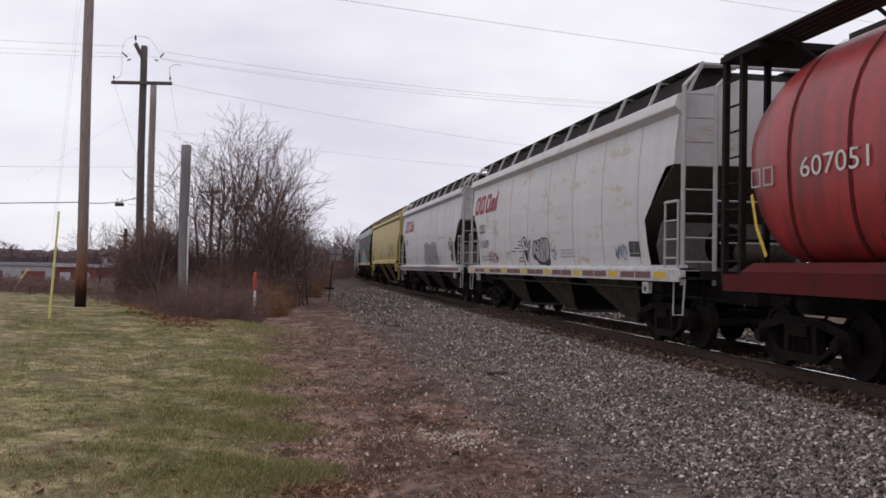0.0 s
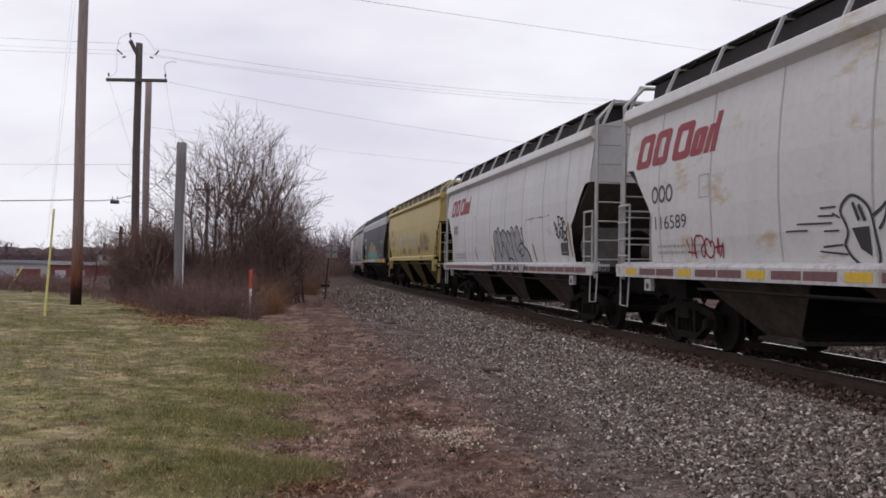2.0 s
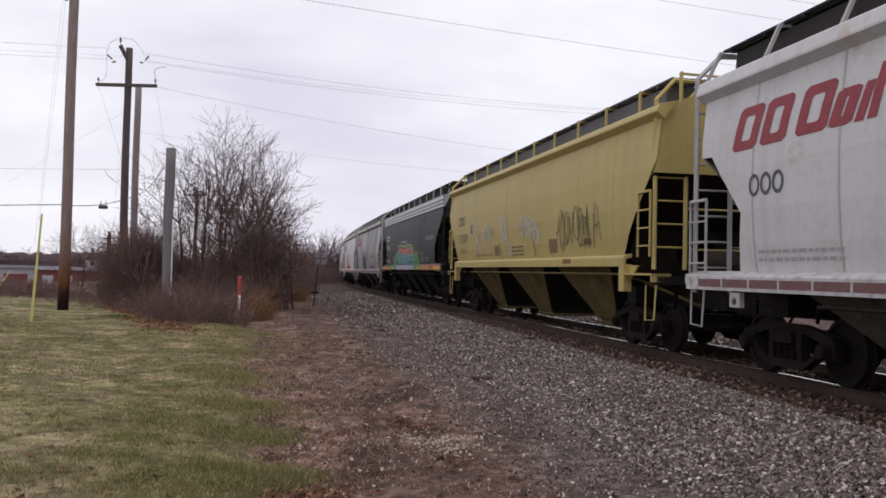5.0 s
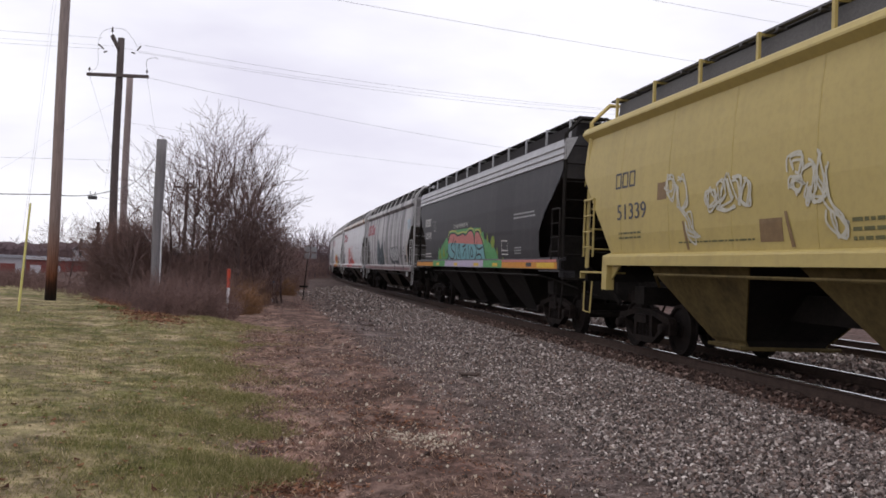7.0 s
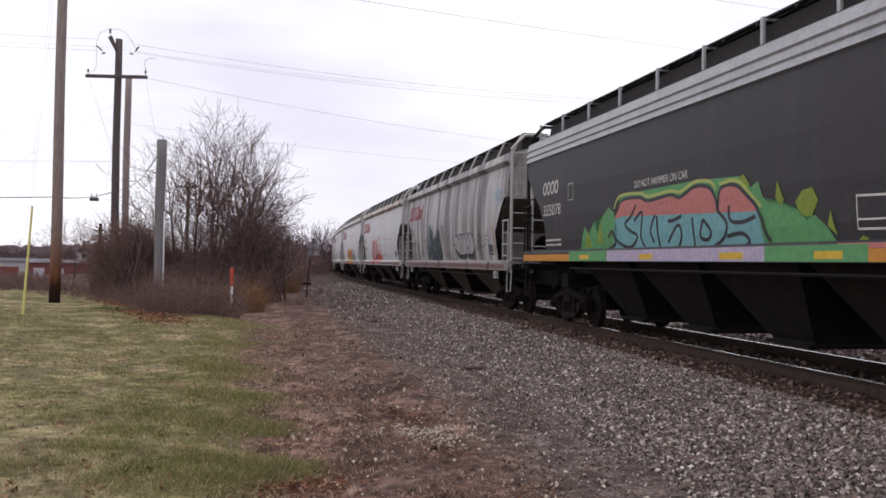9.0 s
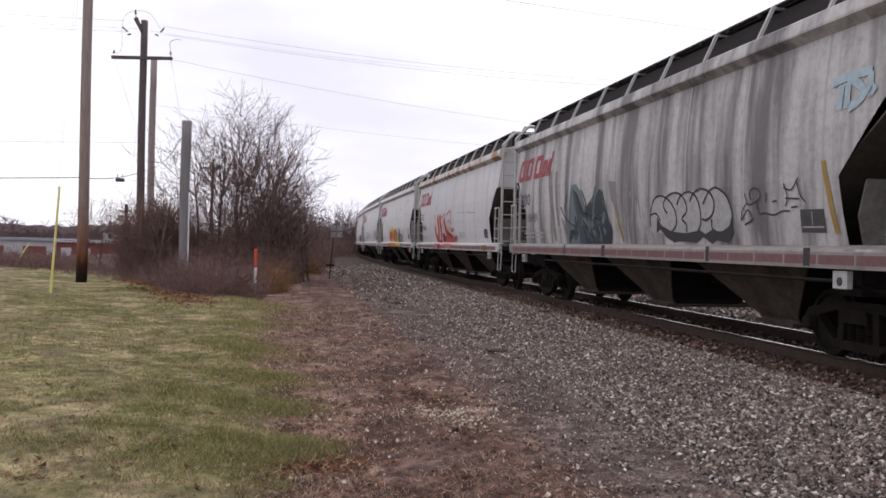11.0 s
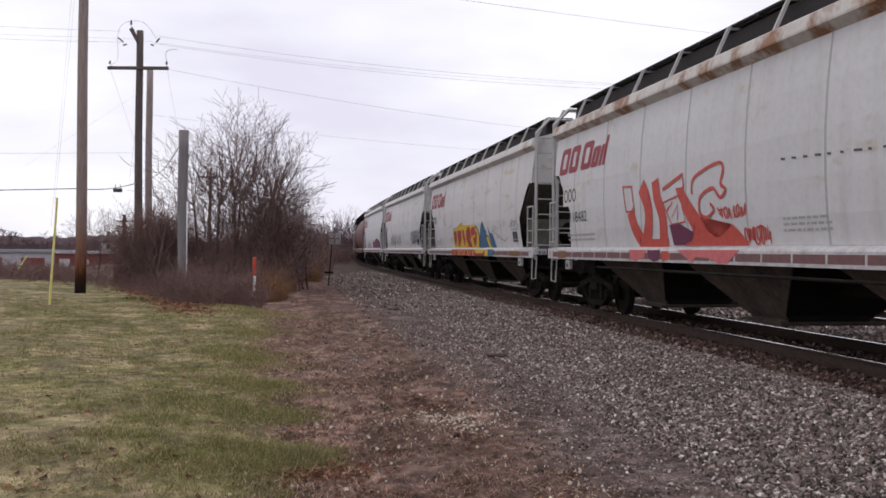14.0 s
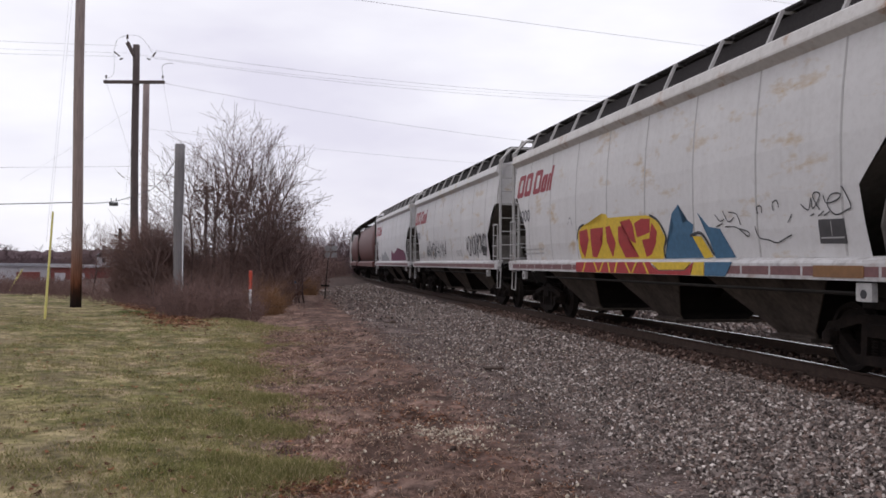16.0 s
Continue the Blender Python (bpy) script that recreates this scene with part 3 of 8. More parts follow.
def sill_mesh(style, material):
    st = STYLE[style]
    z0, z1 = st["sill"]
    inset = 1.75 if style == "yellow" else 0.64
    h = st["L"] / 2 - inset
    y = 1.6
    bm = bmesh.new()
    prism(bm, [(-y, z0), (-y, z1 - 0.03), (-y + 0.02, z1), (-1.44, z1 + 0.05), (-1.44, z1 - 0.02), (-y + 0.05, z1 - 0.05), (-y + 0.05, z0 + 0.02), (-1.46, z0)], 2 * h, "x", -h)
    return mesh_of("side_sill", bm, material)


def walkway_mesh(st, material):
    """Open steel grating with slats on the roof."""
    z = st["eave"][1] + 0.52
    h = st["L"] / 2 - 0.85
    bm = bmesh.new()
    for y0, y1 in ((-1.18, -0.5), (0.5, 1.18)):
        for k in range(6):
            y = y0 + (y1 - y0) * (k + 0.5) / 6
            box(bm, -h, h, y - 0.042, y + 0.042, z - 0.03, z)
        x = -h + 0.2
        while x < h:
            box(bm, x, x + 0.06, y0, y1, z - 0.07, z - 0.033)
            x += 0.9
    return mesh_of("running_board", bm, material)


def hatch_mesh(st, material):
    z = st["eave"][1] + 0.3
    h = st["L"] / 2 - 1.15
    bm = bmesh.new()
    prism(bm, [(-1.14, z - 0.24), (-1.1, z + 0.12), (-0.4, z + 0.15), (0.4, z + 0.15), (1.1, z + 0.12), (1.14, z - 0.24)], 2 * h, "x", -h)
    k = -h + 0.4
    while k < h - 1.5:
        prism(bm, [(-0.42, z + 0.13), (-0.2, z + 0.18), (0.2, z + 0.18), (0.42, z + 0.13)], 1.5, "x", k)
        k += 1.75
    return mesh_of("hatch_trough", bm, material)


def roof_post_mesh(st, material, upright=False):
    """A bracket that carries the running board: slanted on the white cars, upright on the others."""
    bm = bmesh.new()
    z0, z1 = st["eave"][1], st["eave"][1] + 0.50
    if upright:
        box(bm, -0.03, 0.03, -1.25, -1.21, z0 - 0.02, z1)
    else:
        prism(bm, [(-1.45, z0 - 0.02), (-1.40, z0 - 0.02), (-1.16, z1), (-1.21, z1)], 0.05, "x", -0.025)
    beam(bm, (0, -1.2, z1 - 0.03), (0, 0, z1 - 0.05), 0.05)
    return mesh_of("running_board_bracket", bm, material)


def ladder_mesh(st, k, material):
    """The tall ladder on the end: one bent bar up, over the roof's edge and down again."""
    h = st["L"] / 2
    x, xi = k * (h - 0.72), k * (h - 0.77)
    z0, z1 = st["sill"][0] - 0.05, st["eave"][1] + 0.1
    bm = bmesh.new()
    pipe(bm, [(x, -1.5, z0), (x, -1.5, z1), (xi, -1.16, z1 + 0.35), (xi, -0.61, z1 + 0.35), (x, -0.95, z1), (x, -0.95, z0)], 0.085, 4)
    return mesh_of("end_ladder", bm, material)


def roof_rail_mesh(st, k, material):
    h = st["L"] / 2
    z = st["eave"][1] + 0.45
    bm = bmesh.new()
    pipe(bm, [(k * (h - 0.76), -0.6, z), (k * (h - 0.76), 0.95, z)], 0.06, 4)
    return mesh_of("roof_grab_rail", bm, material)


def rung_mesh(material):
    bm = bmesh.new()
    beam(bm, (0, -1.5, 0), (0, -0.95, 0), 0.032, 6)
    return mesh_of("rung", bm, material)


def add_rungs(ladder, st, k, me):
    z0, z1 = st["sill"][0] + 0.2, st["eave"][1] + 0.1
    z = z0 + 0.12
    while z < z1:
        piece("rung", me, ladder, pose(k * (st["L"] / 2 - 0.72), 0, z))
        z += 0.385


def side_ladder_mesh(st, k, material):
    h = st["L"] / 2
    x0, x1 = k * (h - 0.72), k * (h - 1.2)
    z0 = st["sill"][1]
    bm = bmesh.new()
    for x in (x0, x1):
        beam(bm, (x, -1.58, z0 - 0.02), (x, -1.58, z0 + 1.08), 0.042)
    for i in range(4):
        z = z0 + 0.3 * i + 0.16
        beam(bm, (x0, -1.6, z), (x1, -1.6, z), 0.03, 6)
    beam(bm, (x0, -1.58, z0 + 1.08), (x1, -1.58, z0 + 1.08), 0.04)
    return mesh_of("side_ladder", bm, material)


def handrail_mesh(st, k, material):
    h = st["L"] / 2
    x = k * (h - 0.66)
    bm = bmesh.new()
    pipe(bm, [(x, -0.95, 2.42), (x, 1.5, 2.42)], 0.04)
    pipe(bm, [(x, -0.9, 1.75), (x, 0.9, 1.75)], 0.035)
    return mesh_of("end_handrail", bm, material)


def stirrup_mesh(st, k, material):
    h = st["L"] / 2
    x0, x1 = k * (h - 0.62), k * (h - 1.02)
    z = st["sill"][0] if st["sill"][0] < 1.3 else 1.1
    bm = bmesh.new()
    pipe(bm, [(x0, -1.5, z + 0.05), (x0 - k * 0.03, -1.52, z - 0.52), (x1 + k * 0.03, -1.52, z - 0.54), (x1, -1.5, z + 0.05)], 0.032)
    return mesh_of("stirrup_step", bm, material)


def end_frame_mesh(st, k, material):
    """The end sill, its diagonal struts and the bulkhead with the round hole."""
    h = st["L"] / 2
    z0, z1 = 1.08, 1.33
    bm = bmesh.new()
    box(bm, k * (h - 0.76), k * (h - 0.60), -1.5, 1.5, z0 + 0.08, z1 - 0.03)
    box(bm, k * (h - 3.6), k * (h - 0.5), -0.32, 0.32, 0.75, 1.18)
    box(bm, k * (h - 2.6), k * (h - 2.2), -1.15, 1.15, 0.8, 1.1)
    for y in (-1.1, 1.1):
        beam(bm, (k * (h - 0.68), y, 1.2), (k * (h - 1.1), y * 0.85, 0.75), 0.09)
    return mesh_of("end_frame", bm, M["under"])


def deck_mesh(st, k, material):
    """The corner step plate beside the end ladder."""
    h = st["L"] / 2
    bm = bmesh.new()
    box(bm, k * (h - 2.0), k * (h - 0.6), -1.595, -1.25, 1.31, 1.345)
    box(bm, k * (h - 0.64), k * (h - 0.60), -1.595, -1.25, 1.20, 1.345)
    return mesh_of("step_plate", bm, material)


def bulkhead_mesh(st, k, material):
    h = st["L"] / 2
    x = k * (h - 1.95)
    bm = bmesh.new()
    n = 20
    ring = [bm.verts.new((x, -0.1 + 0.40 * math.cos(2 * math.pi * i / n), 1.72 + 0.38 * math.sin(2 * math.pi * i / n))) for i in range(n)]
    out = []
    for i in range(n):
        a = 2 * math.pi * i / n
        c, s = math.cos(a), math.sin(a)
        r = min(1.38 / max(abs(c), 1e-6), 0.42 / max(abs(s), 1e-6))
        out.append(bm.verts.new((x, r * c, 1.72 + r * s)))
    for i in range(n):
        j = (i + 1) % n
        bm.faces.new((ring[i], ring[j], out[j], out[i]))
    g = bmesh.ops.extrude_face_region(bm, geom=list(bm.faces))
    for v in g["geom"]:
        if isinstance(v, bmesh.types.BMVert):
            v.co.x -= k * 0.03
    return mesh_of("bulkhead", bm, material)


def air_tank_mesh():
    bm = bmesh.new()
    lathe(bm, [(0.02, -0.55), (0.16, -0.5), (0.2, -0.4), (0.2, 0.4), (0.16, 0.5), (0.02, 0.55)], 16, "y")
    return mesh_of("air_tank", bm, M["bay"], True)


def coupler_mesh(k, h):
    bm = bmesh.new()
    box(bm, k * (h - 0.62), k * (h - 0.1), -0.09, 0.09, 0.76, 0.92)
    prism(bm, [(k * (h - 0.16), -0.17), (k * (h + 0.03), -0.2), (k * (h + 0.1), -0.06), (k * (h + 0.02), 0.03), (k * (h + 0.08), 0.2), (k * (h - 0.14), 0.17)], 0.28, "z", 0.7)
    pipe(bm, [(k * (h - 0.5), 0.3, 0.8), (k * (h - 0.25), 0.3, 0.5), (k * (h + 0.0), 0.22, 0.42)], 0.05)
    return mesh_of("coupler", bm, M["truck"])


def bay_sides_mesh(top_w, bot_w, zt, zb, yt, yb, material):
    """The two side sheets of a hopper bay, with the outlet frame under them."""
    bm = bmesh.new()
    for k in (-1, 1):
        rows = [(top_w / 2, yt, zt), (top_w / 2 * 0.86 + bot_w / 2 * 0.14, yt * 0.90 + yb * 0.10, zt - 0.14), (bot_w / 2 + 0.05, yb + 0.06, zb + 0.16), (bot_w / 2, yb, zb + 0.1), (bot_w / 2, yb, zb)]
        vs = [[bm.verts.new((-w, k * y, z)), bm.verts.new((w, k * y, z)), bm.verts.new((w, k * (y - 0.02), z)), bm.verts.new((-w, k * (y - 0.02), z))] for w, y, z in rows]
        for a, b in zip(vs, vs[1:]):
            for i in range(4):
                j = (i + 1) % 4
                bm.faces.new((a[i], a[j], b[j], b[i]))
        bm.faces.new(vs[0])
        bm.faces.new(vs[-1])
    box(bm, -bot_w / 2 - 0.1, bot_w / 2 + 0.1, -yb - 0.06, yb + 0.06, zb + 0.02, zb + 0.07)
    pipe(bm, [(bot_w / 2 + 0.08, -yb - 0.16, zb + 0.05), (bot_w / 2 + 0.08, yb + 0.16, zb + 0.05)], 0.06)
    return mesh_of("hopper_bay", bm, material)


def bay_slope_mesh(top_w, bot_w, zt, zb, yt, yb, material):
    """One sloping end sheet of a bay, its shade put into a near-black colour."""
    bm = bmesh.new()
    rows = [(top_w / 2 - 0.03, yt - 0.03, zt), (bot_w / 2 + 0.02, yb + 0.03, zb + 0.16), (bot_w / 2 - 0.03, yb - 0.03, zb + 0.01)]
    vs = [[bm.verts.new((w, -y, z)), bm.verts.new((w, y, z)), bm.verts.new((w - 0.02, y, z)), bm.verts.new((w - 0.02, -y, z))] for w, y, z in rows]
    for a, b in zip(vs, vs[1:]):
        for i in range(4):
            j = (i + 1) % 4
            bm.faces.new((a[i], a[j], b[j], b[i]))
    bm.faces.new(vs[0])
    bm.faces.new(vs[-1])
    return mesh_of("slope_sheet", bm, material)


WHEEL_R = 0.42
TRUCK_IN, AXLE = 2.38, 0.89


def wheelset_mesh():
    bm = bmesh.new()
    R = WHEEL_R
    for k in (-1, 1):
        lathe(bm, [(0.09, k * 0.66), (0.13, k * 0.67), (0.14, k * 0.72), (R - 0.08, k * 0.765), (R - 0.055, k * 0.69), (R + 0.024, k * 0.692),
                   (R + 0.026, k * 0.712), (R + 0.004, k * 0.726), (R - 0.002, k * 0.81), (R - 0.055, k * 0.815), (R - 0.075, k * 0.775), (0.15, k * 0.80), (0.12, k * 0.84), (0.09, k * 0.84)], 32)
        lathe(bm, [(0.07, k * 0.84), (0.07, k * 1.0), (0.085, k * 1.0), (0.085, k * 1.05)], 12)
        for i in range(3):
            a = 2 * math.pi * i / 3
            beam(bm, (0.045 * math.cos(a), k * 1.05, 0.045 * math.sin(a)), (0.045 * math.cos(a), k * 1.065, 0.045 * math.sin(a)), 0.03, 6)
    lathe(bm, [(0.08, -0.7), (0.08, 0.7)], 12)
    return mesh_of("wheelset", bm, M["wheel"])


def side_frame_mesh():
    """A cast truck side frame, with its openings, boxes and spring seat."""
    bm = bmesh.new()
    y0, d = -1.06, 0.13
    a = AXLE
    prism(bm, [(-a - 0.17, 0.50), (-a - 0.10, 0.60), (-0.36, 0.72), (0.36, 0.72), (a + 0.10, 0.60), (a + 0.17, 0.50), (a + 0.12, 0.46), (0.42, 0.61), (-0.42, 0.61), (-a - 0.12, 0.46)], d, "y", y0)
    prism(bm, [(-0.40, 0.14), (0.40, 0.14), (0.46, 0.25), (-0.46, 0.25)], d, "y", y0)
    for k in (-1, 1):
        prism(bm, [(k * 0.28, 0.24), (k * 0.38, 0.24), (k * 0.36, 0.62), (k * 0.25, 0.62)], d, "y", y0)
        prism(bm, [(k * 0.38, 0.14), (k * 0.46, 0.25), (k * (a - 0.10), 0.50), (k * (a - 0.17), 0.34)], d, "y", y0)
        prism(bm, [(k * (a - 0.2), 0.36), (k * (a - 0.12), 0.52), (k * (a + 0.17), 0.52), (k * (a + 0.17), 0.33), (k * (a + 0.1), 0.33), (k * (a + 0.1), 0.46), (k * (a - 0.1), 0.46), (k * (a - 0.1), 0.33)], d, "y", y0)
        box(bm, k * a - 0.115, k * a + 0.115, y0 - 0.03, y0 + 0.1, 0.34, 0.5)
    bmesh.ops.bevel(bm, geom=bm.edges, offset=0.012, segments=1, clamp_overlap=True)
    for k in (-1, 1):
        old = set(bm.verts)
        lathe(bm, [(0.05, -1.17), (0.085, -1.16), (0.105, -1.10), (0.105, -1.02)], 14, "y")
        for v in set(bm.verts) - old:
            v.co += Vector((k * a, 0, 0.42))
    return mesh_of("side_frame", bm, M["truck"])


def spring_mesh():
    bm = bmesh.new()
    prof = []
    for i in range(7):
        z = 0.25 + i * 0.033
        prof += [(0.072, z), (0.045, z + 0.016)]
    lathe(bm, prof, 10, "z")
    return mesh_of("spring", bm, M["truck"])


def bolster_mesh():
    bm = bmesh.new()
    prism(bm, [(-0.22, 0.47), (0.22, 0.47), (0.2, 0.62), (-0.2, 0.62)], 2.2, "y", -1.1)
    lathe(bm, [(0.2, 0.62), (0.2, 0.74)], 14, "z")
    box(bm, -0.75, 0.75, -0.55, -0.47, 0.3, 0.38)
    box(bm, -0.75, 0.75, 0.47, 0.55, 0.3, 0.38)
    for x in (-0.42, 0.42):
        beam(bm, (x, -0.85, 0.36), (x, 0.85, 0.36), 0.1)
        for y in (-0.78, 0.78):
            box(bm, x - 0.06 + (0.03 if x > 0 else -0.03), x + 0.06 + (0.03 if x > 0 else -0.03), y - 0.06, y + 0.06, 0.28, 0.5)
    return mesh_of("bolster", bm, M["truck"])


WHEELSETS = []


def add_trucks(car, L, inset=TRUCK_IN):
    for k in (-1, 1):
        tr = new("truck")
        tr.parent = car
        tr.location = (k * (L / 2 - inset), 0, 0)
        tr.empty_display_size = 0.2
        sf = cached("side_frame", side_frame_mesh)
        piece("side_frame", sf, tr)
        piece("side_frame", sf, tr, pose(0, 0, 0, 0, 0, 180))
        piece("bolster", cached("bolster", bolster_mesh), tr)
        for sx in (-0.16, 0.0, 0.16):
            for sy in (-1, 1):
                piece("spring", cached("spring", spring_mesh), tr, pose(sx, sy * 1.0, 0))
        for a in (-AXLE, AXLE):
            wh = piece("wheelset", cached("wheelset", wheelset_mesh), tr, pose(a, 0, WHEEL_R))
            WHEELSETS.append((wh, a))


def hopper_car(style, label, paint, eave=None, bay="bay", steel=None, bays=3, tape="maroon", post_at=0.98):
    st = STYLE[style]
    L = st["L"]
    h = L / 2
    paint_m = M[paint]
    steel = steel or ("white_steel" if style == "white" else None)
    steel_m = M[steel or paint]
    eave_m = M[eave or paint]
    car = empty("hopper_car", label, "hopper car", "cars of the freight train")
    body = piece("body", cached(("body", style, paint), lambda: hopper_body(style, paint_m)), car)
    ev = cached(("eave", style, eave or paint), lambda: eave_mesh(style, eave_m))
    piece("eave", ev, car, label="rust-stained white eave" if eave == "eave_rust" else "")
    piece("eave", ev, car, pose(0, 0, 0, 0, 0, 180))
    sl = cached(("sill", style, paint), lambda: sill_mesh(style, M["dirty_sill"] if paint == "white_streaked" else {"black": M["black"], "white": M["white_sill"]}.get(style, paint_m)))
    sill = piece("side_sill", sl, car)
    piece("side_sill", sl, car, pose(0, 0, 0, 0, 0, 180))
    sm = cached(("seam", style, paint), lambda: seam_mesh(style, M["white_steel"] if style == "white" else paint_m))
    nseam = 8
    for i in range(nseam if style != "black" else 0):
        x = -h + 2.4 + (L - 4.8) * i / (nseam - 1)
        piece("seam", sm, body, pose(x, 0, 0))
    wk = piece("running_board", cached(("walk", style), lambda: walkway_mesh(st, M["grate_grey"] if style == "yellow" else M["grate"])), car, label="steel grating running board")
    piece("hatch_trough", cached(("hatch", style), lambda: hatch_mesh(st, M["grate_grey"] if style == "yellow" else M["grate"])), car)
    pm = cached(("post", style, steel or paint), lambda: roof_post_mesh(st, M["silver"] if style == "black" else steel_m, style != "white"))
    first, gap = {"white": (post_at, 1.59), "yellow": (0.38, 1.61), "black": (1.23, 1.595)}[style]
    for i in range(11):
        x = h - first - gap * i
        piece("bracket", pm, wk, pose(x, 0, 0))
        piece("bracket", pm, wk, pose(x, 0, 0, 0, 0, 180))
    for k in (-1, 1):
        lm = cached(("ladder", style, k, steel or paint), lambda: ladder_mesh(st, k, steel_m))
        rg = cached(("rung", steel or paint), lambda: rung_mesh(steel_m))
        add_rungs(piece("end_ladder", lm, car), st, k, rg)
        piece("roof_grab_rail", cached(("grab", style, k, steel or paint), lambda: roof_rail_mesh(st, k, steel_m)), car)
        dm = cached(("sladder", style, k, steel or paint), lambda: side_ladder_mesh(st, k, steel_m))
        piece("side_ladder", dm, car)
        rm = cached(("stirrup", style, k, steel or paint), lambda: stirrup_mesh(st, k, steel_m))
        piece("stirrup_step", rm, car)
        piece("end_handrail", cached(("hrail", style, k, steel or paint), lambda: handrail_mesh(st, k, steel_m)), car)
        piece("end_frame", cached(("endf", style, k), lambda: end_frame_mesh(st, k, M["under"])), car)
        piece("step_plate", cached(("deck", style, k, paint), lambda: deck_mesh(st, k, paint_m)), car)
        # bulkheads and end slopes are coloured darker for the shade of the end recess
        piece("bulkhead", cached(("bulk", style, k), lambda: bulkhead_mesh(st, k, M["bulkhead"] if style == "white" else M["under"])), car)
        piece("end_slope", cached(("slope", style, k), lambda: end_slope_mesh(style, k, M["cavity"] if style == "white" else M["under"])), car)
        piece("coupler", cached(("coupler", style, k), lambda: coupler_mesh(k, h)), car)
        # mirrored ladders of the far side
        lm2 = cached(("ladder", style, -k, steel or paint), lambda: ladder_mesh(st, -k, steel_m))
        add_rungs(piece("end_ladder", lm2, car, pose(0, 0, 0, 0, 0, 180)), st, -k, rg)
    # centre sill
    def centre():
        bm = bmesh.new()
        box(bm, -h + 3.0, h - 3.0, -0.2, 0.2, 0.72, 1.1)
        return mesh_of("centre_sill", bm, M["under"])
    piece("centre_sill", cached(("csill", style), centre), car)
    # bays: pitch, width at the top
    pitch, w_top = {"white": (4.0, 3.86), "yellow": (4.25, 3.6), "black": ((L - 7.9) / 4, (L - 7.9) / 4 * 0.98)}[style]
    zt = st["prof"][0][0] + 0.02
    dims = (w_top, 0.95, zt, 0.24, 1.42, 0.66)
    # side sheets keep the lit tone, slope sheets take near black for their shade
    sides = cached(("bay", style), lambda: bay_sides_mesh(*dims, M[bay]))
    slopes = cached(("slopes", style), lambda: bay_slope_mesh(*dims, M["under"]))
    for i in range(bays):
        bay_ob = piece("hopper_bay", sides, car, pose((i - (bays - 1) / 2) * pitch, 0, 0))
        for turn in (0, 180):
            piece("slope_sheet", slopes, bay_ob, pose(0, 0, 0, 0, 0, turn), "slope sheet coloured near black for shade")
    if style == "yellow":
        def leg():
            bm = bmesh.new()
            box(bm, -0.11, 0.11, -1.6, -1.45, 1.02, 1.5)
            prism(bm, [(0.11, 1.48), (0.5, 1.48), (0.11, 1.2)], 0.03, "y", -1.5)
            return mesh_of("sill_bracket", bm, paint_m)
        lg = cached("yleg", leg)
        for x, r in ((-h + 1.85, 0), (h - 1.85, 0)):
            piece("sill_bracket", lg, car, pose(x, 0, 0))
    if style == "white":
        def pad():
            bm = bmesh.new()
            box(bm, -0.13, 0.13, -1.57, -1.5, 0.90, 1.1)
            bmesh.ops.bevel(bm, geom=bm.edges, offset=0.012, segments=1)
            return mesh_of("jacking_pad", bm, M["pad_white"])
        def hole():
            bm = bmesh.new()
            lathe(bm, [(0.05, -1.578), (0.05, -1.565)], 10)
            return mesh_of("pad_hole", bm, M["ink"])
        for k in (-1, 1):
            p = piece("jacking_pad", cached("pad", pad), car, pose(k * (h - 2.0), 0, 0), "white square jacking pad")
            piece("pad_hole", cached("padhole", hole), p, pose(0, 0, 0.98))
        if tape:
            def strip(w):
                bm = bmesh.new()
                box(bm, -w / 2, w / 2, -1.604, -1.598, 1.165, 1.275)
                return bm
            nn = 22
            for i in range(nn):
                x = -h + 1.0 + (L - 2.0) * (i + 0.5) / nn
                yel = tape == "yellow" and i % 3 == 0
                c = "yellow_tape" if yel else "maroon"
                wd = 0.46 if yel else (L - 2.0) / nn * 0.93
                piece("reflector_tape", cached(("tape", c, round(wd, 2)), lambda: mesh_of("reflector_tape", strip(wd), M[c])), sill, pose(x, -0.002 if yel else 0, 0))
    def brake_pipe():
        bm = bmesh.new()
        zp = st["sill"][0] - 0.14
        pipe(bm, [(-h + 3.3, -1.2, zp - 0.2), (-h + 3.8, -1.53, zp), (h - 2.15, -1.53, zp), (h - 1.9, -1.2, zp - 0.1), (h - 1.0, -0.5, 0.8)], 0.05)
        return mesh_of("brake_pipe", bm, M["bay_yellow"] if style == "yellow" else M["under"])
    piece("brake_pipe", cached(("bpipe", style), brake_pipe), car)

    def hand_wheel():
        bm = bmesh.new()
        ring = [(h - 0.6, 0.45 + 0.26 * math.cos(2 * math.pi * q / 18), 2.15 + 0.26 * math.sin(2 * math.pi * q / 18)) for q in range(19)]
        pipe(bm, ring, 0.035)
        for q in range(5):
            a = 2 * math.pi * q / 5
            beam(bm, (h - 0.6, 0.45, 2.15), (h - 0.6, 0.45 + 0.26 * math.cos(a), 2.15 + 0.26 * math.sin(a)), 0.025)
        box(bm, h - 0.95, h - 0.62, 0.3, 0.6, 1.95, 2.35)
        return mesh_of("hand_brake", bm, M["bulkhead"])
    piece("hand_brake", cached(("hbrake", style), hand_wheel), car)
    piece("air_tank", cached("air_tank", air_tank_mesh), car, pose(h - 1.35, 0.3, 1.6, 0, 0, 0))
    add_trucks(car, L)
    return car, body, sill


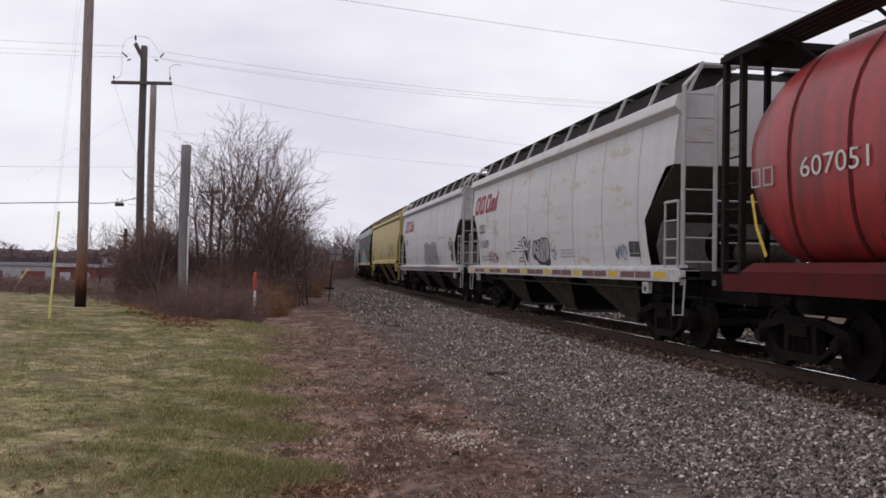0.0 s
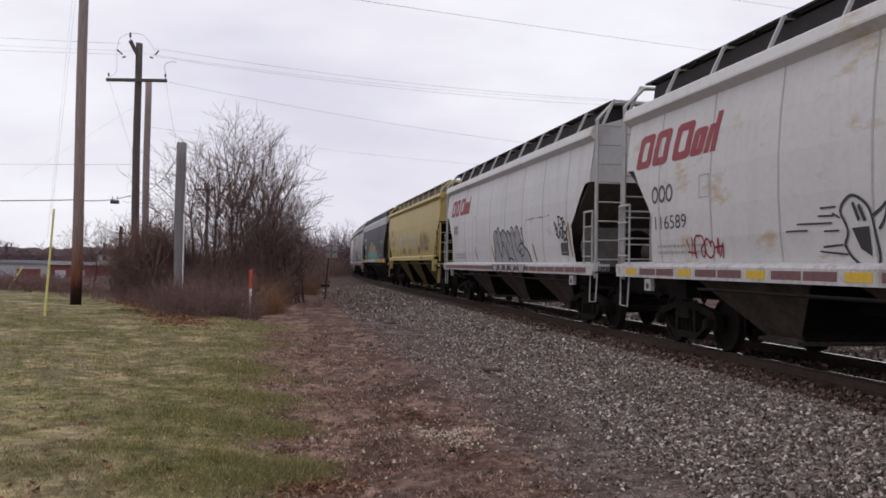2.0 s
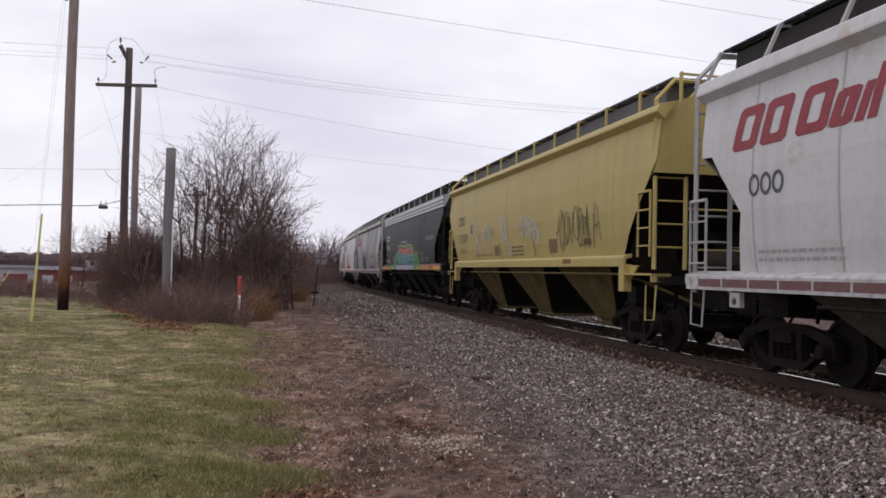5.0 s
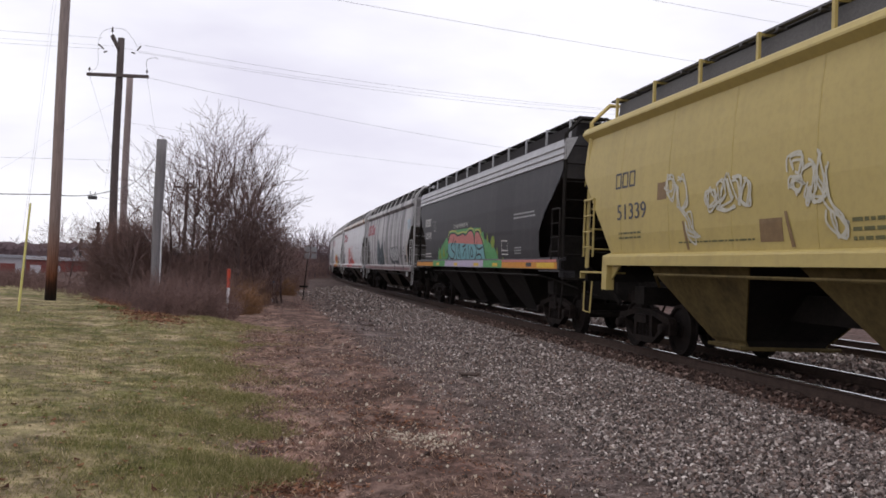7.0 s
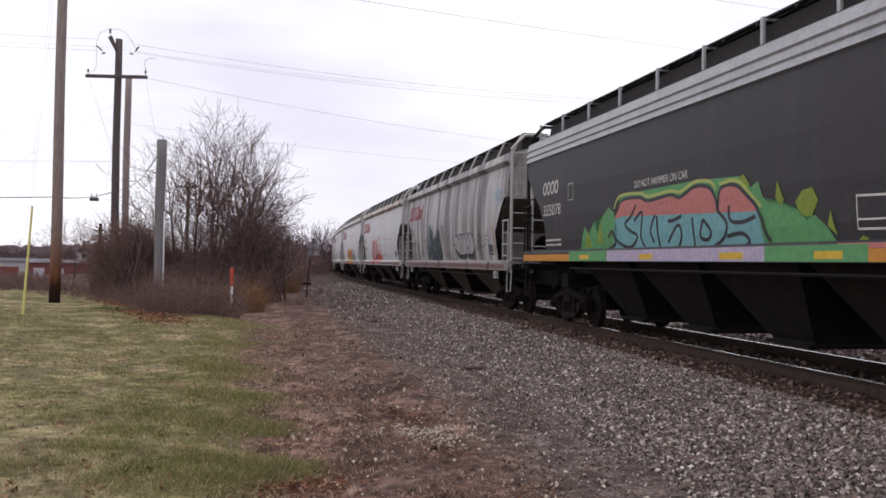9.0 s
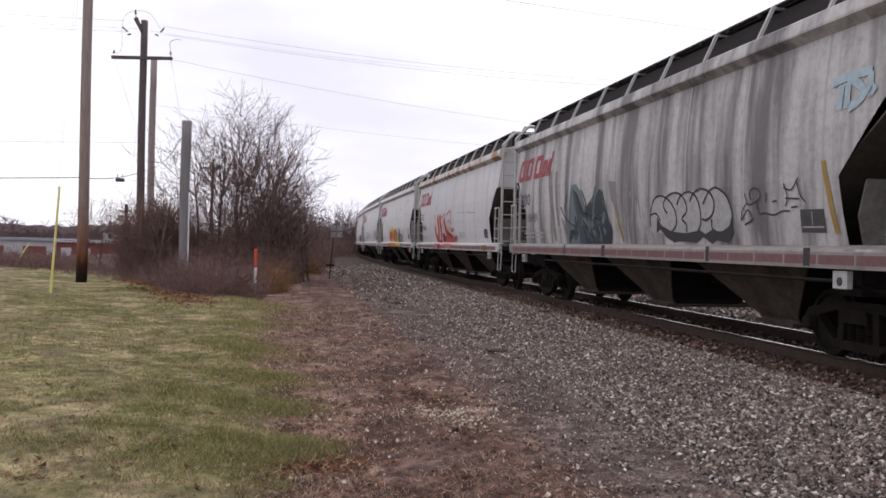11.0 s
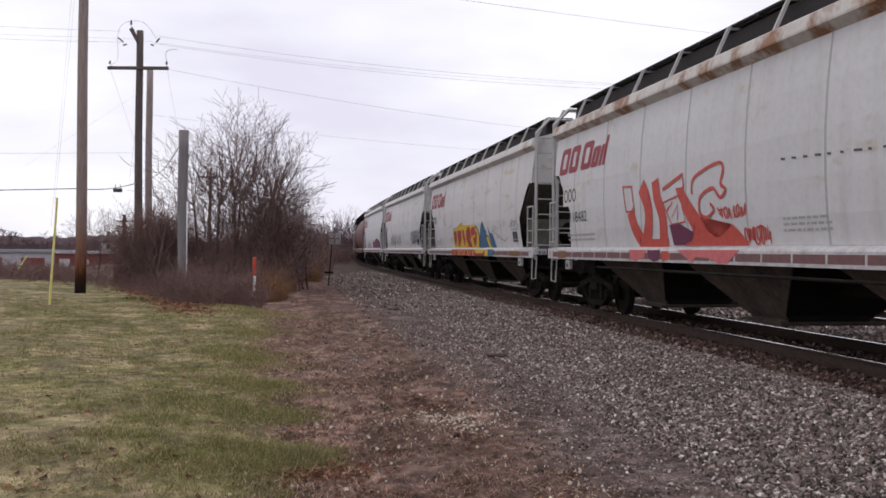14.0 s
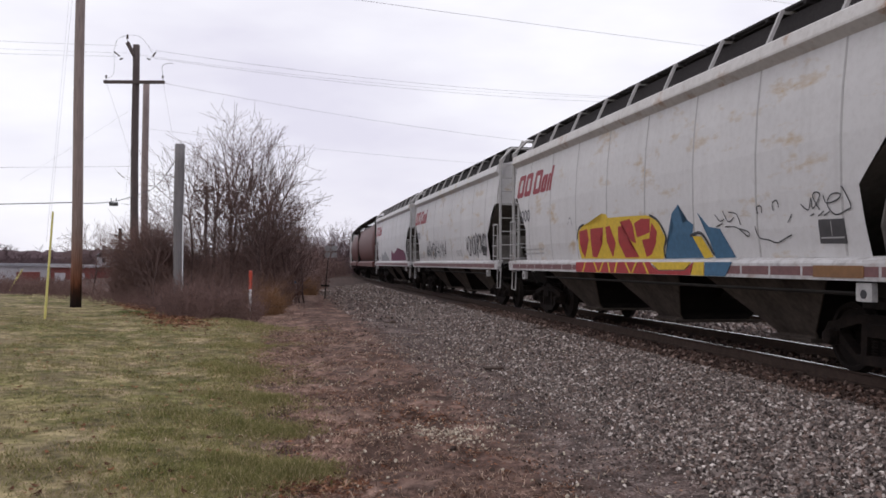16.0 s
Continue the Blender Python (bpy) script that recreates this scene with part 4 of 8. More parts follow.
def shell_point(a):
    """The cylindrical car's cross-section at angle a: round above, nearly upright down to the sill."""
    c, s = math.cos(a), math.sin(a)
    y = 1.6 * math.copysign(abs(c) ** (0.85 if s > 0 else 0.24), c)
    z = 2.78 + (1.60 if s > 0 else 1.40) * math.copysign(abs(s) ** 0.9, s)
    return y, z


def cylinder_car(label, paint, L=17.34):
    """A cylindrical covered hopper: an oval shell with domed, leaning ends on a straight sill."""
    car = empty("cylindrical_hopper_car", label, "hopper car", "cars of the freight train")
    h = L / 2
    pm = M[paint]
    dark = M["red_sill"] if paint == "red" else pm

    def shell():
        bm = bmesh.new()
        n = 40
        rings = []
        caps = ((0.5, 0.0), (0.66, 0.03), (0.80, 0.12), (0.90, 0.30), (0.965, 0.62), (0.992, 1.0), (1.0, 1.5))
        for side, order in ((-1, caps), (1, caps[::-1])):
            for k, depth in order:
                ring = []
                for i in range(n):
                    y, z = shell_point(2 * math.pi * (i + 0.5) / n)
                    lean = (0.5 if z > 2.95 else 0.28) * (z - 2.95) ** 2 * (1 - depth / 1.5)
                    ring.append(bm.verts.new((side * (h - 0.95 - depth - lean), y * k, 2.78 + (z - 2.78) * (0.3 + 0.7 * k))))
                rings.append(ring)
        for a, b in zip(rings, rings[1:]):
            for i in range(n):
                j = (i + 1) % n
                bm.faces.new((a[i], a[j], b[j], b[i]))
        bm.faces.new(rings[0][::-1])
        bm.faces.new(rings[-1])
        return mesh_of("shell", bm, pm, True)
    sh = piece("shell", cached(("shell", paint), shell), car)

    def rib():
        bm = bmesh.new()
        n = 40
        for i in range(n):
            (ya, za), (yb, zb) = shell_point(2 * math.pi * i / n), shell_point(2 * math.pi * (i + 1) / n)
            g = 1.008
            bm.faces.new([bm.verts.new(p) for p in ((-0.028, ya * g, 2.78 + (za - 2.78) * g), (0.028, ya * g, 2.78 + (za - 2.78) * g), (0.028, yb * g, 2.78 + (zb - 2.78) * g), (-0.028, yb * g, 2.78 + (zb - 2.78) * g))])
        return mesh_of("weld_band", bm, dark)
    for u in (2.45, 3.65, 6.0, 8.67, 11.34, 13.69, 14.89):
        piece("weld_band", cached(("rib", paint), rib), sh, pose(h - u, 0, 0))

    def flange():
        bm = bmesh.new()
        for k in (-1, 1):
            prism(bm, [(k * 1.40, 1.41), (k * 1.44, 1.42), (k * 1.63, 1.30), (k * 1.63, 1.262), (k * 1.40, 1.262)], 2 * h - 2.7, "x", -h + 1.35)
        return mesh_of("deck_flange", bm, dark)
    piece("deck_flange", cached(("flange", paint), flange), car)

    def sill():
        bm = bmesh.new()
        for y0, y1 in ((-1.63, -1.35), (1.35, 1.63)):
            box(bm, -h + 0.85, h - 0.85, y0, y1, 1.03, 1.26)
        for k in (-1, 1):
            box(bm, k * (h - 0.95), k * (h - 0.75), -1.55, 1.55, 1.03, 1.25)
            box(bm, k * (h - 0.85), k * (h - 2.4), -1.5, 1.5, 1.16, 1.22)
        bmesh.ops.bevel(bm, geom=bm.edges, offset=0.01, segments=1)
        return mesh_of("side_sill", bm, dark)
    piece("side_sill", cached(("csill2", paint), sill), car)

    def frame_end():
        bm = bmesh.new()
        for y in (-1.42, 1.42):
            for d in (0.50, 0.99):
                beam(bm, (h - d, y, 1.1), (h - d, y, 4.36), 0.115)
            for i in range(8):
                z = 1.45 + i * 0.37
                beam(bm, (h - 0.50, y, z), (h - 0.99, y, z), 0.035)
        for y in (-0.9, 0.9):
            beam(bm, (h - 0.72, y, 1.2), (h - 0.72, y, 4.36), 0.11)
        box(bm, h - 1.5, h - 0.42, -1.48, 1.48, 4.34, 4.43)
        for z in (1.75, 2.4):
            beam(bm, (h - 0.72, -1.4, z), (h - 0.72, 1.4, z), 0.045)
        return mesh_of("end_frame", bm, M["under"])
    for turn in (0, 180):
        piece("end_frame", cached("cyl_end", frame_end), car, pose(0, 0, 0, 0, 0, turn), "black steel end ladders and roof platform")

    def board():
        bm = bmesh.new()
        for y in (-1.14, 1.14):
            for q in range(5):
                box(bm, -h + 0.45, h - 0.45, y - 0.3 + q * 0.125, y - 0.2 + q * 0.125, 4.434, 4.47)
            x = -h + 1.9
            while x < h - 1:
                beam(bm, (x, y * 1.2, 4.44), (x, y * 0.75, 4.1), 0.05)
                x += 1.6
        box(bm, -h + 1.8, h - 1.8, -0.35, 0.35, 4.30, 4.50)
        return mesh_of("running_board", bm, M["grate"])
    piece("running_board", cached("cyl_board", board), car)
    for k in (-1, 1):
        piece("coupler", cached(("coupler", "white", k), lambda: coupler_mesh(k, h)), car)
    bm_ = cached(("bay", "cyl"), lambda: bay_sides_mesh(2.3, 0.8, 1.35, 0.24, 1.1, 0.62, M["under"]))
    for i in range(4):
        piece("hopper_bay", bm_, car, pose(-3.6 + 2.4 * i, 0, 0))

    def centre():
        bm = bmesh.new()
        box(bm, -h + 0.6, h - 0.6, -0.32, 0.32, 0.7, 1.15)
        for k in (-1, 1):
            box(bm, k * (h - 1.2), k * (h - 3.6), -1.3, 1.3, 0.98, 1.12)
        return mesh_of("centre_sill", bm, M["under"])
    piece("centre_sill", cached("cyl_centre", centre), car)
    add_trucks(car, L, 1.85)
    return car, sh, None

# ----- the cars of the train, in order of passing -----
LW, LY, LB = STYLE["white"]["L"], STYLE["yellow"]["L"], STYLE["black"]["L"]
TRAIN = []      # (car, body, sill, length)
TRAIN.append((*cylinder_car("red cylindrical covered hopper with black end ladders", "red"), LW))
TRAIN.append((*hopper_car("white", "white covered hopper with yellow and maroon reflector tape", "white_worn", tape="yellow", post_at=0.74), LW))
TRAIN.append((*hopper_car("white", "white covered hopper with silver-outlined graffiti", "white", post_at=0.62), LW))
TRAIN.append((*hopper_car("yellow", "faded yellow covered hopper with white scribbles", "yellow", bay="bay_yellow", bays=3), LY))
TRAIN.append((*hopper_car("black", "black covered hopper with silver roof edge and green graffiti", "black", eave="silver", bay="under", bays=4, steel="under"), LB))
TRAIN.append((*hopper_car("white", "grey-streaked white covered hopper with black graffiti", "white_streaked"), LW))
TRAIN.append((*hopper_car("white", "white covered hopper with rusty eave and red graffiti", "white", eave="eave_rust"), LW))
TRAIN.append((*hopper_car("white", "white covered hopper with yellow and red graffiti", "white_worn", eave="eave_spotted"), LW))
TRAIN.append((*hopper_car("white", "white covered hopper with black scribbles", "white_worn"), LW))
TRAIN.append((*hopper_car("white", "white covered hopper with purple graffiti", "white"), LW))
TRAIN.append((*cylinder_car("brown-red cylindrical covered hopper", "brown"), LW))
TRAIN.append((*cylinder_car("brown-red cylindrical covered hopper", "brown"), LW))
TRAIN.append((*hopper_car("white", "white covered hopper far down the train", "white"), LW))



# ================= lettering and spray paint on the cars =================
def ribbon(bm, pts, w, closed=False):
    """A flat stroke of width w along points (x, z)."""
    p = [Vector((a, b)) for a, b in pts]
    n = len(p)
    left, right = [], []
    for i in range(n):
        a = p[(i - 1) % n] if closed or i > 0 else p[i]
        b = p[(i + 1) % n] if closed or i < n - 1 else p[i]
        d = (b - a)
        d = d.normalized() if d.length > 1e-6 else Vector((1, 0))
        q = Vector((-d.y, d.x)) * w / 2
        left.append(bm.verts.new((p[i].x + q.x, 0, p[i].y + q.y)))
        right.append(bm.verts.new((p[i].x - q.x, 0, p[i].y - q.y)))
    for i in range(n if closed else n - 1):
        j = (i + 1) % n
        bm.faces.new((left[i], right[i], right[j], left[j]))


def fill(bm, pts):
    bm.faces.new([bm.verts.new((a, 0, b)) for a, b in pts])


def smooth_line(pts, closed=False, n=6):
    """Catmull-Rom through the points."""
    out, m = [], len(pts)
    for i in range(m if closed else m - 1):
        g = lambda k: pts[k % m] if closed else pts[min(max(k, 0), m - 1)]
        p0, p1, p2, p3 = g(i - 1), g(i), g(i + 1), g(i + 2)
        for k in range(n):
            t = k / n
            out.append(tuple(0.5 * (2 * b + (c - a) * t + (2 * a - 5 * b + 4 * c - d) * t * t + (3 * b - a - 3 * c + d) * t ** 3) for a, b, c, d in zip(p0, p1, p2, p3)))
    if not closed:
        out.append(pts[-1])
    return out


def decal(name, bm, style, material, parent, lift=0.006, label="", tri=False):
    if tri:
        bmesh.ops.triangulate(bm, faces=bm.faces)
    onto_side(bm, style, lift)
    ob = new(name, mesh_of(name, bm, material, fix=False))
    ob.parent = parent
    if label:
        ob["label"] = label
    return ob


def text_bm(words, height, width=None):
    cu = bpy.data.curves.new("words", "FONT")
    cu.body = words
    cu.resolution_u = 3
    ob = bpy.data.objects.new("words", cu)
    scene.collection.objects.link(ob)
    me = bpy.data.meshes.new_from_object(ob.evaluated_get(bpy.context.evaluated_depsgraph_get()))
    bm = bmesh.new()
    bm.from_mesh(me)
    bpy.data.objects.remove(ob)
    xs, ys = [v.co.x for v in bm.verts], [v.co.y for v in bm.verts]
    sx = height / (max(ys) - min(ys)) if width is None else width / (max(xs) - min(xs))
    sz = height / (max(ys) - min(ys))
    x0, y0 = min(xs), min(ys)
    for v in bm.verts:
        v.co = ((v.co.x - x0) * sx, 0, (v.co.y - y0) * sz)
    return bm


def letters(words, style, parent, x, z, height, width, colour, bold=0.0, lift=0.007):
    for dx in ((0, bold) if bold else (0,)):
        bm = text_bm(words, height, width)
        for v in bm.verts:
            v.co.x += x + dx
            v.co.z += z
        decal("lettering", bm, style, M[colour], parent, lift + dx * 0.02)


def bars(style, parent, x0, x1, z0, z1, rows, colour, rng):
    """Small writing that cannot be read: rows of short bars."""
    bm = bmesh.new()
    hh = (z1 - z0) / rows
    for r in range(rows):
        x = x0
        z = z0 + hh * r
        while x < x1 - 0.06:
            w = min(rng.uniform(0.05, 0.18), x1 - x)
            fill(bm, [(x, z), (x + w, z), (x + w, z + hh * 0.42), (x, z + hh * 0.42)])
            x += w + 0.03
    decal("small_lettering", bm, style, M[colour], parent, 0.006)


def company_blocks(style, parent, h, u_left, u_right, z0, z1, colour):
    """The operator's name as plain slanted blocks, some of them hollow."""
    H, W = z1 - z0, u_left - u_right
    x0 = h - u_left
    k = W / 3.08
    for a, w, hh, hollow in ((0.0, 0.60, 1.0, True), (0.68, 0.58, 1.0, True), (1.46, 0.62, 1.0, True), (2.10, 0.42, 0.72, True), (2.57, 0.15, 0.72, False), (2.78, 0.15, 1.0, False)):
        bm = bmesh.new()

        def p(u, v):
            return (x0 + (a + u) * k + v * 0.2 * H / 0.62 * k, z0 + v * hh * H)
        if hollow:
            o = [p(0, 0.08), p(0.08, 0), p(w - 0.08, 0), p(w, 0.08), p(w, 0.92), p(w - 0.08, 1), p(0.08, 1), p(0, 0.92)]
            i = [p(0.19, 0.26), p(0.22, 0.22), p(w - 0.22, 0.22), p(w - 0.19, 0.26), p(w - 0.19, 0.74), p(w - 0.22, 0.78), p(0.22, 0.78), p(0.19, 0.74)]
            vo = [bm.verts.new((q[0], 0, q[1])) for q in o]
            vi = [bm.verts.new((q[0], 0, q[1])) for q in i]
            for j in range(8):
                bm.faces.new((vo[j], vo[(j + 1) % 8], vi[(j + 1) % 8], vi[j]))
        else:
            fill(bm, [p(0, 0), p(w, 0), p(w, 1), p(0, 1)])
        decal("company_mark", bm, style, M[colour], parent, 0.006, "slanted dull red company mark block")


def mark_blocks(style, parent, x, z, height, n, colour, w=0.2):
    bm = bmesh.new()
    for i in range(n):
        a = x + i * w * 1.3
        ring = [(a + w / 2 + math.cos(q) * w / 2, z + height / 2 + math.sin(q) * height / 2) for q in [2 * math.pi * j / 12 for j in range(12)]]
        ribbon(bm, ring, 0.05, True)
    decal("reporting_mark", bm, style, M[colour], parent, 0.006)


def tag_strokes(rng, x0, x1, z0, z1, n, w, bm):
    """Quick looping handwriting that nobody can read."""
    H, step = z1 - z0, (x1 - x0) / n
    for i in range(n):
        m = x0 + step * (i + 0.5)
        a0, turns = rng.uniform(0, 6.28), rng.choice((-1, 1)) * rng.uniform(1.1, 2.0)
        kind = rng.random()
        if kind < 0.55:
            # angular or hooked stroke
            k = rng.randint(3, 6)
            pts = [(m + step * (0.85 * (j / (k - 1) - 0.5) + rng.uniform(-0.22, 0.22)), (z0 + H * rng.uniform(0, 0.3)) if j % 2 == (kind < 0.27) else z1 - H * rng.uniform(0, 0.35)) for j in range(k)]
            if rng.random() < 0.5:
                pts = smooth_line(pts, False, 4)
            ribbon(bm, pts, w)
            if rng.random() < 0.45:
                zc = z0 + H * rng.uniform(0.3, 0.7)
                ribbon(bm, [(m - step * 0.5, zc), (m + step * 0.45, zc + H * rng.uniform(-0.15, 0.2))], w)
            continue
        rx, rz = step * rng.uniform(0.3, 0.62), H * rng.uniform(0.3, 0.5)
        cz = z0 + H * rng.uniform(0.42, 0.58)
        pts = []
        for k in range(15):
            t = k / 14
            a = a0 + turns * 2 * math.pi * t
            pts.append((m + (t - 0.5) * step * 0.7 + rx * math.cos(a) * (1 - 0.35 * t), min(max(cz + rz * math.sin(a) * (1 + 0.2 * math.sin(5 * t)), z0), z1)))
        if rng.random() < 0.5:
            pts.append((m + step * rng.uniform(0.2, 0.7), z0 + H * rng.uniform(0, 1)))
        ribbon(bm, smooth_line(pts, False, 3), w)


def strokes(i, style, colour, w, lines, lift=0.012, label="", passes=1):
    """Spray can strokes on car i, each a part of its own, through points (metres back from the leading coupling, height)."""
    car, body, _, L = TRAIN[i]
    wob = random.Random(17)
    for k, pts in enumerate(lines):
        for n in range(passes):
            bm = bmesh.new()
            off = 0.06 * n
            ribbon(bm, smooth_line([(L / 2 - u + wob.uniform(-off, off), z + wob.uniform(-off, off)) for u, z in pts], False, 4), w)
            decal("graffiti_stroke", bm, style, M[colour], body, lift + 0.0005 * k + 0.0002 * n, label)


def spray_patch(i, style, colour, pts, lift, label=""):
    """A filled sprayed shape on car i."""
    car, body, _, L = TRAIN[i]
    bm = bmesh.new()
    fill(bm, [(L / 2 - u, z) for u, z in pts])
    decal("graffiti_patch", bm, style, M[colour], body, lift, label, True)


for nm, c in (("spray_yellow_green", (0.40, 0.44, 0.12)), ("spray_crimson", (0.34, 0.028, 0.03)), ("spray_silver", (0.30, 0.30, 0.31)), ("spray_red", (0.50, 0.07, 0.05)), ("spray_coral", (0.56, 0.14, 0.14)), ("spray_yellow", (0.62, 0.42, 0.03)), ("spray_blue", (0.04, 0.12, 0.21)),
              ("spray_teal", (0.016, 0.024, 0.029)), ("spray_mist", (0.12, 0.155, 0.17)), ("spray_slate", (0.045, 0.066, 0.077)), ("rain_streak", (0.21, 0.188, 0.182)), ("spray_green", (0.10, 0.30, 0.11)), ("spray_olive", (0.20, 0.27, 0.03)), ("spray_aqua", (0.16, 0.36, 0.38)), ("spray_pink", (0.48, 0.17, 0.15)),
              ("spray_lilac", (0.42, 0.36, 0.47)), ("spray_purple", (0.13, 0.02, 0.06)), ("spray_sky", (0.34, 0.43, 0.48)), ("spray_orange", (0.55, 0.23, 0.03)),
              ("rust_patch", (0.20, 0.095, 0.035)), ("faded_brown", (0.20, 0.125, 0.055)), ("chalk_white", (0.50, 0.48, 0.39)), ("overpaint", (0.03, 0.027, 0.03)), ("yellow_bar", (0.30, 0.185, 0.045)), ("stencil_black", (0.05, 0.048, 0.05)), ("wax_crayon_red", (0.28, 0.03, 0.05)), ("dull_olive_scribble", (0.12, 0.115, 0.045))):
    M[nm] = plain(nm, c, 0.65)


def common_marks(i, style, num, rng, num_u=15.3, cp_u=(15.95, 12.9), number_colour="letter_grey", plate=False):
    """What each white car carries: company mark, reporting mark, number, small print, data square."""
    car, body, sill, L = TRAIN[i]
    h = L / 2
    company_blocks(style, body, h, cp_u[0], cp_u[1], 3.0, 3.57, "letter_red")
    if plate:
        bm = bmesh.new()
        fill(bm, [(h - num_u - 0.1, 2.28), (h - num_u + 1.1, 2.3), (h - num_u + 1.12, 2.7), (h - num_u - 0.08, 2.69)])
        decal("white_patch", bm, style, M["letter_white"], body, 0.004)
    mark_blocks(style, body, h - num_u, 2.38, 0.25, 3, number_colour, 0.21)
    if num:
        letters(num, style, body, h - num_u + (0.1 if i == 1 else 0.38), 1.92, 0.22, 1.15 if i == 1 else 1.06, number_colour)
    bars(style, body, h - num_u + 0.15, h - num_u + 1.9, 1.52, 1.72, 2, "letter_faint", rng)
    bars(style, body, h - 6.9, h - 5.9, 1.56, 1.78, 3, "letter_faint", rng)
    bm = bmesh.new()
    fill(bm, [(h - 2.86, 1.54), (h - 2.36, 1.53), (h - 2.38, 1.81), (h - 2.86, 1.82)])
    decal("data_panel", bm, style, M["stencil_black"], body, 0.006, "black stencilled data square")
    bm = bmesh.new()
    ribbon(bm, [(h - 2.83, 1.605), (h - 2.40, 1.60)], 0.018)
    ribbon(bm, [(h - 2.62, 1.62), (h - 2.62, 1.79)], 0.012)
    decal("stencil_lines", bm, style, M["letter_faint"], body, 0.009)
    if i != 1:
        return
    bm = bmesh.new()
    ribbon(bm, [(h - num_u + 1.7, 2.35), (h - num_u + 2.0, 2.35), (h - num_u + 2.0, 2.68), (h - num_u + 1.7, 2.68)], 0.025, True)
    decal("stencil_box", bm, style, M["letter_faint"], body, 0.006)


def rods(i, style, spots):
    car, body, sill, L = TRAIN[i]
    for u, z0, z1, du in spots:
        bm = bmesh.new()
        x = L / 2 - u
        fill(bm, [(x, z1), (x + 0.09, z1), (x + du + 0.09, z0), (x + du, z0)])
        decal("placard_bar", bm, style, M["yellow_bar"], body, 0.008, "rusty yellow vertical bar")


def paint_cars():
    rng = random.Random(7)
    W = "white"
    # --- first white car
    car, body, sill, L = TRAIN[1]
    h = L / 2
    common_marks(1, W, "116589", rng, 15.2)
    spray_patch(1, W, "letter_faint", [(9.19, 1.56), (9.13, 1.84), (9.02, 1.97), (8.78, 1.97), (8.59, 2.01), (8.38, 2.01), (8.28, 2.05), (8.08, 2.03), (7.98, 2.04), (7.80, 1.96), (7.70, 1.79), (7.76, 1.49), (8.61, 1.44)], 0.007)
    spray_patch(1, W, "ink", [(9.11, 1.63), (8.97, 1.68), (8.84, 1.60), (8.67, 1.50), (8.33, 1.46), (7.87, 1.48), (7.77, 1.54), (7.73, 1.61), (7.70, 1.44), (7.80, 1.34), (8.21, 1.39), (8.62, 1.39), (8.82, 1.48), (8.99, 1.56), (9.04, 1.47)], 0.01, "black shadow under sprayed bubble letters")
    strokes(1, W, "ink", 0.035, ([(9.18, 1.60), (9.13, 1.84), (9.02, 1.97), (8.87, 1.98), (8.67, 1.92), (8.51, 1.78), (8.48, 1.63), (8.59, 1.51)],
        [(8.85, 1.75), (8.78, 1.94), (8.59, 2.01), (8.39, 1.94), (8.24, 1.77), (8.23, 1.59), (8.35, 1.49)],
        [(8.51, 1.81), (8.45, 1.96), (8.28, 2.05), (8.11, 1.98), (8.00, 1.83), (8.01, 1.73), (8.11, 1.64), (8.04, 1.57), (8.09, 1.48)],
        [(8.23, 1.88), (8.16, 2.00), (7.98, 2.04), (7.80, 1.96), (7.70, 1.79), (7.76, 1.58), (7.91, 1.48), (8.03, 1.51)],
        [(8.85, 1.75), (8.74, 1.76), (8.65, 1.71)],))
    strokes(1, W, "ink", 0.035, ([(10.08, 1.58), (10.00, 1.74), (10.12, 1.96), (10.00, 2.09), (9.86, 2.11), (9.66, 2.00), (9.58, 1.85), (9.54, 1.65), (9.51, 1.45), (9.57, 1.35), (9.79, 1.34), (9.97, 1.44), (10.08, 1.58)],
        [(9.57, 1.88), (9.43, 1.95), (9.33, 2.01), (9.38, 1.85), (9.48, 1.73)],))
    strokes(1, W, "ink", 0.022, ([(10.49, 2.01), (10.19, 2.01)],
        [(10.54, 1.92), (10.24, 1.91)],
        [(10.27, 1.94), (10.13, 1.88)],
        [(10.97, 1.84), (10.27, 1.83)],
        [(11.21, 1.76), (10.75, 1.76)],
        [(10.43, 1.74), (10.15, 1.74)],
        [(10.47, 1.56), (10.10, 1.58)],
        [(10.54, 1.51), (10.03, 1.47)],
        [(7.55, 1.83), (7.50, 1.71), (7.40, 1.74), (7.28, 1.83), (7.36, 1.73), (7.19, 1.66), (7.33, 1.61), (7.28, 1.51), (7.46, 1.57), (7.55, 1.66)],))
    strokes(1, W, "ink", 0.05, ([(9.90, 2.04), (9.80, 1.84)],
        [(9.80, 2.01), (9.70, 1.83)],))
    spray_patch(1, W, "ink", [(9.93, 1.76), (9.64, 1.77), (9.64, 1.45), (9.81, 1.53)], 0.01)
    bm = bmesh.new()
    tag_strokes(rng, h - 13.95, h - 12.8, 1.42, 1.78, 4, 0.03, bm)
    decal("graffiti", bm, W, M["wax_crayon_red"], body, 0.010)
    bm = bmesh.new()
    tag_strokes(rng, h - 3.55, h - 3.0, 1.48, 1.8, 3, 0.02, bm)
    decal("graffiti", bm, W, M["spray_blue"], body, 0.010)
    # --- second white car
    car, body, sill, L = TRAIN[2]
    h = L / 2
    common_marks(2, W, "", rng, 15.0, cp_u=(15.5, 12.4))
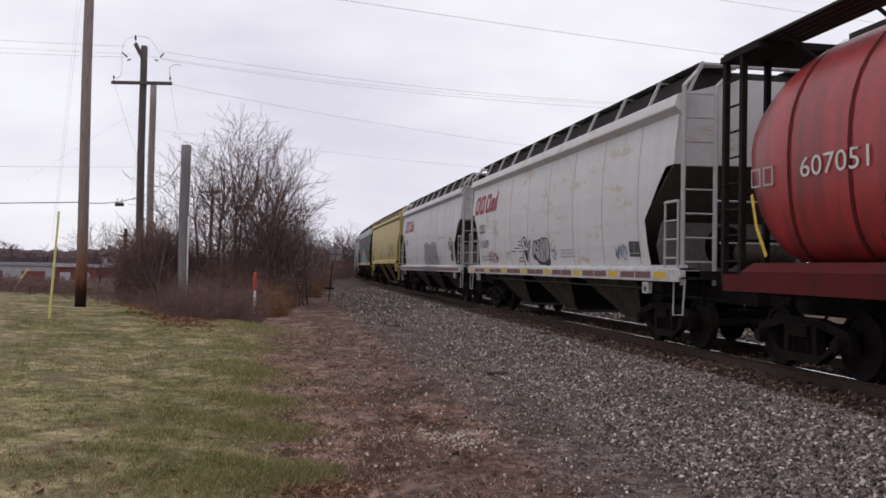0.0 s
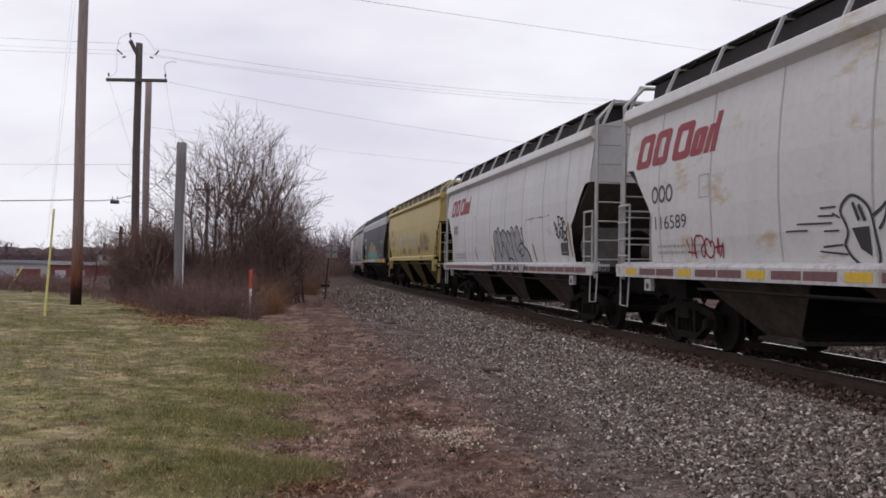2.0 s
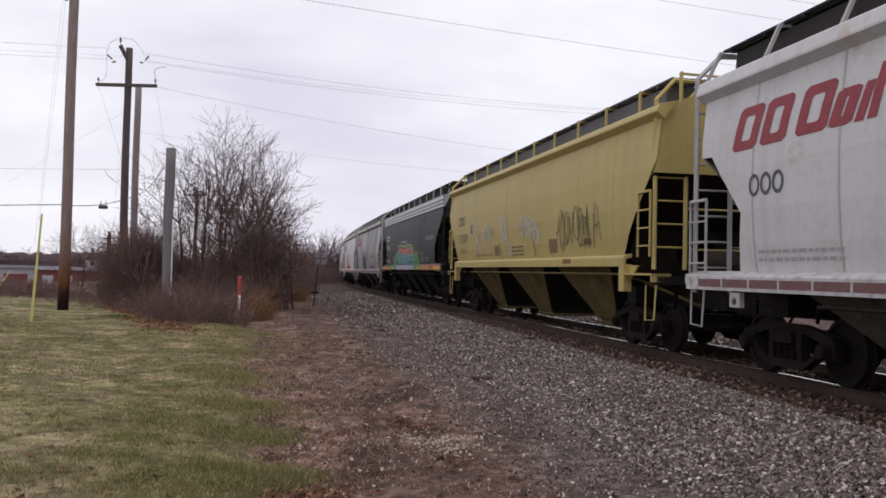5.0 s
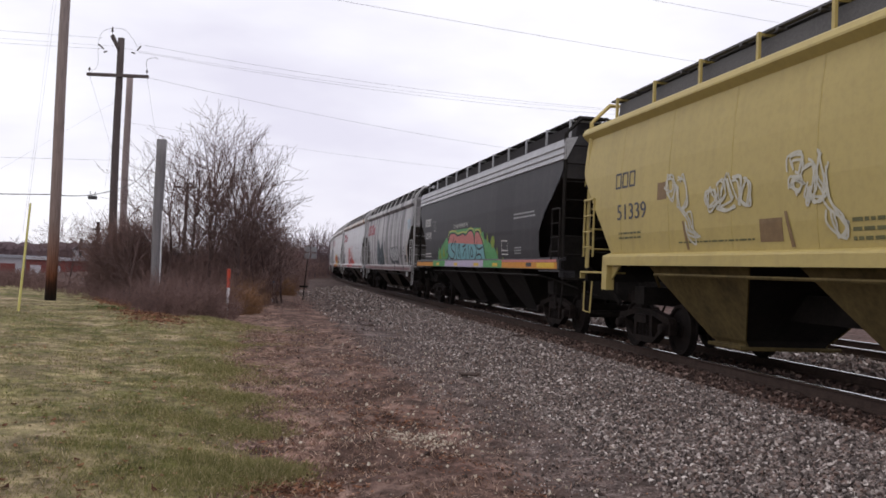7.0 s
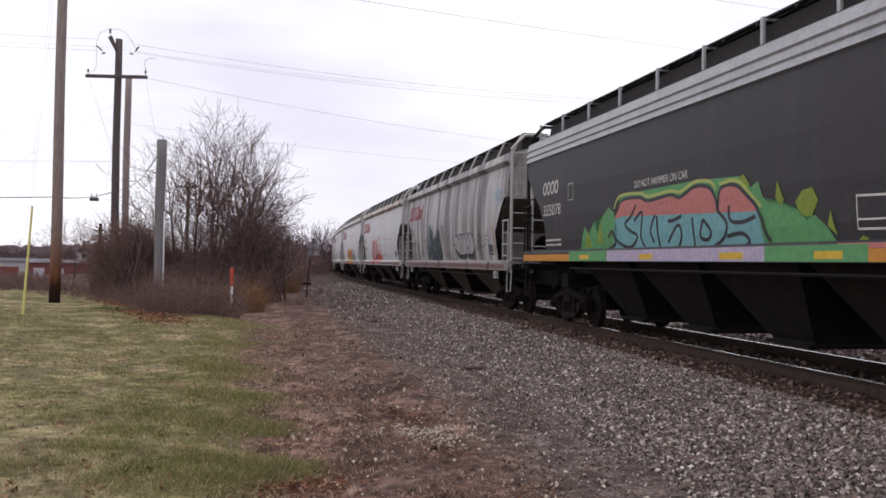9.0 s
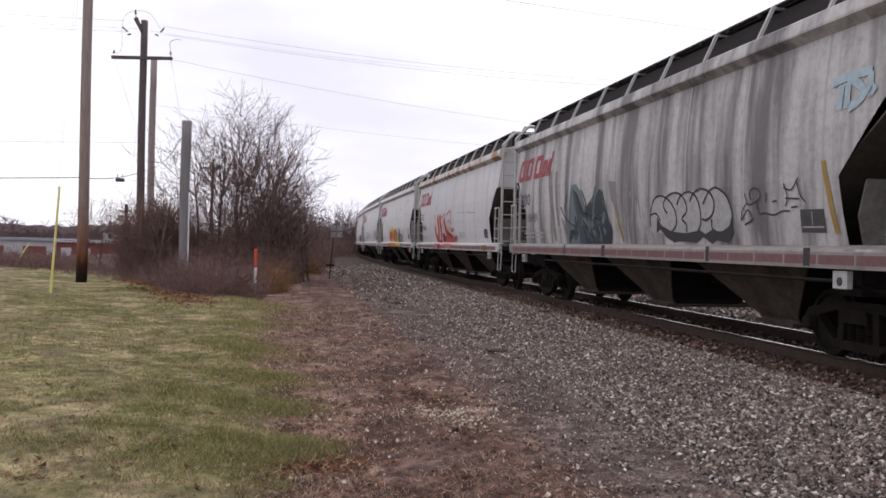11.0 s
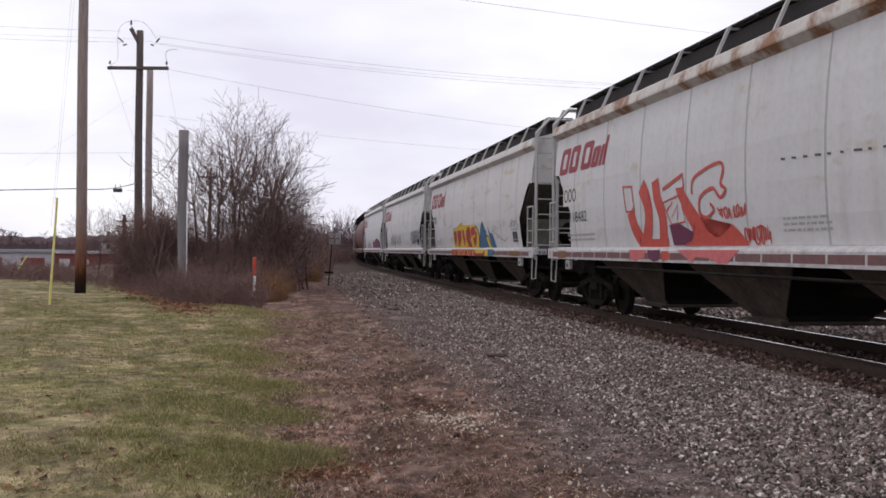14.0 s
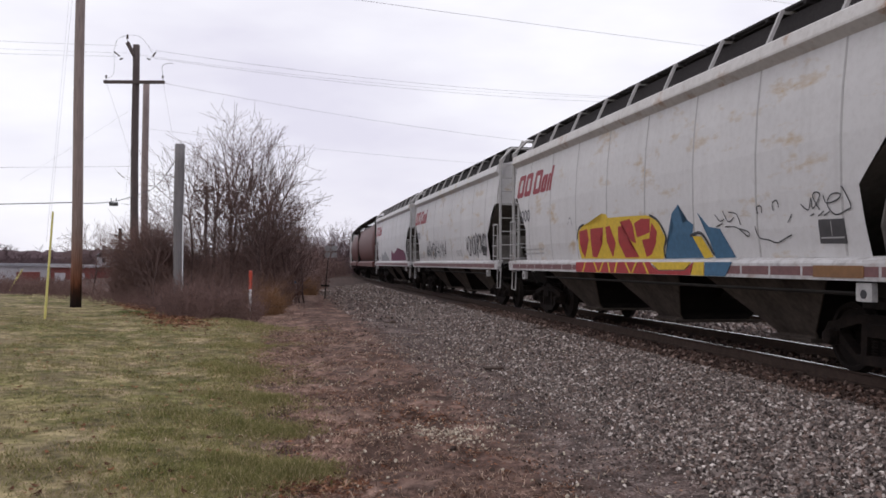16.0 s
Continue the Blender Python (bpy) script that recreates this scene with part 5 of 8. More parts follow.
    spray_patch(2, W, "spray_silver", [(9.04, 1.36), (8.90, 1.70), (9.04, 2.00), (8.99, 2.23), (8.84, 2.29), (8.66, 2.23), (8.47, 2.37), (8.25, 2.21), (7.93, 2.29), (7.62, 2.18), (7.41, 2.25), (7.15, 2.14), (7.01, 2.34), (6.74, 2.12), (6.51, 2.34), (6.23, 2.11), (6.08, 1.87), (5.89, 1.81), (5.61, 1.72), (5.41, 1.56), (5.28, 1.38)], 0.008, "silver-grey sprayed bubble letters")
    strokes(2, W, "ink", 0.04, ([(9.09, 1.36), (8.88, 1.69), (9.04, 2.00), (8.99, 2.23), (8.84, 2.29), (8.66, 2.21), (8.52, 1.93), (8.33, 1.64), (8.17, 1.37)],
        [(8.56, 1.98), (8.64, 2.18), (8.59, 2.33), (8.47, 2.37), (8.30, 2.23), (8.15, 2.06), (8.06, 1.82), (8.07, 1.59), (8.21, 1.56), (8.40, 1.74), (8.61, 1.96)],
        [(7.79, 1.90), (8.09, 1.97), (8.17, 2.13), (8.09, 2.25), (7.93, 2.29), (7.71, 2.21), (7.49, 2.06), (7.30, 1.85)],
        [(7.54, 2.13), (7.54, 2.21), (7.41, 2.25), (7.21, 2.16), (7.00, 1.88), (6.86, 1.57), (6.68, 1.37)],
        [(7.13, 2.11), (7.15, 2.26), (7.01, 2.34), (6.81, 2.23), (6.71, 2.05)],))
    strokes(2, W, "ink", 0.04, ([(6.14, 1.57), (6.46, 1.70), (6.65, 1.87), (6.71, 2.05), (6.68, 2.22), (6.51, 2.34), (6.29, 2.21), (6.15, 2.02), (6.08, 1.85)],
        [(6.44, 1.70), (6.31, 1.82), (6.08, 1.87), (5.89, 1.81), (5.86, 1.68), (5.97, 1.56), (6.18, 1.54)],
        [(5.89, 1.78), (5.61, 1.72), (5.41, 1.56), (5.28, 1.38)],
        [(8.06, 1.82), (7.88, 1.84), (7.65, 1.67), (7.43, 1.44), (7.39, 1.37)],
        [(7.66, 1.89), (7.47, 1.72), (7.36, 1.49)],
        [(7.43, 1.46), (7.18, 1.49), (6.97, 1.43)],
        [(6.33, 1.63), (6.19, 1.69), (6.07, 1.72)],
        [(6.14, 1.54), (6.14, 1.38)],))
    strokes(2, W, "ink", 0.045, ([(3.29, 2.31), (3.17, 2.17), (3.21, 2.08)],
        [(3.13, 2.27), (3.06, 2.04), (3.15, 2.00)],
        [(3.03, 2.42), (2.83, 2.39)],
        [(2.96, 2.42), (2.93, 2.22), (2.78, 2.25)],
        [(2.81, 2.35), (2.63, 2.37)],
        [(2.72, 2.35), (2.65, 2.16), (2.70, 2.16)],
        [(2.51, 2.20), (2.53, 2.28), (2.62, 2.27), (2.63, 2.11), (2.56, 2.06), (2.43, 2.05), (2.36, 2.17)],
        [(3.03, 2.19), (3.03, 1.97), (2.90, 1.95), (2.84, 2.11), (2.77, 1.96), (2.65, 1.92), (2.71, 2.13), (2.84, 2.14)],
        [(2.57, 1.88), (2.61, 2.03), (2.43, 2.02), (2.41, 1.94), (2.58, 1.86)],
        [(2.58, 1.85), (2.44, 1.88), (2.34, 1.87), (2.36, 1.72)],))
    strokes(2, W, "ink", 0.045, ([(6.12, 2.23), (6.02, 2.28), (5.95, 2.19), (6.06, 2.14), (5.93, 2.05), (5.88, 1.91), (5.98, 1.88)],))
    for k, (a, b) in enumerate(((8.95, 8.3), (8.2, 7.7), (7.6, 7.15), (7.0, 6.45), (6.2, 5.5))):
        bm = bmesh.new()
        prism(bm, [(h - a, 1.325), (h - b, 1.325), (h - b - 0.12, 1.127), (h - a + 0.14, 1.127)], 0.006, "y", -1.610)
        part("sill_paint", bm, M["spray_silver"], sill, "silver spray letter running over the sill")
        for u, du in ((a, 0.14), (b, -0.12)):
            bm = bmesh.new()
            prism(bm, [(h - u - 0.03, 1.325), (h - u + 0.03, 1.325), (h - u + du + 0.03, 1.125), (h - u + du - 0.03, 1.125)], 0.004, "y", -1.614)
            part("sill_paint", bm, M["ink"], sill)
    bm = bmesh.new()
    for k in range(9):
        x = h - 5.6 + 0.23 * k
        ribbon(bm, [(x, 2.46 + rng.uniform(-0.03, 0.03)), (x + rng.uniform(0.05, 0.16), 2.47)], 0.03)
    decal("scuff_line", bm, W, M["ink"], body, 0.010)
    rods(2, W, [(11.7, 1.46, 1.86, 0.28), (9.4, 1.43, 1.86, 0.26), (7.17, 1.43, 1.84, 0.28), (5.1, 1.41, 1.83, 0.22), (2.35, 1.5, 2.25, 0.2)])
    # --- yellow car
    car, body, sill, L = TRAIN[3]
    h, Y = L / 2, "yellow"
    bm = bmesh.new()
    for k in range(3):
        x = h - 15.58 + k * 0.29
        ribbon(bm, [(x, 2.82), (x + 0.2, 2.82), (x + 0.2, 3.06), (x, 3.06)], 0.055, True)
    decal("reporting_mark", bm, Y, M["letter_grey"], body, 0.006)
    letters("51339", Y, body, h - 15.5, 2.25, 0.27, 1.18, "letter_grey", 0.012)
    bars(Y, body, h - 15.45, h - 14.5, 1.92, 2.08, 2, "dull_olive_scribble", rng)
    bars(Y, body, h - 13.2, h - 11.1, 1.80, 1.86, 1, "dull_olive_scribble", rng)
    bars(Y, body, h - 9.2, h - 8.1, 1.75, 2.05, 3, "dull_olive_scribble", rng)
    for a in ((h - 13.9, h - 13.57, 2.5, 2.77), (h - 10.98, h - 10.48, 1.77, 2.06), (h - 6.14, h - 5.58, 1.77, 2.08), (h - 3.9, h - 3.5, 1.9, 2.02)):
        bm = bmesh.new()
        fill(bm, [(a[0], a[2]), (a[1], a[2]), (a[1], a[3]), (a[0], a[3])])
        decal("faded_panel", bm, Y, M["faded_brown"], body, 0.005, "brown faded stencil square")
    for u in (13.06, 10.44, 7.35):
        bm = bmesh.new()
        fill(bm, [(h - u, 2.13), (h - u + 0.06, 2.13), (h - u + 0.2, 1.7), (h - u + 0.12, 1.7)])
        decal("rust_bar", bm, Y, M["faded_brown"], body, 0.006)
    strokes(3, Y, "chalk_white", 0.032, ([(13.58, 2.64), (13.57, 2.78), (13.36, 2.78), (13.25, 2.65), (13.38, 2.48), (13.57, 2.60)],
        [(13.21, 2.75), (12.98, 2.73), (12.87, 2.43), (13.05, 2.28), (13.15, 2.45), (13.17, 2.66)],
        [(13.04, 2.31), (12.83, 2.17), (12.73, 2.01), (12.54, 1.88), (12.88, 1.93), (12.94, 2.12)],
        [(12.28, 2.35), (12.33, 2.50), (12.10, 2.51), (12.05, 2.33), (12.23, 2.29), (12.31, 2.40)],
        [(12.03, 2.56), (11.86, 2.65), (11.78, 2.42), (11.98, 2.33), (12.02, 2.46)],
        [(11.74, 2.64), (11.59, 2.36)],
        [(11.62, 2.65), (11.38, 2.63), (11.45, 2.30)],
        [(11.31, 2.58), (11.15, 2.52), (11.22, 2.26), (11.38, 2.31), (11.33, 2.49)],), label="white looping spray scribble", passes=3)
    strokes(3, Y, "chalk_white", 0.032, ([(12.03, 2.30), (11.74, 2.22), (11.55, 2.28)],
        [(10.25, 2.62), (10.26, 2.71), (10.06, 2.69), (10.09, 2.53), (10.24, 2.53)],
        [(10.29, 2.39), (10.24, 2.50), (10.05, 2.46), (10.13, 2.36), (10.26, 2.41)],
        [(10.02, 2.62), (9.87, 2.62), (9.83, 2.30), (10.02, 2.27), (9.95, 2.44)],
        [(9.75, 2.78), (9.78, 2.51), (9.64, 2.31), (9.83, 2.19), (9.92, 2.31)],
        [(9.68, 2.55), (9.56, 2.20), (9.34, 2.02), (9.30, 1.86), (9.38, 1.79), (9.50, 1.92), (9.55, 2.09)],
        [(8.55, 2.57), (8.48, 2.45), (8.37, 2.56), (8.34, 2.65), (8.23, 2.70), (8.19, 2.50), (8.34, 2.44)],), label="white looping spray scribble", passes=3)
    strokes(3, Y, "chalk_white", 0.032, ([(8.36, 2.44), (8.37, 2.27), (8.20, 2.28), (8.12, 2.42), (8.13, 2.24)],
        [(8.12, 2.50), (7.91, 2.46), (7.75, 2.46)],
        [(7.95, 2.74), (7.97, 2.61), (7.78, 2.58), (7.58, 2.64), (7.49, 2.62), (7.49, 2.37), (7.70, 2.39), (7.67, 2.55)],
        [(7.84, 2.40), (7.84, 2.22)],
        [(7.70, 2.34), (7.54, 2.33), (7.59, 2.20), (7.72, 2.22), (7.70, 2.32)],
        [(7.45, 2.58), (7.08, 2.52), (7.00, 2.44), (6.94, 2.31)],
        [(7.33, 2.55), (7.34, 2.33), (7.14, 2.38), (6.97, 2.30)],
        [(7.27, 2.32), (7.18, 2.14)],
        [(6.91, 2.36), (6.85, 2.09)],
        [(7.00, 2.23), (6.72, 2.18)],
        [(6.94, 2.11), (6.74, 2.28)],), label="white looping spray scribble", passes=3)
    strokes(3, Y, "chalk_white", 0.032, ([(6.90, 2.10), (6.99, 2.04), (7.11, 1.97)],), label="white looping spray scribble", passes=3)
    bm = bmesh.new()
    tag_strokes(rng, h - 5.6, h - 3.0, 1.8, 2.7, 9, 0.03, bm)
    decal("graffiti", bm, Y, M["dull_olive_scribble"], body, 0.010)
    bm = bmesh.new()
    box(bm, h - 5.0, h - 4.5, -1.606, -1.6, 1.52, 1.62)
    part("sill_patch", bm, M["rust_patch"], sill)
    # --- black car
    car, body, sill, L = TRAIN[4]
    h, K = L / 2, "black"
    letters("355078", K, body, h - 15.8, 2.36, 0.24, 1.15, "letter_white")
    mark_blocks(K, body, h - 15.84, 2.84, 0.25, 4, "letter_white", 0.2)
    bars(K, body, h - 15.7, h - 14.7, 1.7, 1.9, 2, "letter_white", rng)
    letters("DO NOT HAMMER ON CAR", K, body, h - 10.9, 2.6, 0.12, 1.9, "letter_white")
    bars(K, body, h - 4.14, h - 2.44, 2.58, 2.76, 2, "letter_faint", rng)
    bars(K, body, h - 4.1, h - 3.5, 1.72, 1.92, 3, "letter_faint", rng)
    bm = bmesh.new()
    ribbon(bm, [(h - 5.25, 1.72), (h - 4.7, 1.71), (h - 4.7, 2.05), (h - 5.25, 2.07)], 0.03, True)
    ribbon(bm, [(h - 5.25, 1.82), (h - 4.7, 1.81)], 0.02)
    ribbon(bm, [(h - 14.2, 2.62), (h - 13.9, 2.62), (h - 13.9, 2.95), (h - 14.2, 2.95)], 0.02, True)
    decal("stencil_box", bm, K, M["letter_white"], body, 0.006)
    bm = bmesh.new()
    fill(bm, [(h - 5.85, 2.2), (h - 4.25, 2.2), (h - 4.2, 3.55), (h - 5.9, 3.6)])
    decal("overpaint_patch", bm, K, M["overpaint"], body, 0.004)
    spray_patch(4, K, "spray_green", [(13.55, 1.60), (13.26, 2.04), (13.02, 1.84), (12.78, 2.09), (12.59, 1.89), (12.31, 2.20), (12.02, 2.34), (11.69, 2.20), (11.46, 2.53), (10.68, 2.53), (8.85, 2.54), (8.26, 2.52), (7.53, 2.49), (7.29, 2.32), (7.12, 2.39), (7.00, 2.17), (6.81, 2.07), (6.66, 2.11), (6.51, 1.97), (6.35, 2.01), (6.13, 1.85), (5.97, 1.90), (5.77, 1.77), (5.63, 1.60), (5.56, 1.52)], 0.006, "spiky green spray background")
    spray_patch(4, K, "spray_olive", [(6.34, 2.07), (6.19, 2.20), (6.00, 2.22), (5.90, 2.07), (6.03, 1.89), (6.22, 1.91)], 0.008)
    spray_patch(4, K, "spray_olive", [(6.69, 2.36), (6.56, 2.11), (6.65, 2.05), (6.74, 2.16)], 0.008)
    spray_patch(4, K, "spray_olive", [(13.31, 1.63), (13.09, 1.97), (12.92, 1.63)], 0.008)
    spray_patch(4, K, "spray_olive", [(5.69, 1.95), (5.60, 1.66), (5.75, 1.77)], 0.008)
    spray_patch(4, K, "spray_olive", [(5.37, 1.52), (5.19, 1.65), (5.10, 1.62), (5.17, 1.52)], 0.008)
    spray_patch(4, K, "spray_olive", [(7.62, 2.44), (7.46, 2.51), (7.30, 2.36), (7.48, 2.29)], 0.008)
    spray_patch(4, K, "spray_olive", [(12.64, 1.70), (12.44, 2.11), (12.32, 1.70)], 0.008)
    spray_patch(4, K, "spray_aqua", [(11.89, 1.58), (11.62, 1.87), (11.73, 2.12), (11.39, 2.17), (8.08, 2.05), (7.14, 2.01), (7.06, 1.71), (7.02, 1.54)], 0.01, "pale blue sprayed letter bodies")
    spray_patch(4, K, "spray_pink", [(11.73, 2.12), (11.60, 2.27), (11.38, 2.43), (10.68, 2.43), (10.34, 2.35), (9.56, 2.39), (9.23, 2.33), (8.79, 2.45), (8.39, 2.42), (8.18, 2.26), (8.13, 2.09), (8.03, 2.37), (7.64, 2.38), (7.35, 2.21), (7.18, 2.11), (7.12, 2.01), (8.08, 2.04), (11.39, 2.15)], 0.0115, "faded pink letter tops")
    strokes(4, K, "spray_yellow_green", 0.05, ([(11.75, 2.30), (11.50, 2.51), (10.68, 2.50), (10.34, 2.42), (9.56, 2.45), (9.21, 2.41), (8.79, 2.52), (8.34, 2.49), (8.16, 2.37)],
        [(8.06, 2.43), (7.62, 2.44), (7.26, 2.22), (7.05, 2.06)],))
    strokes(4, K, "ink", 0.055, ([(11.76, 2.18), (11.60, 2.27), (11.38, 2.43), (10.68, 2.43), (10.34, 2.35), (9.56, 2.39), (9.23, 2.33), (8.79, 2.45), (8.39, 2.42), (8.18, 2.26), (8.13, 2.07), (8.03, 2.37), (7.64, 2.38), (7.35, 2.21), (7.18, 2.09)],
        [(10.81, 2.32), (11.04, 2.13), (11.30, 2.01), (11.07, 1.88), (10.80, 1.79), (11.11, 1.61), (11.59, 1.69), (11.88, 1.88)],
        [(12.09, 1.79), (11.88, 1.91), (11.74, 1.69), (12.08, 1.60)],
        [(10.91, 2.05), (10.58, 2.18), (10.67, 1.79), (10.53, 1.59)],
        [(10.18, 1.67), (10.29, 1.87), (10.10, 2.11)],
        [(10.04, 2.09), (10.02, 1.78), (9.97, 1.56)],
        [(9.65, 1.99), (9.44, 2.00), (9.20, 2.05)],))
    strokes(4, K, "ink", 0.055, ([(9.69, 1.66), (9.33, 1.92), (9.22, 1.76), (9.36, 1.58)],
        [(8.87, 2.01), (8.84, 1.70), (8.84, 1.52)],
        [(8.55, 1.97), (8.34, 1.79), (8.45, 1.68), (8.65, 1.73), (8.55, 1.97)],
        [(8.13, 2.07), (7.90, 1.88), (8.02, 1.68), (8.38, 1.55)],
        [(7.83, 2.12), (7.80, 1.92), (7.49, 1.89), (7.19, 1.95)],
        [(7.91, 1.71), (7.52, 1.74), (7.37, 1.62), (7.67, 1.53), (7.97, 1.58)],
        [(7.18, 2.09), (7.05, 1.90), (6.97, 1.71), (6.87, 1.62)],))
    for nm, x0, x1, z0, z1, d in (("spray_orange", -h + 0.75, h - 0.75, 1.37, 1.51, 0.0), ("spray_pink", h - 5.5, h - 0.8, 1.515, 1.57, 0.0), ("spray_lilac", h - 12.0, h - 6.9, 1.37, 1.56, 0.002), ("spray_green", h - 14.0, h - 12.0, 1.37, 1.56, 0.002),
                                   ("spray_green", h - 6.9, h - 5.0, 1.37, 1.56, 0.002), ("yellow_tape", h - 13.4, h - 12.9, 1.40, 1.49, 0.004), ("yellow_tape", h - 10.6, h - 10.1, 1.40, 1.49, 0.004), ("yellow_tape", h - 8.0, h - 7.4, 1.40, 1.49, 0.004),
                                   ("yellow_tape", h - 5.9, h - 5.4, 1.40, 1.49, 0.004), ("yellow_tape", h - 2.1, h - 0.9, 1.39, 1.50, 0.004), ("ink", h - 2.9, h - 2.5, 1.41, 1.50, 0.004)):
        bm = bmesh.new()
        box(bm, x0, x1, -1.606 - d, -1.597, z0, z1)
        part("sill_stripe", bm, M[nm], sill)
    # --- grey streaked car
    car, body, sill, L = TRAIN[5]
    h = L / 2
    common_marks(5, W, "118481", rng, 15.65, cp_u=(16.1, 13.05))
    spray_patch(5, W, "spray_mist", [(11.86, 1.38), (11.64, 1.89), (11.54, 2.32), (11.59, 2.66), (11.21, 2.67), (10.86, 2.42), (10.57, 2.08), (10.37, 1.94), (10.17, 1.99), (10.17, 2.36), (10.03, 2.53), (9.61, 2.44), (9.56, 2.12), (9.33, 1.88), (9.16, 1.65), (9.25, 1.38)], 0.0075, "cloudy blue-grey sprayed crown")
    spray_patch(5, W, "spray_slate", [(11.07, 1.38), (11.06, 1.74), (11.33, 2.23), (11.46, 2.58), (11.09, 2.40), (10.80, 2.05), (10.45, 1.90), (9.90, 1.87), (9.64, 1.93), (9.34, 1.85), (9.16, 1.65), (9.25, 1.38)], 0.0085, "cloudy blue-grey sprayed crown")
    spray_patch(5, W, "spray_teal", [(10.77, 1.38), (10.41, 1.67), (10.05, 1.74), (9.65, 1.78), (9.45, 2.01), (9.33, 1.88), (9.16, 1.65), (9.25, 1.38)], 0.0095, "near-black teal spray shading")
    spray_patch(5, W, "spray_teal", [(10.15, 1.96), (10.00, 2.35), (9.80, 2.48), (9.60, 2.39), (9.59, 2.02), (9.83, 1.90)], 0.0095, "near-black teal spray shading")
    spray_patch(5, W, "spray_teal", [(11.40, 2.55), (11.09, 2.43), (10.82, 2.16), (10.65, 1.99), (10.80, 1.98), (11.09, 2.22)], 0.0095, "near-black teal spray shading")
    spray_patch(5, W, "spray_teal", [(11.84, 1.40), (11.66, 1.67), (11.15, 1.70), (11.12, 1.45), (11.19, 1.56), (11.36, 1.44), (11.41, 1.58), (11.52, 1.60), (11.73, 1.40)], 0.0095, "near-black teal spray shading")
    spray_patch(5, W, "overpaint", [(10.46, 2.07), (10.47, 2.19), (10.36, 2.26), (10.24, 2.21), (10.21, 2.09), (10.31, 1.98)], 0.0095, "dark sprayed oval")
    strokes(5, W, "ink", 0.04, ([(11.85, 2.52), (12.04, 2.10)],
        [(12.28, 2.21), (11.96, 1.96), (11.48, 1.79), (11.06, 1.78)],
        [(11.27, 2.36), (10.88, 2.02), (10.13, 1.86), (9.65, 1.92), (9.54, 2.15)],
        [(10.90, 2.53), (10.67, 2.33), (10.51, 2.13)],
        [(10.03, 2.55), (10.13, 2.26), (10.24, 1.96)],
        [(9.61, 2.15), (9.33, 1.88), (9.16, 1.64), (9.25, 1.39)],
        [(10.81, 1.95), (10.57, 1.66)],
        [(10.34, 1.65), (9.85, 1.75), (9.47, 1.76)],))
    spray_patch(5, W, "rain_streak", [(9.32, 2.61), (8.92, 2.56), (8.77, 1.92), (8.92, 1.93), (9.02, 2.11), (9.20, 2.28)], 0.005, "grey-brown rain streak")
    spray_patch(5, W, "rain_streak", [(13.37, 3.13), (13.07, 3.10), (12.81, 2.20), (12.69, 1.43), (12.86, 1.43), (13.10, 2.22)], 0.005, "grey-brown rain streak")
    spray_patch(5, W, "rain_streak", [(12.79, 3.07), (12.59, 3.04), (12.51, 2.31), (12.45, 1.78), (12.53, 1.78), (12.69, 2.32)], 0.005, "grey-brown rain streak")
    spray_patch(5, W, "rain_streak", [(14.12, 3.17), (13.94, 3.15), (13.89, 1.42), (13.98, 1.43)], 0.005, "grey-brown rain streak")
    spray_patch(5, W, "rain_streak", [(7.90, 2.45), (7.87, 2.45), (7.74, 1.83), (7.78, 1.84)], 0.005, "grey-brown rain streak")
    spray_patch(5, W, "rain_streak", [(12.28, 1.97), (12.11, 1.91), (11.84, 1.43), (11.93, 1.42)], 0.005, "grey-brown rain streak")
    spray_patch(5, W, "rain_streak", [(8.26, 2.34), (8.18, 2.35), (8.13, 2.28), (8.18, 2.22), (8.27, 2.26)], 0.005, "brown rust spot")
    spray_patch(5, W, "rain_streak", [(7.98, 2.25), (7.89, 2.26), (7.85, 2.20), (7.90, 2.14), (7.99, 2.18)], 0.005, "brown rust spot")
    spray_patch(5, W, "letter_faint", [(7.34, 1.58), (7.31, 1.89), (7.15, 2.13), (6.87, 2.19), (6.39, 2.21), (5.86, 2.20), (5.39, 2.22), (4.95, 2.21), (4.68, 2.09), (4.55, 1.93), (4.51, 1.77), (4.66, 1.56), (6.31, 1.54)], 0.007)
    spray_patch(5, W, "ink", [(7.11, 1.57), (7.03, 1.84), (6.87, 1.69), (6.51, 1.59), (6.00, 1.56), (5.52, 1.60), (5.35, 1.54), (5.12, 1.61), (4.89, 1.56), (4.61, 1.65), (4.51, 1.81), (4.52, 1.53), (4.69, 1.41), (5.02, 1.45), (5.17, 1.39), (5.43, 1.50), (5.65, 1.41), (6.23, 1.43), (6.44, 1.41), (6.74, 1.50), (6.93, 1.63)], 0.01, "black shadow under sprayed bubble letters")
    strokes(5, W, "ink", 0.035, ([(7.32, 1.68), (7.31, 1.89), (7.15, 2.13), (6.87, 2.19), (6.55, 2.10), (6.33, 1.91), (6.31, 1.70), (6.51, 1.59)],
        [(7.29, 1.88), (7.07, 1.90), (6.90, 1.77)],
        [(6.63, 1.89), (6.77, 2.02), (6.65, 2.15), (6.39, 2.21), (6.12, 2.17), (5.94, 2.03), (5.93, 1.89), (6.09, 1.79), (5.95, 1.69), (5.98, 1.57)],
        [(6.26, 2.02), (6.13, 2.14), (5.86, 2.20), (5.60, 2.12), (5.47, 1.92), (5.46, 1.71), (5.59, 1.58)],
        [(5.80, 2.04), (5.67, 2.17), (5.39, 2.22), (5.13, 2.14), (5.02, 1.99), (5.08, 1.83), (5.27, 1.75), (5.41, 1.77)],))
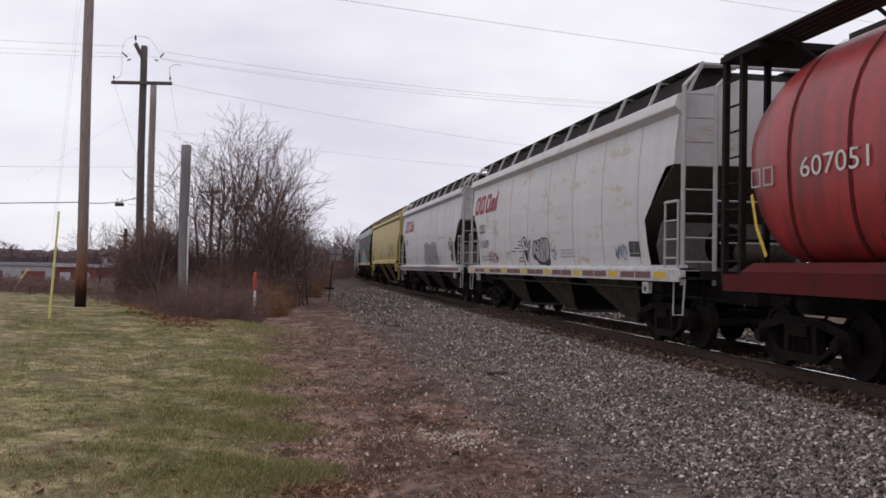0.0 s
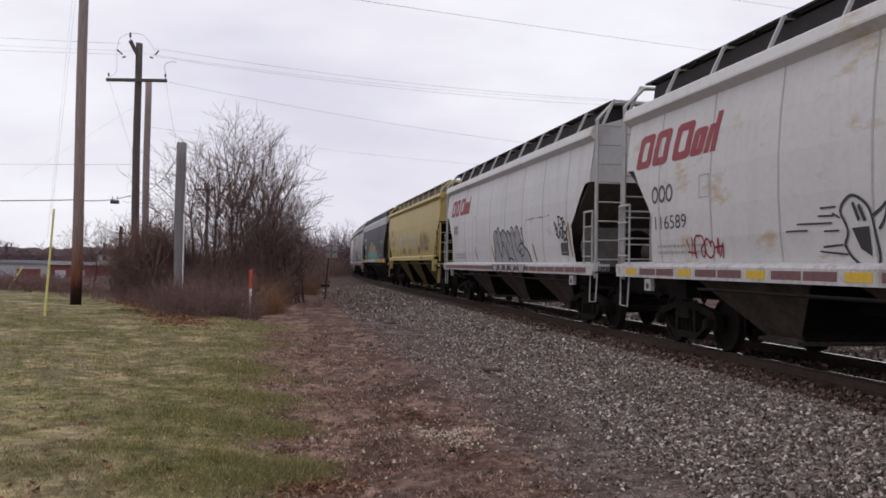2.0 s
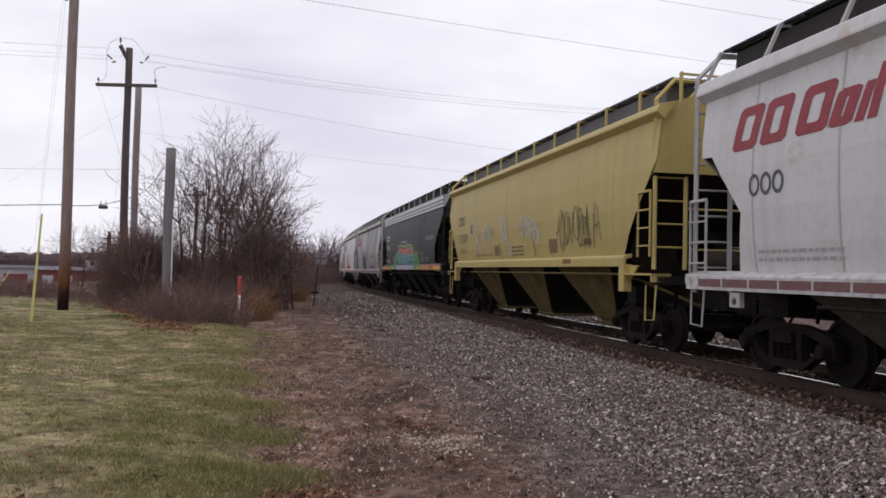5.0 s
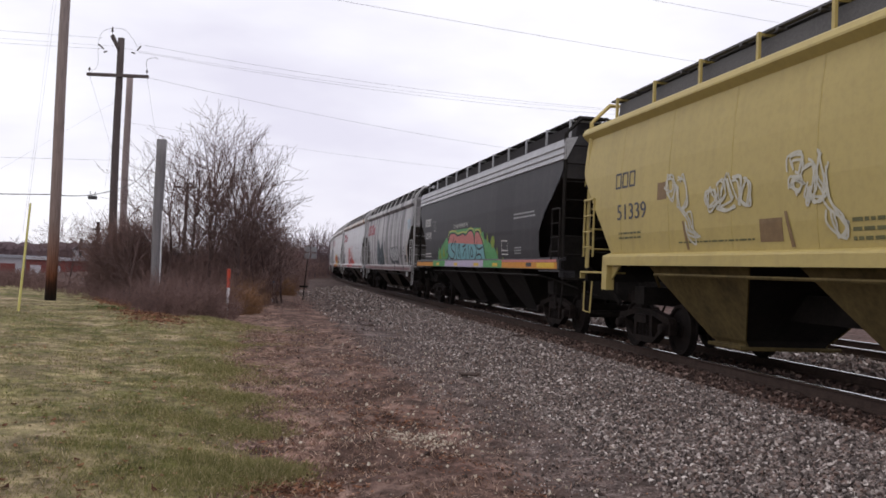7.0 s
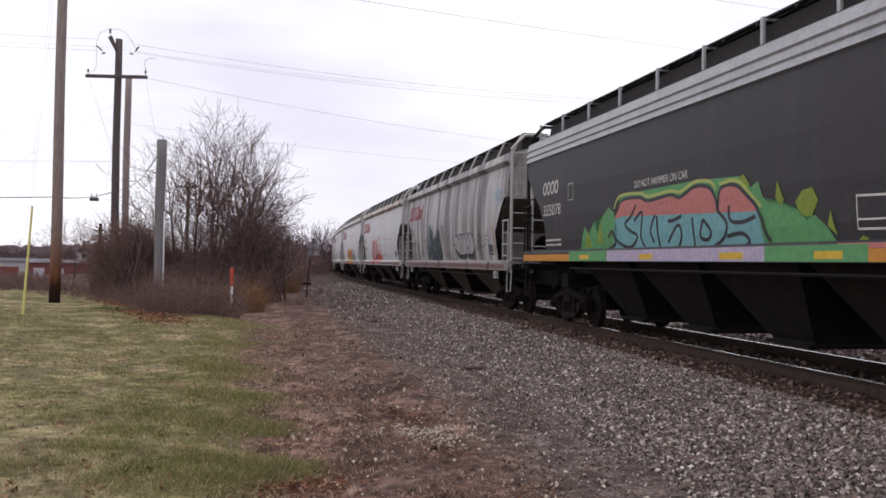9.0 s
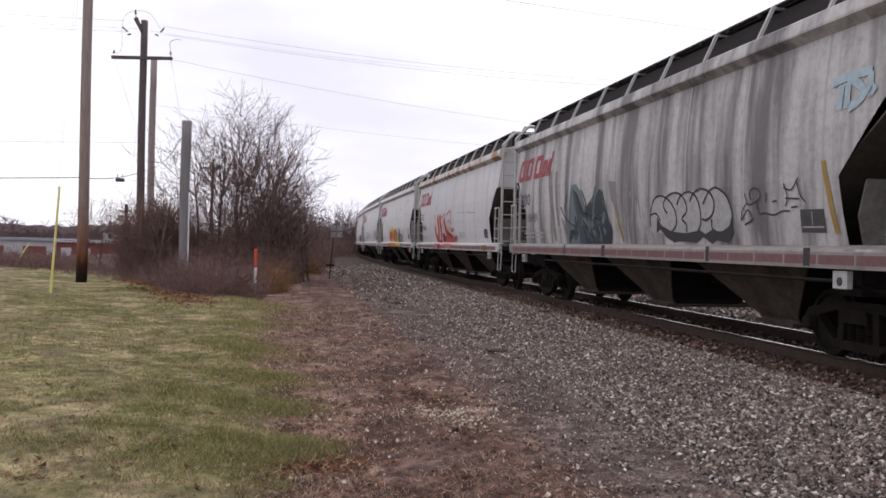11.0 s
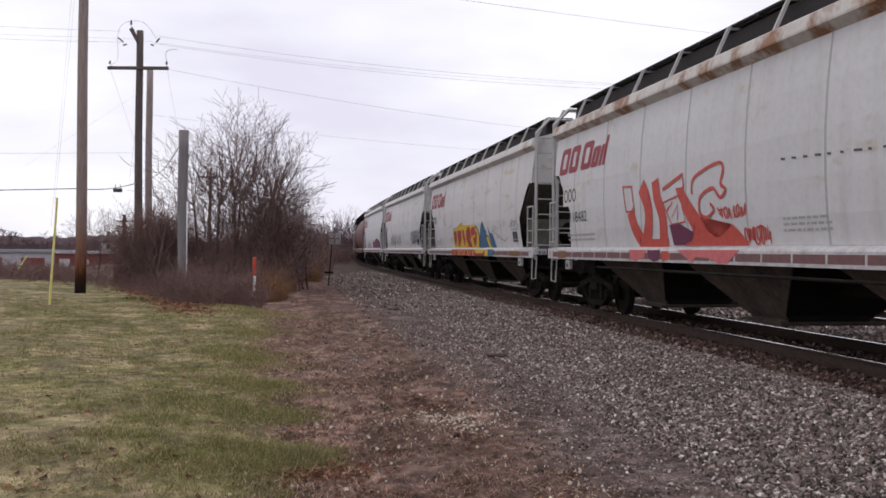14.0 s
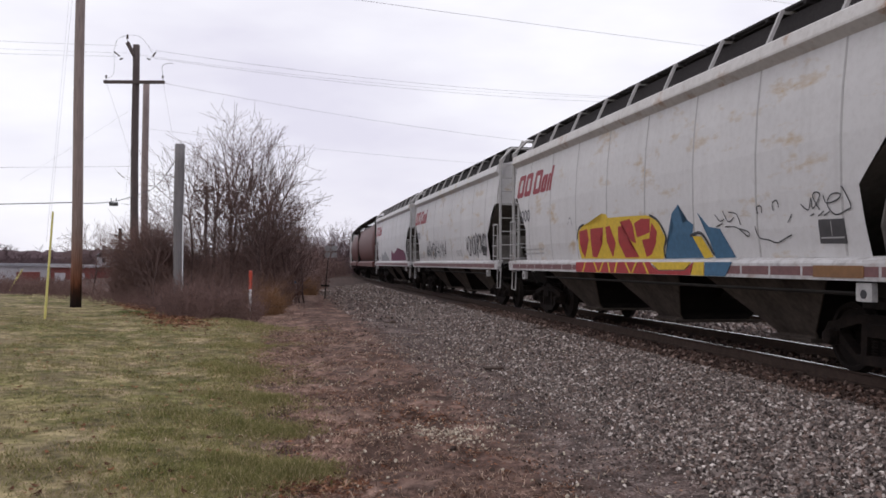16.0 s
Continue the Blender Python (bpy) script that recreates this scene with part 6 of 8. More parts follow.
    strokes(5, W, "ink", 0.035, ([(5.37, 1.99), (5.18, 2.16), (4.95, 2.21), (4.68, 2.09), (4.55, 1.93), (4.51, 1.77), (4.65, 1.61), (4.91, 1.56), (5.12, 1.62), (5.11, 1.76)],))
    strokes(5, W, "ink", 0.022, ([(4.16, 2.09), (4.07, 1.93), (3.88, 1.96), (3.76, 2.01), (3.79, 2.11), (3.93, 2.14), (4.03, 2.08), (3.99, 1.99)],
        [(4.11, 1.95), (4.23, 1.84), (4.25, 1.72), (4.09, 1.86), (3.98, 1.73), (4.18, 1.66)],
        [(3.85, 1.94), (3.79, 1.80), (3.65, 1.80), (3.43, 1.77), (3.26, 1.81), (3.07, 1.81)],
        [(3.61, 2.07), (3.62, 1.94)],
        [(3.47, 1.94), (3.36, 1.95)],
        [(3.19, 2.16), (3.12, 1.98), (3.17, 1.87)],
        [(3.20, 2.11), (3.03, 2.07), (2.88, 2.21)],
        [(2.91, 2.17), (2.84, 2.00), (2.74, 1.91)],
        [(3.16, 1.97), (2.86, 1.95)],
        [(3.04, 1.85), (2.90, 1.86)],))
    strokes(5, W, "spray_sky", 0.1, ([(2.26, 3.24), (1.96, 3.28), (1.57, 3.27)],
        [(2.11, 2.92), (2.08, 3.20)],
        [(1.97, 2.92), (1.94, 3.23), (1.67, 3.04), (1.95, 2.91)],
        [(1.58, 3.26), (1.59, 3.03), (1.50, 3.10)],), label="faded pale blue scribble")
    for u, w in ((11.81, 0.06), (9.41, 0.13), (5.1, 0.08), (2.6, 0.12)):
        bm = bmesh.new()
        box(bm, h - u - w / 2, h - u + w / 2, -1.609, -1.597, 1.14, 1.355)
        part("soot_run", bm, M["overpaint"], sill, "black soot run down the sill")
    scribble = random.Random(21)
    for q in range(22):
        u = 11.35 - 2.0 * q / 21 + scribble.uniform(-0.1, 0.1)
        low = scribble.uniform(1.41, 1.62)
        strokes(5, W, ("spray_teal", "spray_slate", "spray_mist")[q % 3], scribble.uniform(0.05, 0.1), ([(u, low), (u + scribble.uniform(-0.12, 0.2), low + 0.17), (u + scribble.uniform(-0.1, 0.25), low + scribble.uniform(0.28, 0.45))],), 0.0105 + 0.00005 * q, "blurred teal spray scribble")
    rods(5, W, [(8.90, 1.42, 1.92, 0.24), (2.42, 1.52, 2.37, 0.22)])
    # --- red graffiti car
    car, body, sill, L = TRAIN[6]
    h = L / 2
    common_marks(6, W, "118482", rng, 15.6, cp_u=(16.05, 13.0), plate=True)
    rf, rl = bmesh.new(), bmesh.new()

    def at(pts):
        return [(h - u, z) for u, z in pts]
    for pts, w in (([(11.81, 2.02), (11.64, 1.71), (11.32, 1.43)], 0.30), ([(11.3, 2.44), (11.06, 2.15), (11.02, 1.8), (11.2, 1.46)], 0.32), ([(10.72, 2.5), (10.63, 2.19), (10.45, 1.85), (10.50, 1.46)], 0.28), ([(11.5, 1.46), (11.0, 1.44), (10.3, 1.45)], 0.14)):
        ribbon(rf, smooth_line(at(pts)), w)
    fill(rf, at([(9.93, 2.31), (9.68, 2.31), (9.43, 2.07), (9.12, 1.83), (8.93, 1.62), (8.68, 1.51), (8.44, 1.55), (8.41, 1.66), (8.18, 1.69), (7.96, 1.56), (7.78, 1.39), (9.75, 1.39), (9.45, 1.55), (9.40, 1.64), (9.66, 1.92)]))
    for pts, w, closed in (([(12.15, 2.49), (11.73, 2.46), (11.62, 2.01), (12.0, 2.02)], 0.045, True), ([(10.41, 2.32), (9.67, 2.51), (9.64, 2.28)], 0.06, False), ([(10.41, 2.1), (9.78, 2.19), (9.62, 1.77), (10.11, 1.73)], 0.035, True),
                           ([(10.3, 1.95), (10.05, 2.1), (10.1, 1.85), (9.85, 2.05), (9.9, 1.8)], 0.03, False)):
        ribbon(rl, at(pts), w, closed)
    ribbon(rl, smooth_line(at([(9.35, 2.18), (9.32, 2.4), (8.9, 2.53), (8.48, 2.58), (8.38, 2.48), (8.45, 2.28), (8.31, 2.18), (8.48, 2.08), (8.69, 2.23), (9.08, 2.12), (9.12, 1.89), (8.9, 1.81), (8.68, 1.91), (8.79, 2.01)])), 0.05)
    tag_strokes(rng, h - 8.55, h - 7.75, 1.75, 1.98, 5, 0.03, rl)
    tag_strokes(rng, h - 7.84, h - 7.21, 1.41, 1.66, 5, 0.03, rl)
    decal("graffiti_fill", rf, W, M["spray_red"], body, 0.009, "broad red spray letter strokes", True)
    decal("graffiti_outline", rl, W, M["spray_red"], body, 0.012)
    bm = bmesh.new()
    fill(bm, at([(10.2, 1.73), (9.83, 1.74), (9.37, 1.60), (9.45, 1.47), (9.75, 1.40), (10.11, 1.40)]))
    decal("graffiti", bm, W, M["spray_purple"], body, 0.014, "dark purple spray blot", True)
    for nm, pts, d in (("spray_coral", [(11.71, 1.325), (10.99, 1.325), (11.06, 1.16), (11.2, 1.19), (11.41, 1.127), (11.68, 1.16)], 0.008),
                       ("spray_coral", [(9.75, 1.325), (7.84, 1.325), (8.14, 1.14), (8.4, 1.127), (8.68, 1.20), (9.11, 1.22), (9.23, 1.13), (9.42, 1.20)], 0.008),
                       ("spray_purple", [(10.92, 1.32), (10.41, 1.325), (10.47, 1.15), (10.66, 1.127), (10.86, 1.18)], 0.010), ("spray_red", [(10.35, 1.30), (10.1, 1.31), (10.0, 1.2), (10.3, 1.13)], 0.009)):
        bm = bmesh.new()
        prism(bm, at(pts), d, "y", -1.6 - d)
        part("sill_paint", bm, M[nm], sill, "spray paint run over the sill")
    bm = bmesh.new()
    for k in range(13):
        ribbon(bm, [(h - 6.9 + 0.24 * k, 2.47 - 0.008 * k), (h - 6.9 + 0.24 * k + rng.uniform(0.05, 0.15), 2.46 - 0.008 * k)], 0.028)
    decal("graffiti", bm, W, M["letter_grey"], body, 0.008)
    for a in (15.9, 2.75):
        bm = bmesh.new()
        box(bm, h - a, h - a + 0.55, -1.608, -1.6, 1.14, 1.3)
        part("rust_patch", bm, M["rust_patch"], sill)
    # --- yellow and red graffiti car
    car, body, sill, L = TRAIN[7]
    h = L / 2
    common_marks(7, W, "", rng, 15.6, cp_u=(16.1, 13.0))
    spray_patch(7, W, "spray_yellow", [(11.18, 1.40), (11.27, 1.62), (11.22, 1.97), (10.99, 2.06), (9.90, 2.11), (9.82, 2.27), (9.58, 2.24), (9.50, 2.17), (8.82, 2.16), (7.81, 2.13), (7.53, 2.11), (7.23, 1.97), (7.01, 1.73), (7.15, 1.38)], 0.008, "yellow spray background")
    spray_patch(7, W, "spray_blue", [(7.11, 1.38), (6.84, 1.73), (6.69, 1.86), (6.72, 2.10), (6.48, 2.23), (6.38, 2.07), (6.36, 1.93), (6.17, 1.96), (5.99, 1.89), (6.04, 1.77), (5.81, 1.66), (5.74, 1.39)], 0.007, "blue spray background")
    spray_patch(7, W, "spray_blue", [(5.85, 2.07), (5.51, 1.84), (5.18, 1.80), (5.02, 1.60), (4.82, 1.39), (5.40, 1.38), (5.53, 1.65), (5.63, 1.84)], 0.007, "blue spray background")
    spray_patch(7, W, "spray_yellow", [(6.05, 1.72), (5.76, 1.71), (5.46, 1.40), (5.74, 1.38)], 0.01)
    spray_patch(7, W, "spray_crimson", [(11.15, 1.97), (10.66, 2.00), (10.60, 1.78), (10.93, 1.42), (11.09, 1.54), (11.16, 1.73)], 0.011, "crimson sprayed letter")
    spray_patch(7, W, "spray_crimson", [(10.49, 2.00), (9.77, 2.00), (9.79, 1.86), (10.05, 1.79), (9.85, 1.70), (10.23, 1.42), (10.49, 1.43)], 0.011, "crimson sprayed letter")
    spray_patch(7, W, "spray_crimson", [(9.64, 2.00), (9.41, 2.02), (9.16, 1.69), (9.39, 1.41), (9.61, 1.72)], 0.011, "crimson sprayed letter")
    spray_patch(7, W, "spray_crimson", [(9.01, 1.98), (8.76, 2.00), (8.52, 1.65), (8.14, 1.41), (8.78, 1.41), (9.02, 1.68)], 0.011, "crimson sprayed letter")
    spray_patch(7, W, "spray_crimson", [(8.89, 2.07), (8.43, 2.10), (8.30, 1.97), (8.21, 1.65), (8.38, 1.69), (8.76, 1.86)], 0.011, "crimson sprayed letter")
    spray_patch(7, W, "spray_crimson", [(8.24, 2.01), (7.93, 2.08), (7.56, 2.06), (7.59, 1.83), (7.88, 1.79), (8.15, 1.76)], 0.011, "crimson sprayed letter")
    spray_patch(7, W, "spray_crimson", [(7.50, 1.99), (7.30, 1.83), (7.38, 1.65), (7.60, 1.46), (7.83, 1.41), (7.95, 1.71), (7.63, 1.73)], 0.011, "crimson sprayed letter")
    strokes(7, W, "ink", 0.045, ([(11.32, 1.79), (11.17, 2.03), (10.85, 2.10)],
        [(7.57, 2.12), (7.23, 2.00), (6.97, 1.73), (7.10, 1.55), (7.07, 1.38)],
        [(6.11, 1.72), (5.97, 1.75), (5.72, 1.74), (5.42, 1.42)],))
    strokes(7, W, "ink", 0.016, ([(5.30, 2.01), (5.17, 1.91), (5.04, 1.93)],
        [(5.07, 2.04), (4.93, 1.89), (4.77, 1.94)],
        [(4.91, 2.02), (4.69, 1.98), (4.60, 1.83)],
        [(5.02, 1.82), (4.71, 1.80), (4.44, 1.67), (4.41, 1.73), (4.64, 1.78)],
        [(5.29, 1.83), (5.09, 1.87)],
        [(4.14, 1.95), (4.17, 2.04), (4.06, 2.05), (4.05, 1.96)],
        [(3.78, 1.98), (3.79, 2.07), (3.69, 2.10), (3.65, 2.01)],
        [(4.23, 1.80), (4.16, 1.65), (3.94, 1.61), (3.74, 1.57), (3.55, 1.62), (3.40, 1.66)],
        [(3.47, 1.81), (3.37, 1.91)],
        [(11.85, 2.12), (11.69, 2.29), (11.56, 2.10)],))
    strokes(7, W, "ink", 0.016, ([(3.18, 2.02), (3.03, 1.94), (2.97, 2.08), (2.94, 1.95), (2.79, 2.10), (2.87, 2.14), (2.93, 2.09), (2.81, 1.93)],
        [(3.00, 1.87), (2.92, 1.89)],
        [(2.73, 2.10), (2.67, 2.00), (2.46, 2.03), (2.42, 2.09), (2.58, 2.09), (2.66, 1.98), (2.52, 1.86), (2.32, 1.90), (2.24, 1.94), (2.35, 2.13), (2.40, 2.17)],
        [(2.84, 1.86), (2.73, 1.91)],
        [(2.73, 1.86), (2.62, 1.90)],))
    for nm, poly in (("spray_crimson", [(11.18, 1.325), (7.42, 1.325), (7.3, 1.127), (11.18, 1.127)]), ("spray_crimson", [(7.38, 1.26), (7.1, 1.18), (6.15, 1.19), (5.86, 1.325), (5.97, 1.127), (7.28, 1.127)]), ("spray_yellow", [(7.40, 1.325), (5.92, 1.325), (6.15, 1.21), (7.1, 1.20)]),
                     ("spray_yellow", [(5.84, 1.325), (5.53, 1.325), (5.53, 1.127), (5.94, 1.127)]), ("spray_blue", [(5.5, 1.325), (4.72, 1.325), (4.9, 1.127), (5.5, 1.127)]), ("rust_patch", [(2.85, 1.285), (1.95, 1.285), (1.95, 1.15), (2.85, 1.15)])):
        bm = bmesh.new()
        prism(bm, [(h - u, z) for u, z in poly], 0.007, "y", -1.611)
        part("sill_paint", bm, M[nm], sill)
    for u, du in ((10.6, -0.15), (10.1, 0.2), (9.6, -0.2), (9.35, 0.1), (8.9, -0.1), (8.5, 0.22), (8.0, -0.2), (7.7, 0.2)):
        bm = bmesh.new()
        prism(bm, [(h - u - 0.03, 1.325), (h - u + 0.04, 1.325), (h - u + du + 0.04, 1.127), (h - u + du - 0.03, 1.127)], 0.004, "y", -1.615)
        part("sill_paint", bm, M["spray_yellow"], sill, "yellow spray line over the sill")
    # --- following cars
    car, body, sill, L = TRAIN[8]
    h = L / 2
    common_marks(8, W, "", rng, 15.6, cp_u=(16.3, 13.2))
    bm = bmesh.new()
    tag_strokes(rng, h - 13.1, h - 8.7, 1.45, 2.2, 9, 0.05, bm)
    tag_strokes(rng, h - 5.2, h - 2.2, 1.5, 2.25, 8, 0.05, bm)
    decal("graffiti", bm, W, M["ink"], body, 0.010)
    car, body, sill, L = TRAIN[9]
    h = L / 2
    common_marks(9, W, "", rng, 15.6, cp_u=(16.3, 13.2))
    bm = bmesh.new()
    fill(bm, [(h - 13.5, 1.42), (h - 13, 1.9), (h - 12, 1.7), (h - 11.2, 2.0), (h - 10, 1.7), (h - 9.2, 1.42)])
    decal("graffiti", bm, W, M["spray_silver"], body, 0.010, "", True)
    bm = bmesh.new()
    fill(bm, [(h - 8.5, 1.42), (h - 8, 2.0), (h - 7, 1.8), (h - 5.2, 2.1), (h - 4, 1.8), (h - 2.8, 1.9), (h - 2.3, 1.42)])
    decal("graffiti", bm, W, M["spray_purple"], body, 0.010, "purple spray letter mass", True)
    # --- red cylindrical car: numbers and a green-edged mark on the curved shell
    car, shell, _, L = TRAIN[0]
    h = L / 2

    def shell_y(z):
        s = abs((z - 2.78) / (1.60 if z > 2.78 else 1.40)) ** (1 / 0.9)
        return 1.6 * max(1 - s * s, 0.0) ** (0.425 if z > 2.78 else 0.12)

    def on_shell(bm, material, lift=0.02):
        bmesh.ops.triangulate(bm, faces=bm.faces)
        for v in bm.verts:
            v.co.y = -shell_y(v.co.z) - lift
        part("lettering", bm, material, shell)
    bm = text_bm("607051", 0.24, 1.28)
    for v in bm.verts:
        v.co.x += h - 14.62
        v.co.z += 2.44
    on_shell(bm, M["letter_white"])
    for k in range(2):
        bm = bmesh.new()
        x = h - 15.75 + k * 0.3
        ribbon(bm, [(x, 2.42), (x + 0.2, 2.42), (x + 0.2, 2.64), (x, 2.64)], 0.04, True)
        on_shell(bm, M["letter_faint"])
    bm = bmesh.new()
    ribbon(bm, [(h - 15.83, 2.33), (h - 15.7, 1.9), (h - 15.45, 1.5)], 0.07)
    for v in bm.verts:
        v.co.y = -1.57
    part("warning_stripe", bm, M["yellow_tape"], shell)
    bm = bmesh.new()
    fill(bm, [(h - 13.36, 1.68), (h - 13.12, 2.16), (h - 12.4, 2.4), (h - 11.4, 2.3), (h - 11.2, 1.56), (h - 12.3, 1.42), (h - 13.1, 1.46)])
    on_shell(bm, M["ink"], 0.014)
    bm = bmesh.new()
    fill(bm, [(h - 13.24, 1.7), (h - 13.06, 2.06), (h - 12.4, 2.3), (h - 11.5, 2.2), (h - 11.3, 1.6), (h - 12.3, 1.45)])
    on_shell(bm, M["spray_olive"], 0.02)


paint_cars()

# ================= poles and wires =================
def tube_rings(bm, rings, n=14):
    vs = [[bm.verts.new((cx + r * math.cos(2 * math.pi * j / n), cy + r * math.sin(2 * math.pi * j / n), z)) for j in range(n)] for cx, cy, z, r in rings]
    for a, b in zip(vs, vs[1:]):
        for j in range(n):
            bm.faces.new((a[j], a[(j + 1) % n], b[(j + 1) % n], b[j]))
    bm.faces.new(vs[0][::-1])
    bm.faces.new(vs[-1])


def pole(name, x, y, top, r0, r1, material, label, category="utility pole", lean=0.0, group=""):
    z0 = gz(x, y) - 0.2
    ob = empty(name, label, category, group, pose(x, y, z0))
    H = top - z0
    bm = bmesh.new()
    tube_rings(bm, [(lean * k / 10 + 0.015 * math.sin(k * 0.8), 0, H * k / 10, r0 + (r1 - r0) * k / 10) for k in range(11)])
    part("shaft", bm, material, ob, smooth=True)
    return ob, H


near_pole, _ = pole("utility_pole", -12.1, 29.3, 13.5, 0.18, 0.145, M["pole_treated"], "weathered wooden utility pole with dark creosoted foot", lean=0.05)
bm = bmesh.new()
box(bm, -0.26, -0.17, -0.12, 0.02, 10.55, 10.75)
part("bracket", bm, M["steel"], near_pole)

arm_pole, H = pole("utility_pole", -13.9, 40.0, 11.6, 0.19, 0.15, M["pole_dark"], "tall dark wooden utility pole with crossarm")
zb = gz(-13.9, 40.0) - 0.2
bm = bmesh.new()
box(bm, -1.4, 1.36, -0.2, -0.08, 9.86 - zb - 0.06, 9.86 - zb + 0.08)
part("crossarm", bm, M["pole_dark"], arm_pole)
bm = bmesh.new()
prism(bm, [(-0.42, 11.62 - zb), (-0.28, 11.72 - zb), (0.0, 11.15 - zb), (-0.08, 11.0 - zb)], 0.14, "y", -0.2)
part("top_bracket", bm, M["pole_dark"], arm_pole)


def insulator(parent, x, y, z, s=1.0):
    bm = bmesh.new()
    lathe(bm, [(0.012, z), (0.012, z + 0.12 * s), (0.05, z + 0.12 * s), (0.055, z + 0.15 * s), (0.03, z + 0.17 * s), (0.05, z + 0.19 * s), (0.02, z + 0.25 * s)], 8, "z")
    for v in bm.verts:
        v.co.x += x
        v.co.y += y
    part("insulator", bm, M["pole_dark"], parent)


for x in (-1.3, 1.28):
    insulator(arm_pole, x, -0.14, 9.94 - zb)
insulator(arm_pole, -0.35, -0.14, 11.66 - zb, 1.6)
for a in (-1, 1):
    for p, q in (((a * 0.75 + 0.05, -0.13, 11.05 - zb), (a * 0.95, -0.13, 11.25 - zb)), ((a * 0.55, -0.13, 10.95 - zb), (a * 0.7, -0.13, 10.9 - zb))):
        bm = bmesh.new()
        pipe(bm, [p, q], 0.07)
        part("strain_insulator", bm, M["pole_dark"], arm_pole)
bm = bmesh.new()
arc = [(-1.25, -0.14, 10.0 - zb), (-0.95, -0.14, 10.3 - zb), (-0.95, -0.14, 11.3 - zb), (-0.8, -0.14, 11.8 - zb), (-0.35, -0.14, 12.0 - zb), (0.2, -0.14, 11.95 - zb), (0.55, -0.14, 11.6 - zb), (0.8, -0.14, 11.2 - zb)]
pipe(bm, smooth_line(arc), 0.016, 4)
pipe(bm, smooth_line([(1.3, -0.14, 10.1 - zb), (1.25, -0.14, 10.6 - zb), (1.6, -0.14, 10.75 - zb), (1.75, -0.14, 10.7 - zb)]), 0.025, 4)
part("jumper_wires", bm, M["wire"], arm_pole)

back_pole, _ = pole("utility_pole", -14.17, 42.2, 10.3, 0.175, 0.15, M["pole"], "pale weathered wooden utility pole")
cut_post, Hc = pole("cut_off_pole", -8.9, 30.0, 5.72, 0.175, 0.165, M["post_grey"], "bleached grey sawn-off pole among dead brush", "post")
bm = bmesh.new()
pipe(bm, [(0.16, -0.08, 0.3), (0.16, -0.06, 3.4)], 0.05)
part("conduit", bm, M["white_plastic"], cut_post, "thin white conduit")
far_pole, _ = pole("utility_pole", -32.7, 90.0, 5.1, 0.19, 0.17, M["under"], "distant dark pole with short crossarms")
zf = gz(-32.7, 90.0) - 0.2
bm = bmesh.new()
box(bm, -0.52, 0.52, -0.3, -0.2, 4.3 - zf, 4.45 - zf)
part("crossarm", bm, M["under"], far_pole)
bm = bmesh.new()
box(bm, -0.42, 0.42, -0.3, -0.2, 3.8 - zf, 3.93 - zf)
part("crossarm", bm, M["under"], far_pole)
hid_pole, _ = pole("utility_pole", -10.75, 40.5, 5.2, 0.08, 0.07, M["pole_dark"], "short dark pole with crossarm among bare trees")
zh = gz(-10.75, 40.5) - 0.2
bm = bmesh.new()
box(bm, -0.6, 0.5, -0.1, -0.05, 4.95 - zh, 5.02 - zh)
part("crossarm", bm, M["pole_dark"], hid_pole)


def wire(a, b, sag, w, material, label, n=16):
    bm = bmesh.new()
    pts = []
    for i in range(n + 1):
        k = i / n
        p = Vector(a).lerp(Vector(b), k)
        p.z -= 4 * sag * k * (1 - k)
        pts.append(p)
    pipe(bm, pts, w, 4)
    ob = new("overhead_wire", mesh_of("overhead_wire", bm, material))
    return tagged(ob, label, "wire", "overhead wires")


G, Dk = M["wire"], M["wire_dark"]
lbl = "thin grey overhead power line"
wire((-34.0, 40, 12.6), (-14.7, 39.9, 11.55), 0.15, 0.012, G, lbl)
wire((-13.1, 39.9, 11.35), (25.0, 52.0, 11.75), 0.9, 0.012, G, lbl, 24)
wire((-34.0, 40, 11.7), (-14.6, 39.9, 11.05), 0.1, 0.012, G, lbl)
wire((-13.2, 39.9, 11.0), (25.0, 52.0, 11.5), 0.9, 0.012, G, lbl, 24)
wire((-34.0, 40.3, 12.1), (-14.2, 40.1, 11.25), 0.1, 0.009, G, lbl)
wire((-14.0, 40.1, 11.2), (25.0, 53.0, 11.95), 0.9, 0.009, G, lbl, 24)
wire((-12.56, 40, 9.85), (22.0, 63.0, 9.6), 0.75, 0.012, G, lbl, 24)
wire((-12.0, 16.0, 8.0), (24.0, 39.5, 10.4), 0.25, 0.010, G, lbl, 24)
wire((2.0, 21.0, 8.9), (24.0, 32.5, 10.2), 0.1, 0.009, G, lbl)
wire((4.0, 21.0, 9.1), (26.0, 31.5, 10.5), 0.1, 0.009, G, lbl)
wire((-14.1, 42.2, 8.1), (22.0, 60.0, 8.0), 0.6, 0.009, G, lbl, 24)
wire((-34.0, 40, 5.9), (-14.15, 40, 6.03), 0.05, 0.012, G, lbl)
cl = "black insulated cable slung between poles"
wire((-22.0, 26.5, 3.3), (-12.04, 29.3, 3.66), 0.05, 0.03, Dk, cl)
wire((-12.04, 29.3, 3.64), (-13.93, 40, 4.69), 0.12, 0.03, Dk, cl)
wire((-13.93, 40, 4.69), (-14.12, 42.2, 5.06), 0.02, 0.03, Dk, cl)
wire((-14.12, 42.2, 5.06), (-9.0, 30, 5.24), 0.25, 0.03, Dk, cl)
wire((-12.3, 29.3, 10.9), (-10.05, 22.7, 2.8), 0.0, 0.006, G, "thin steel guy wire of a pole")
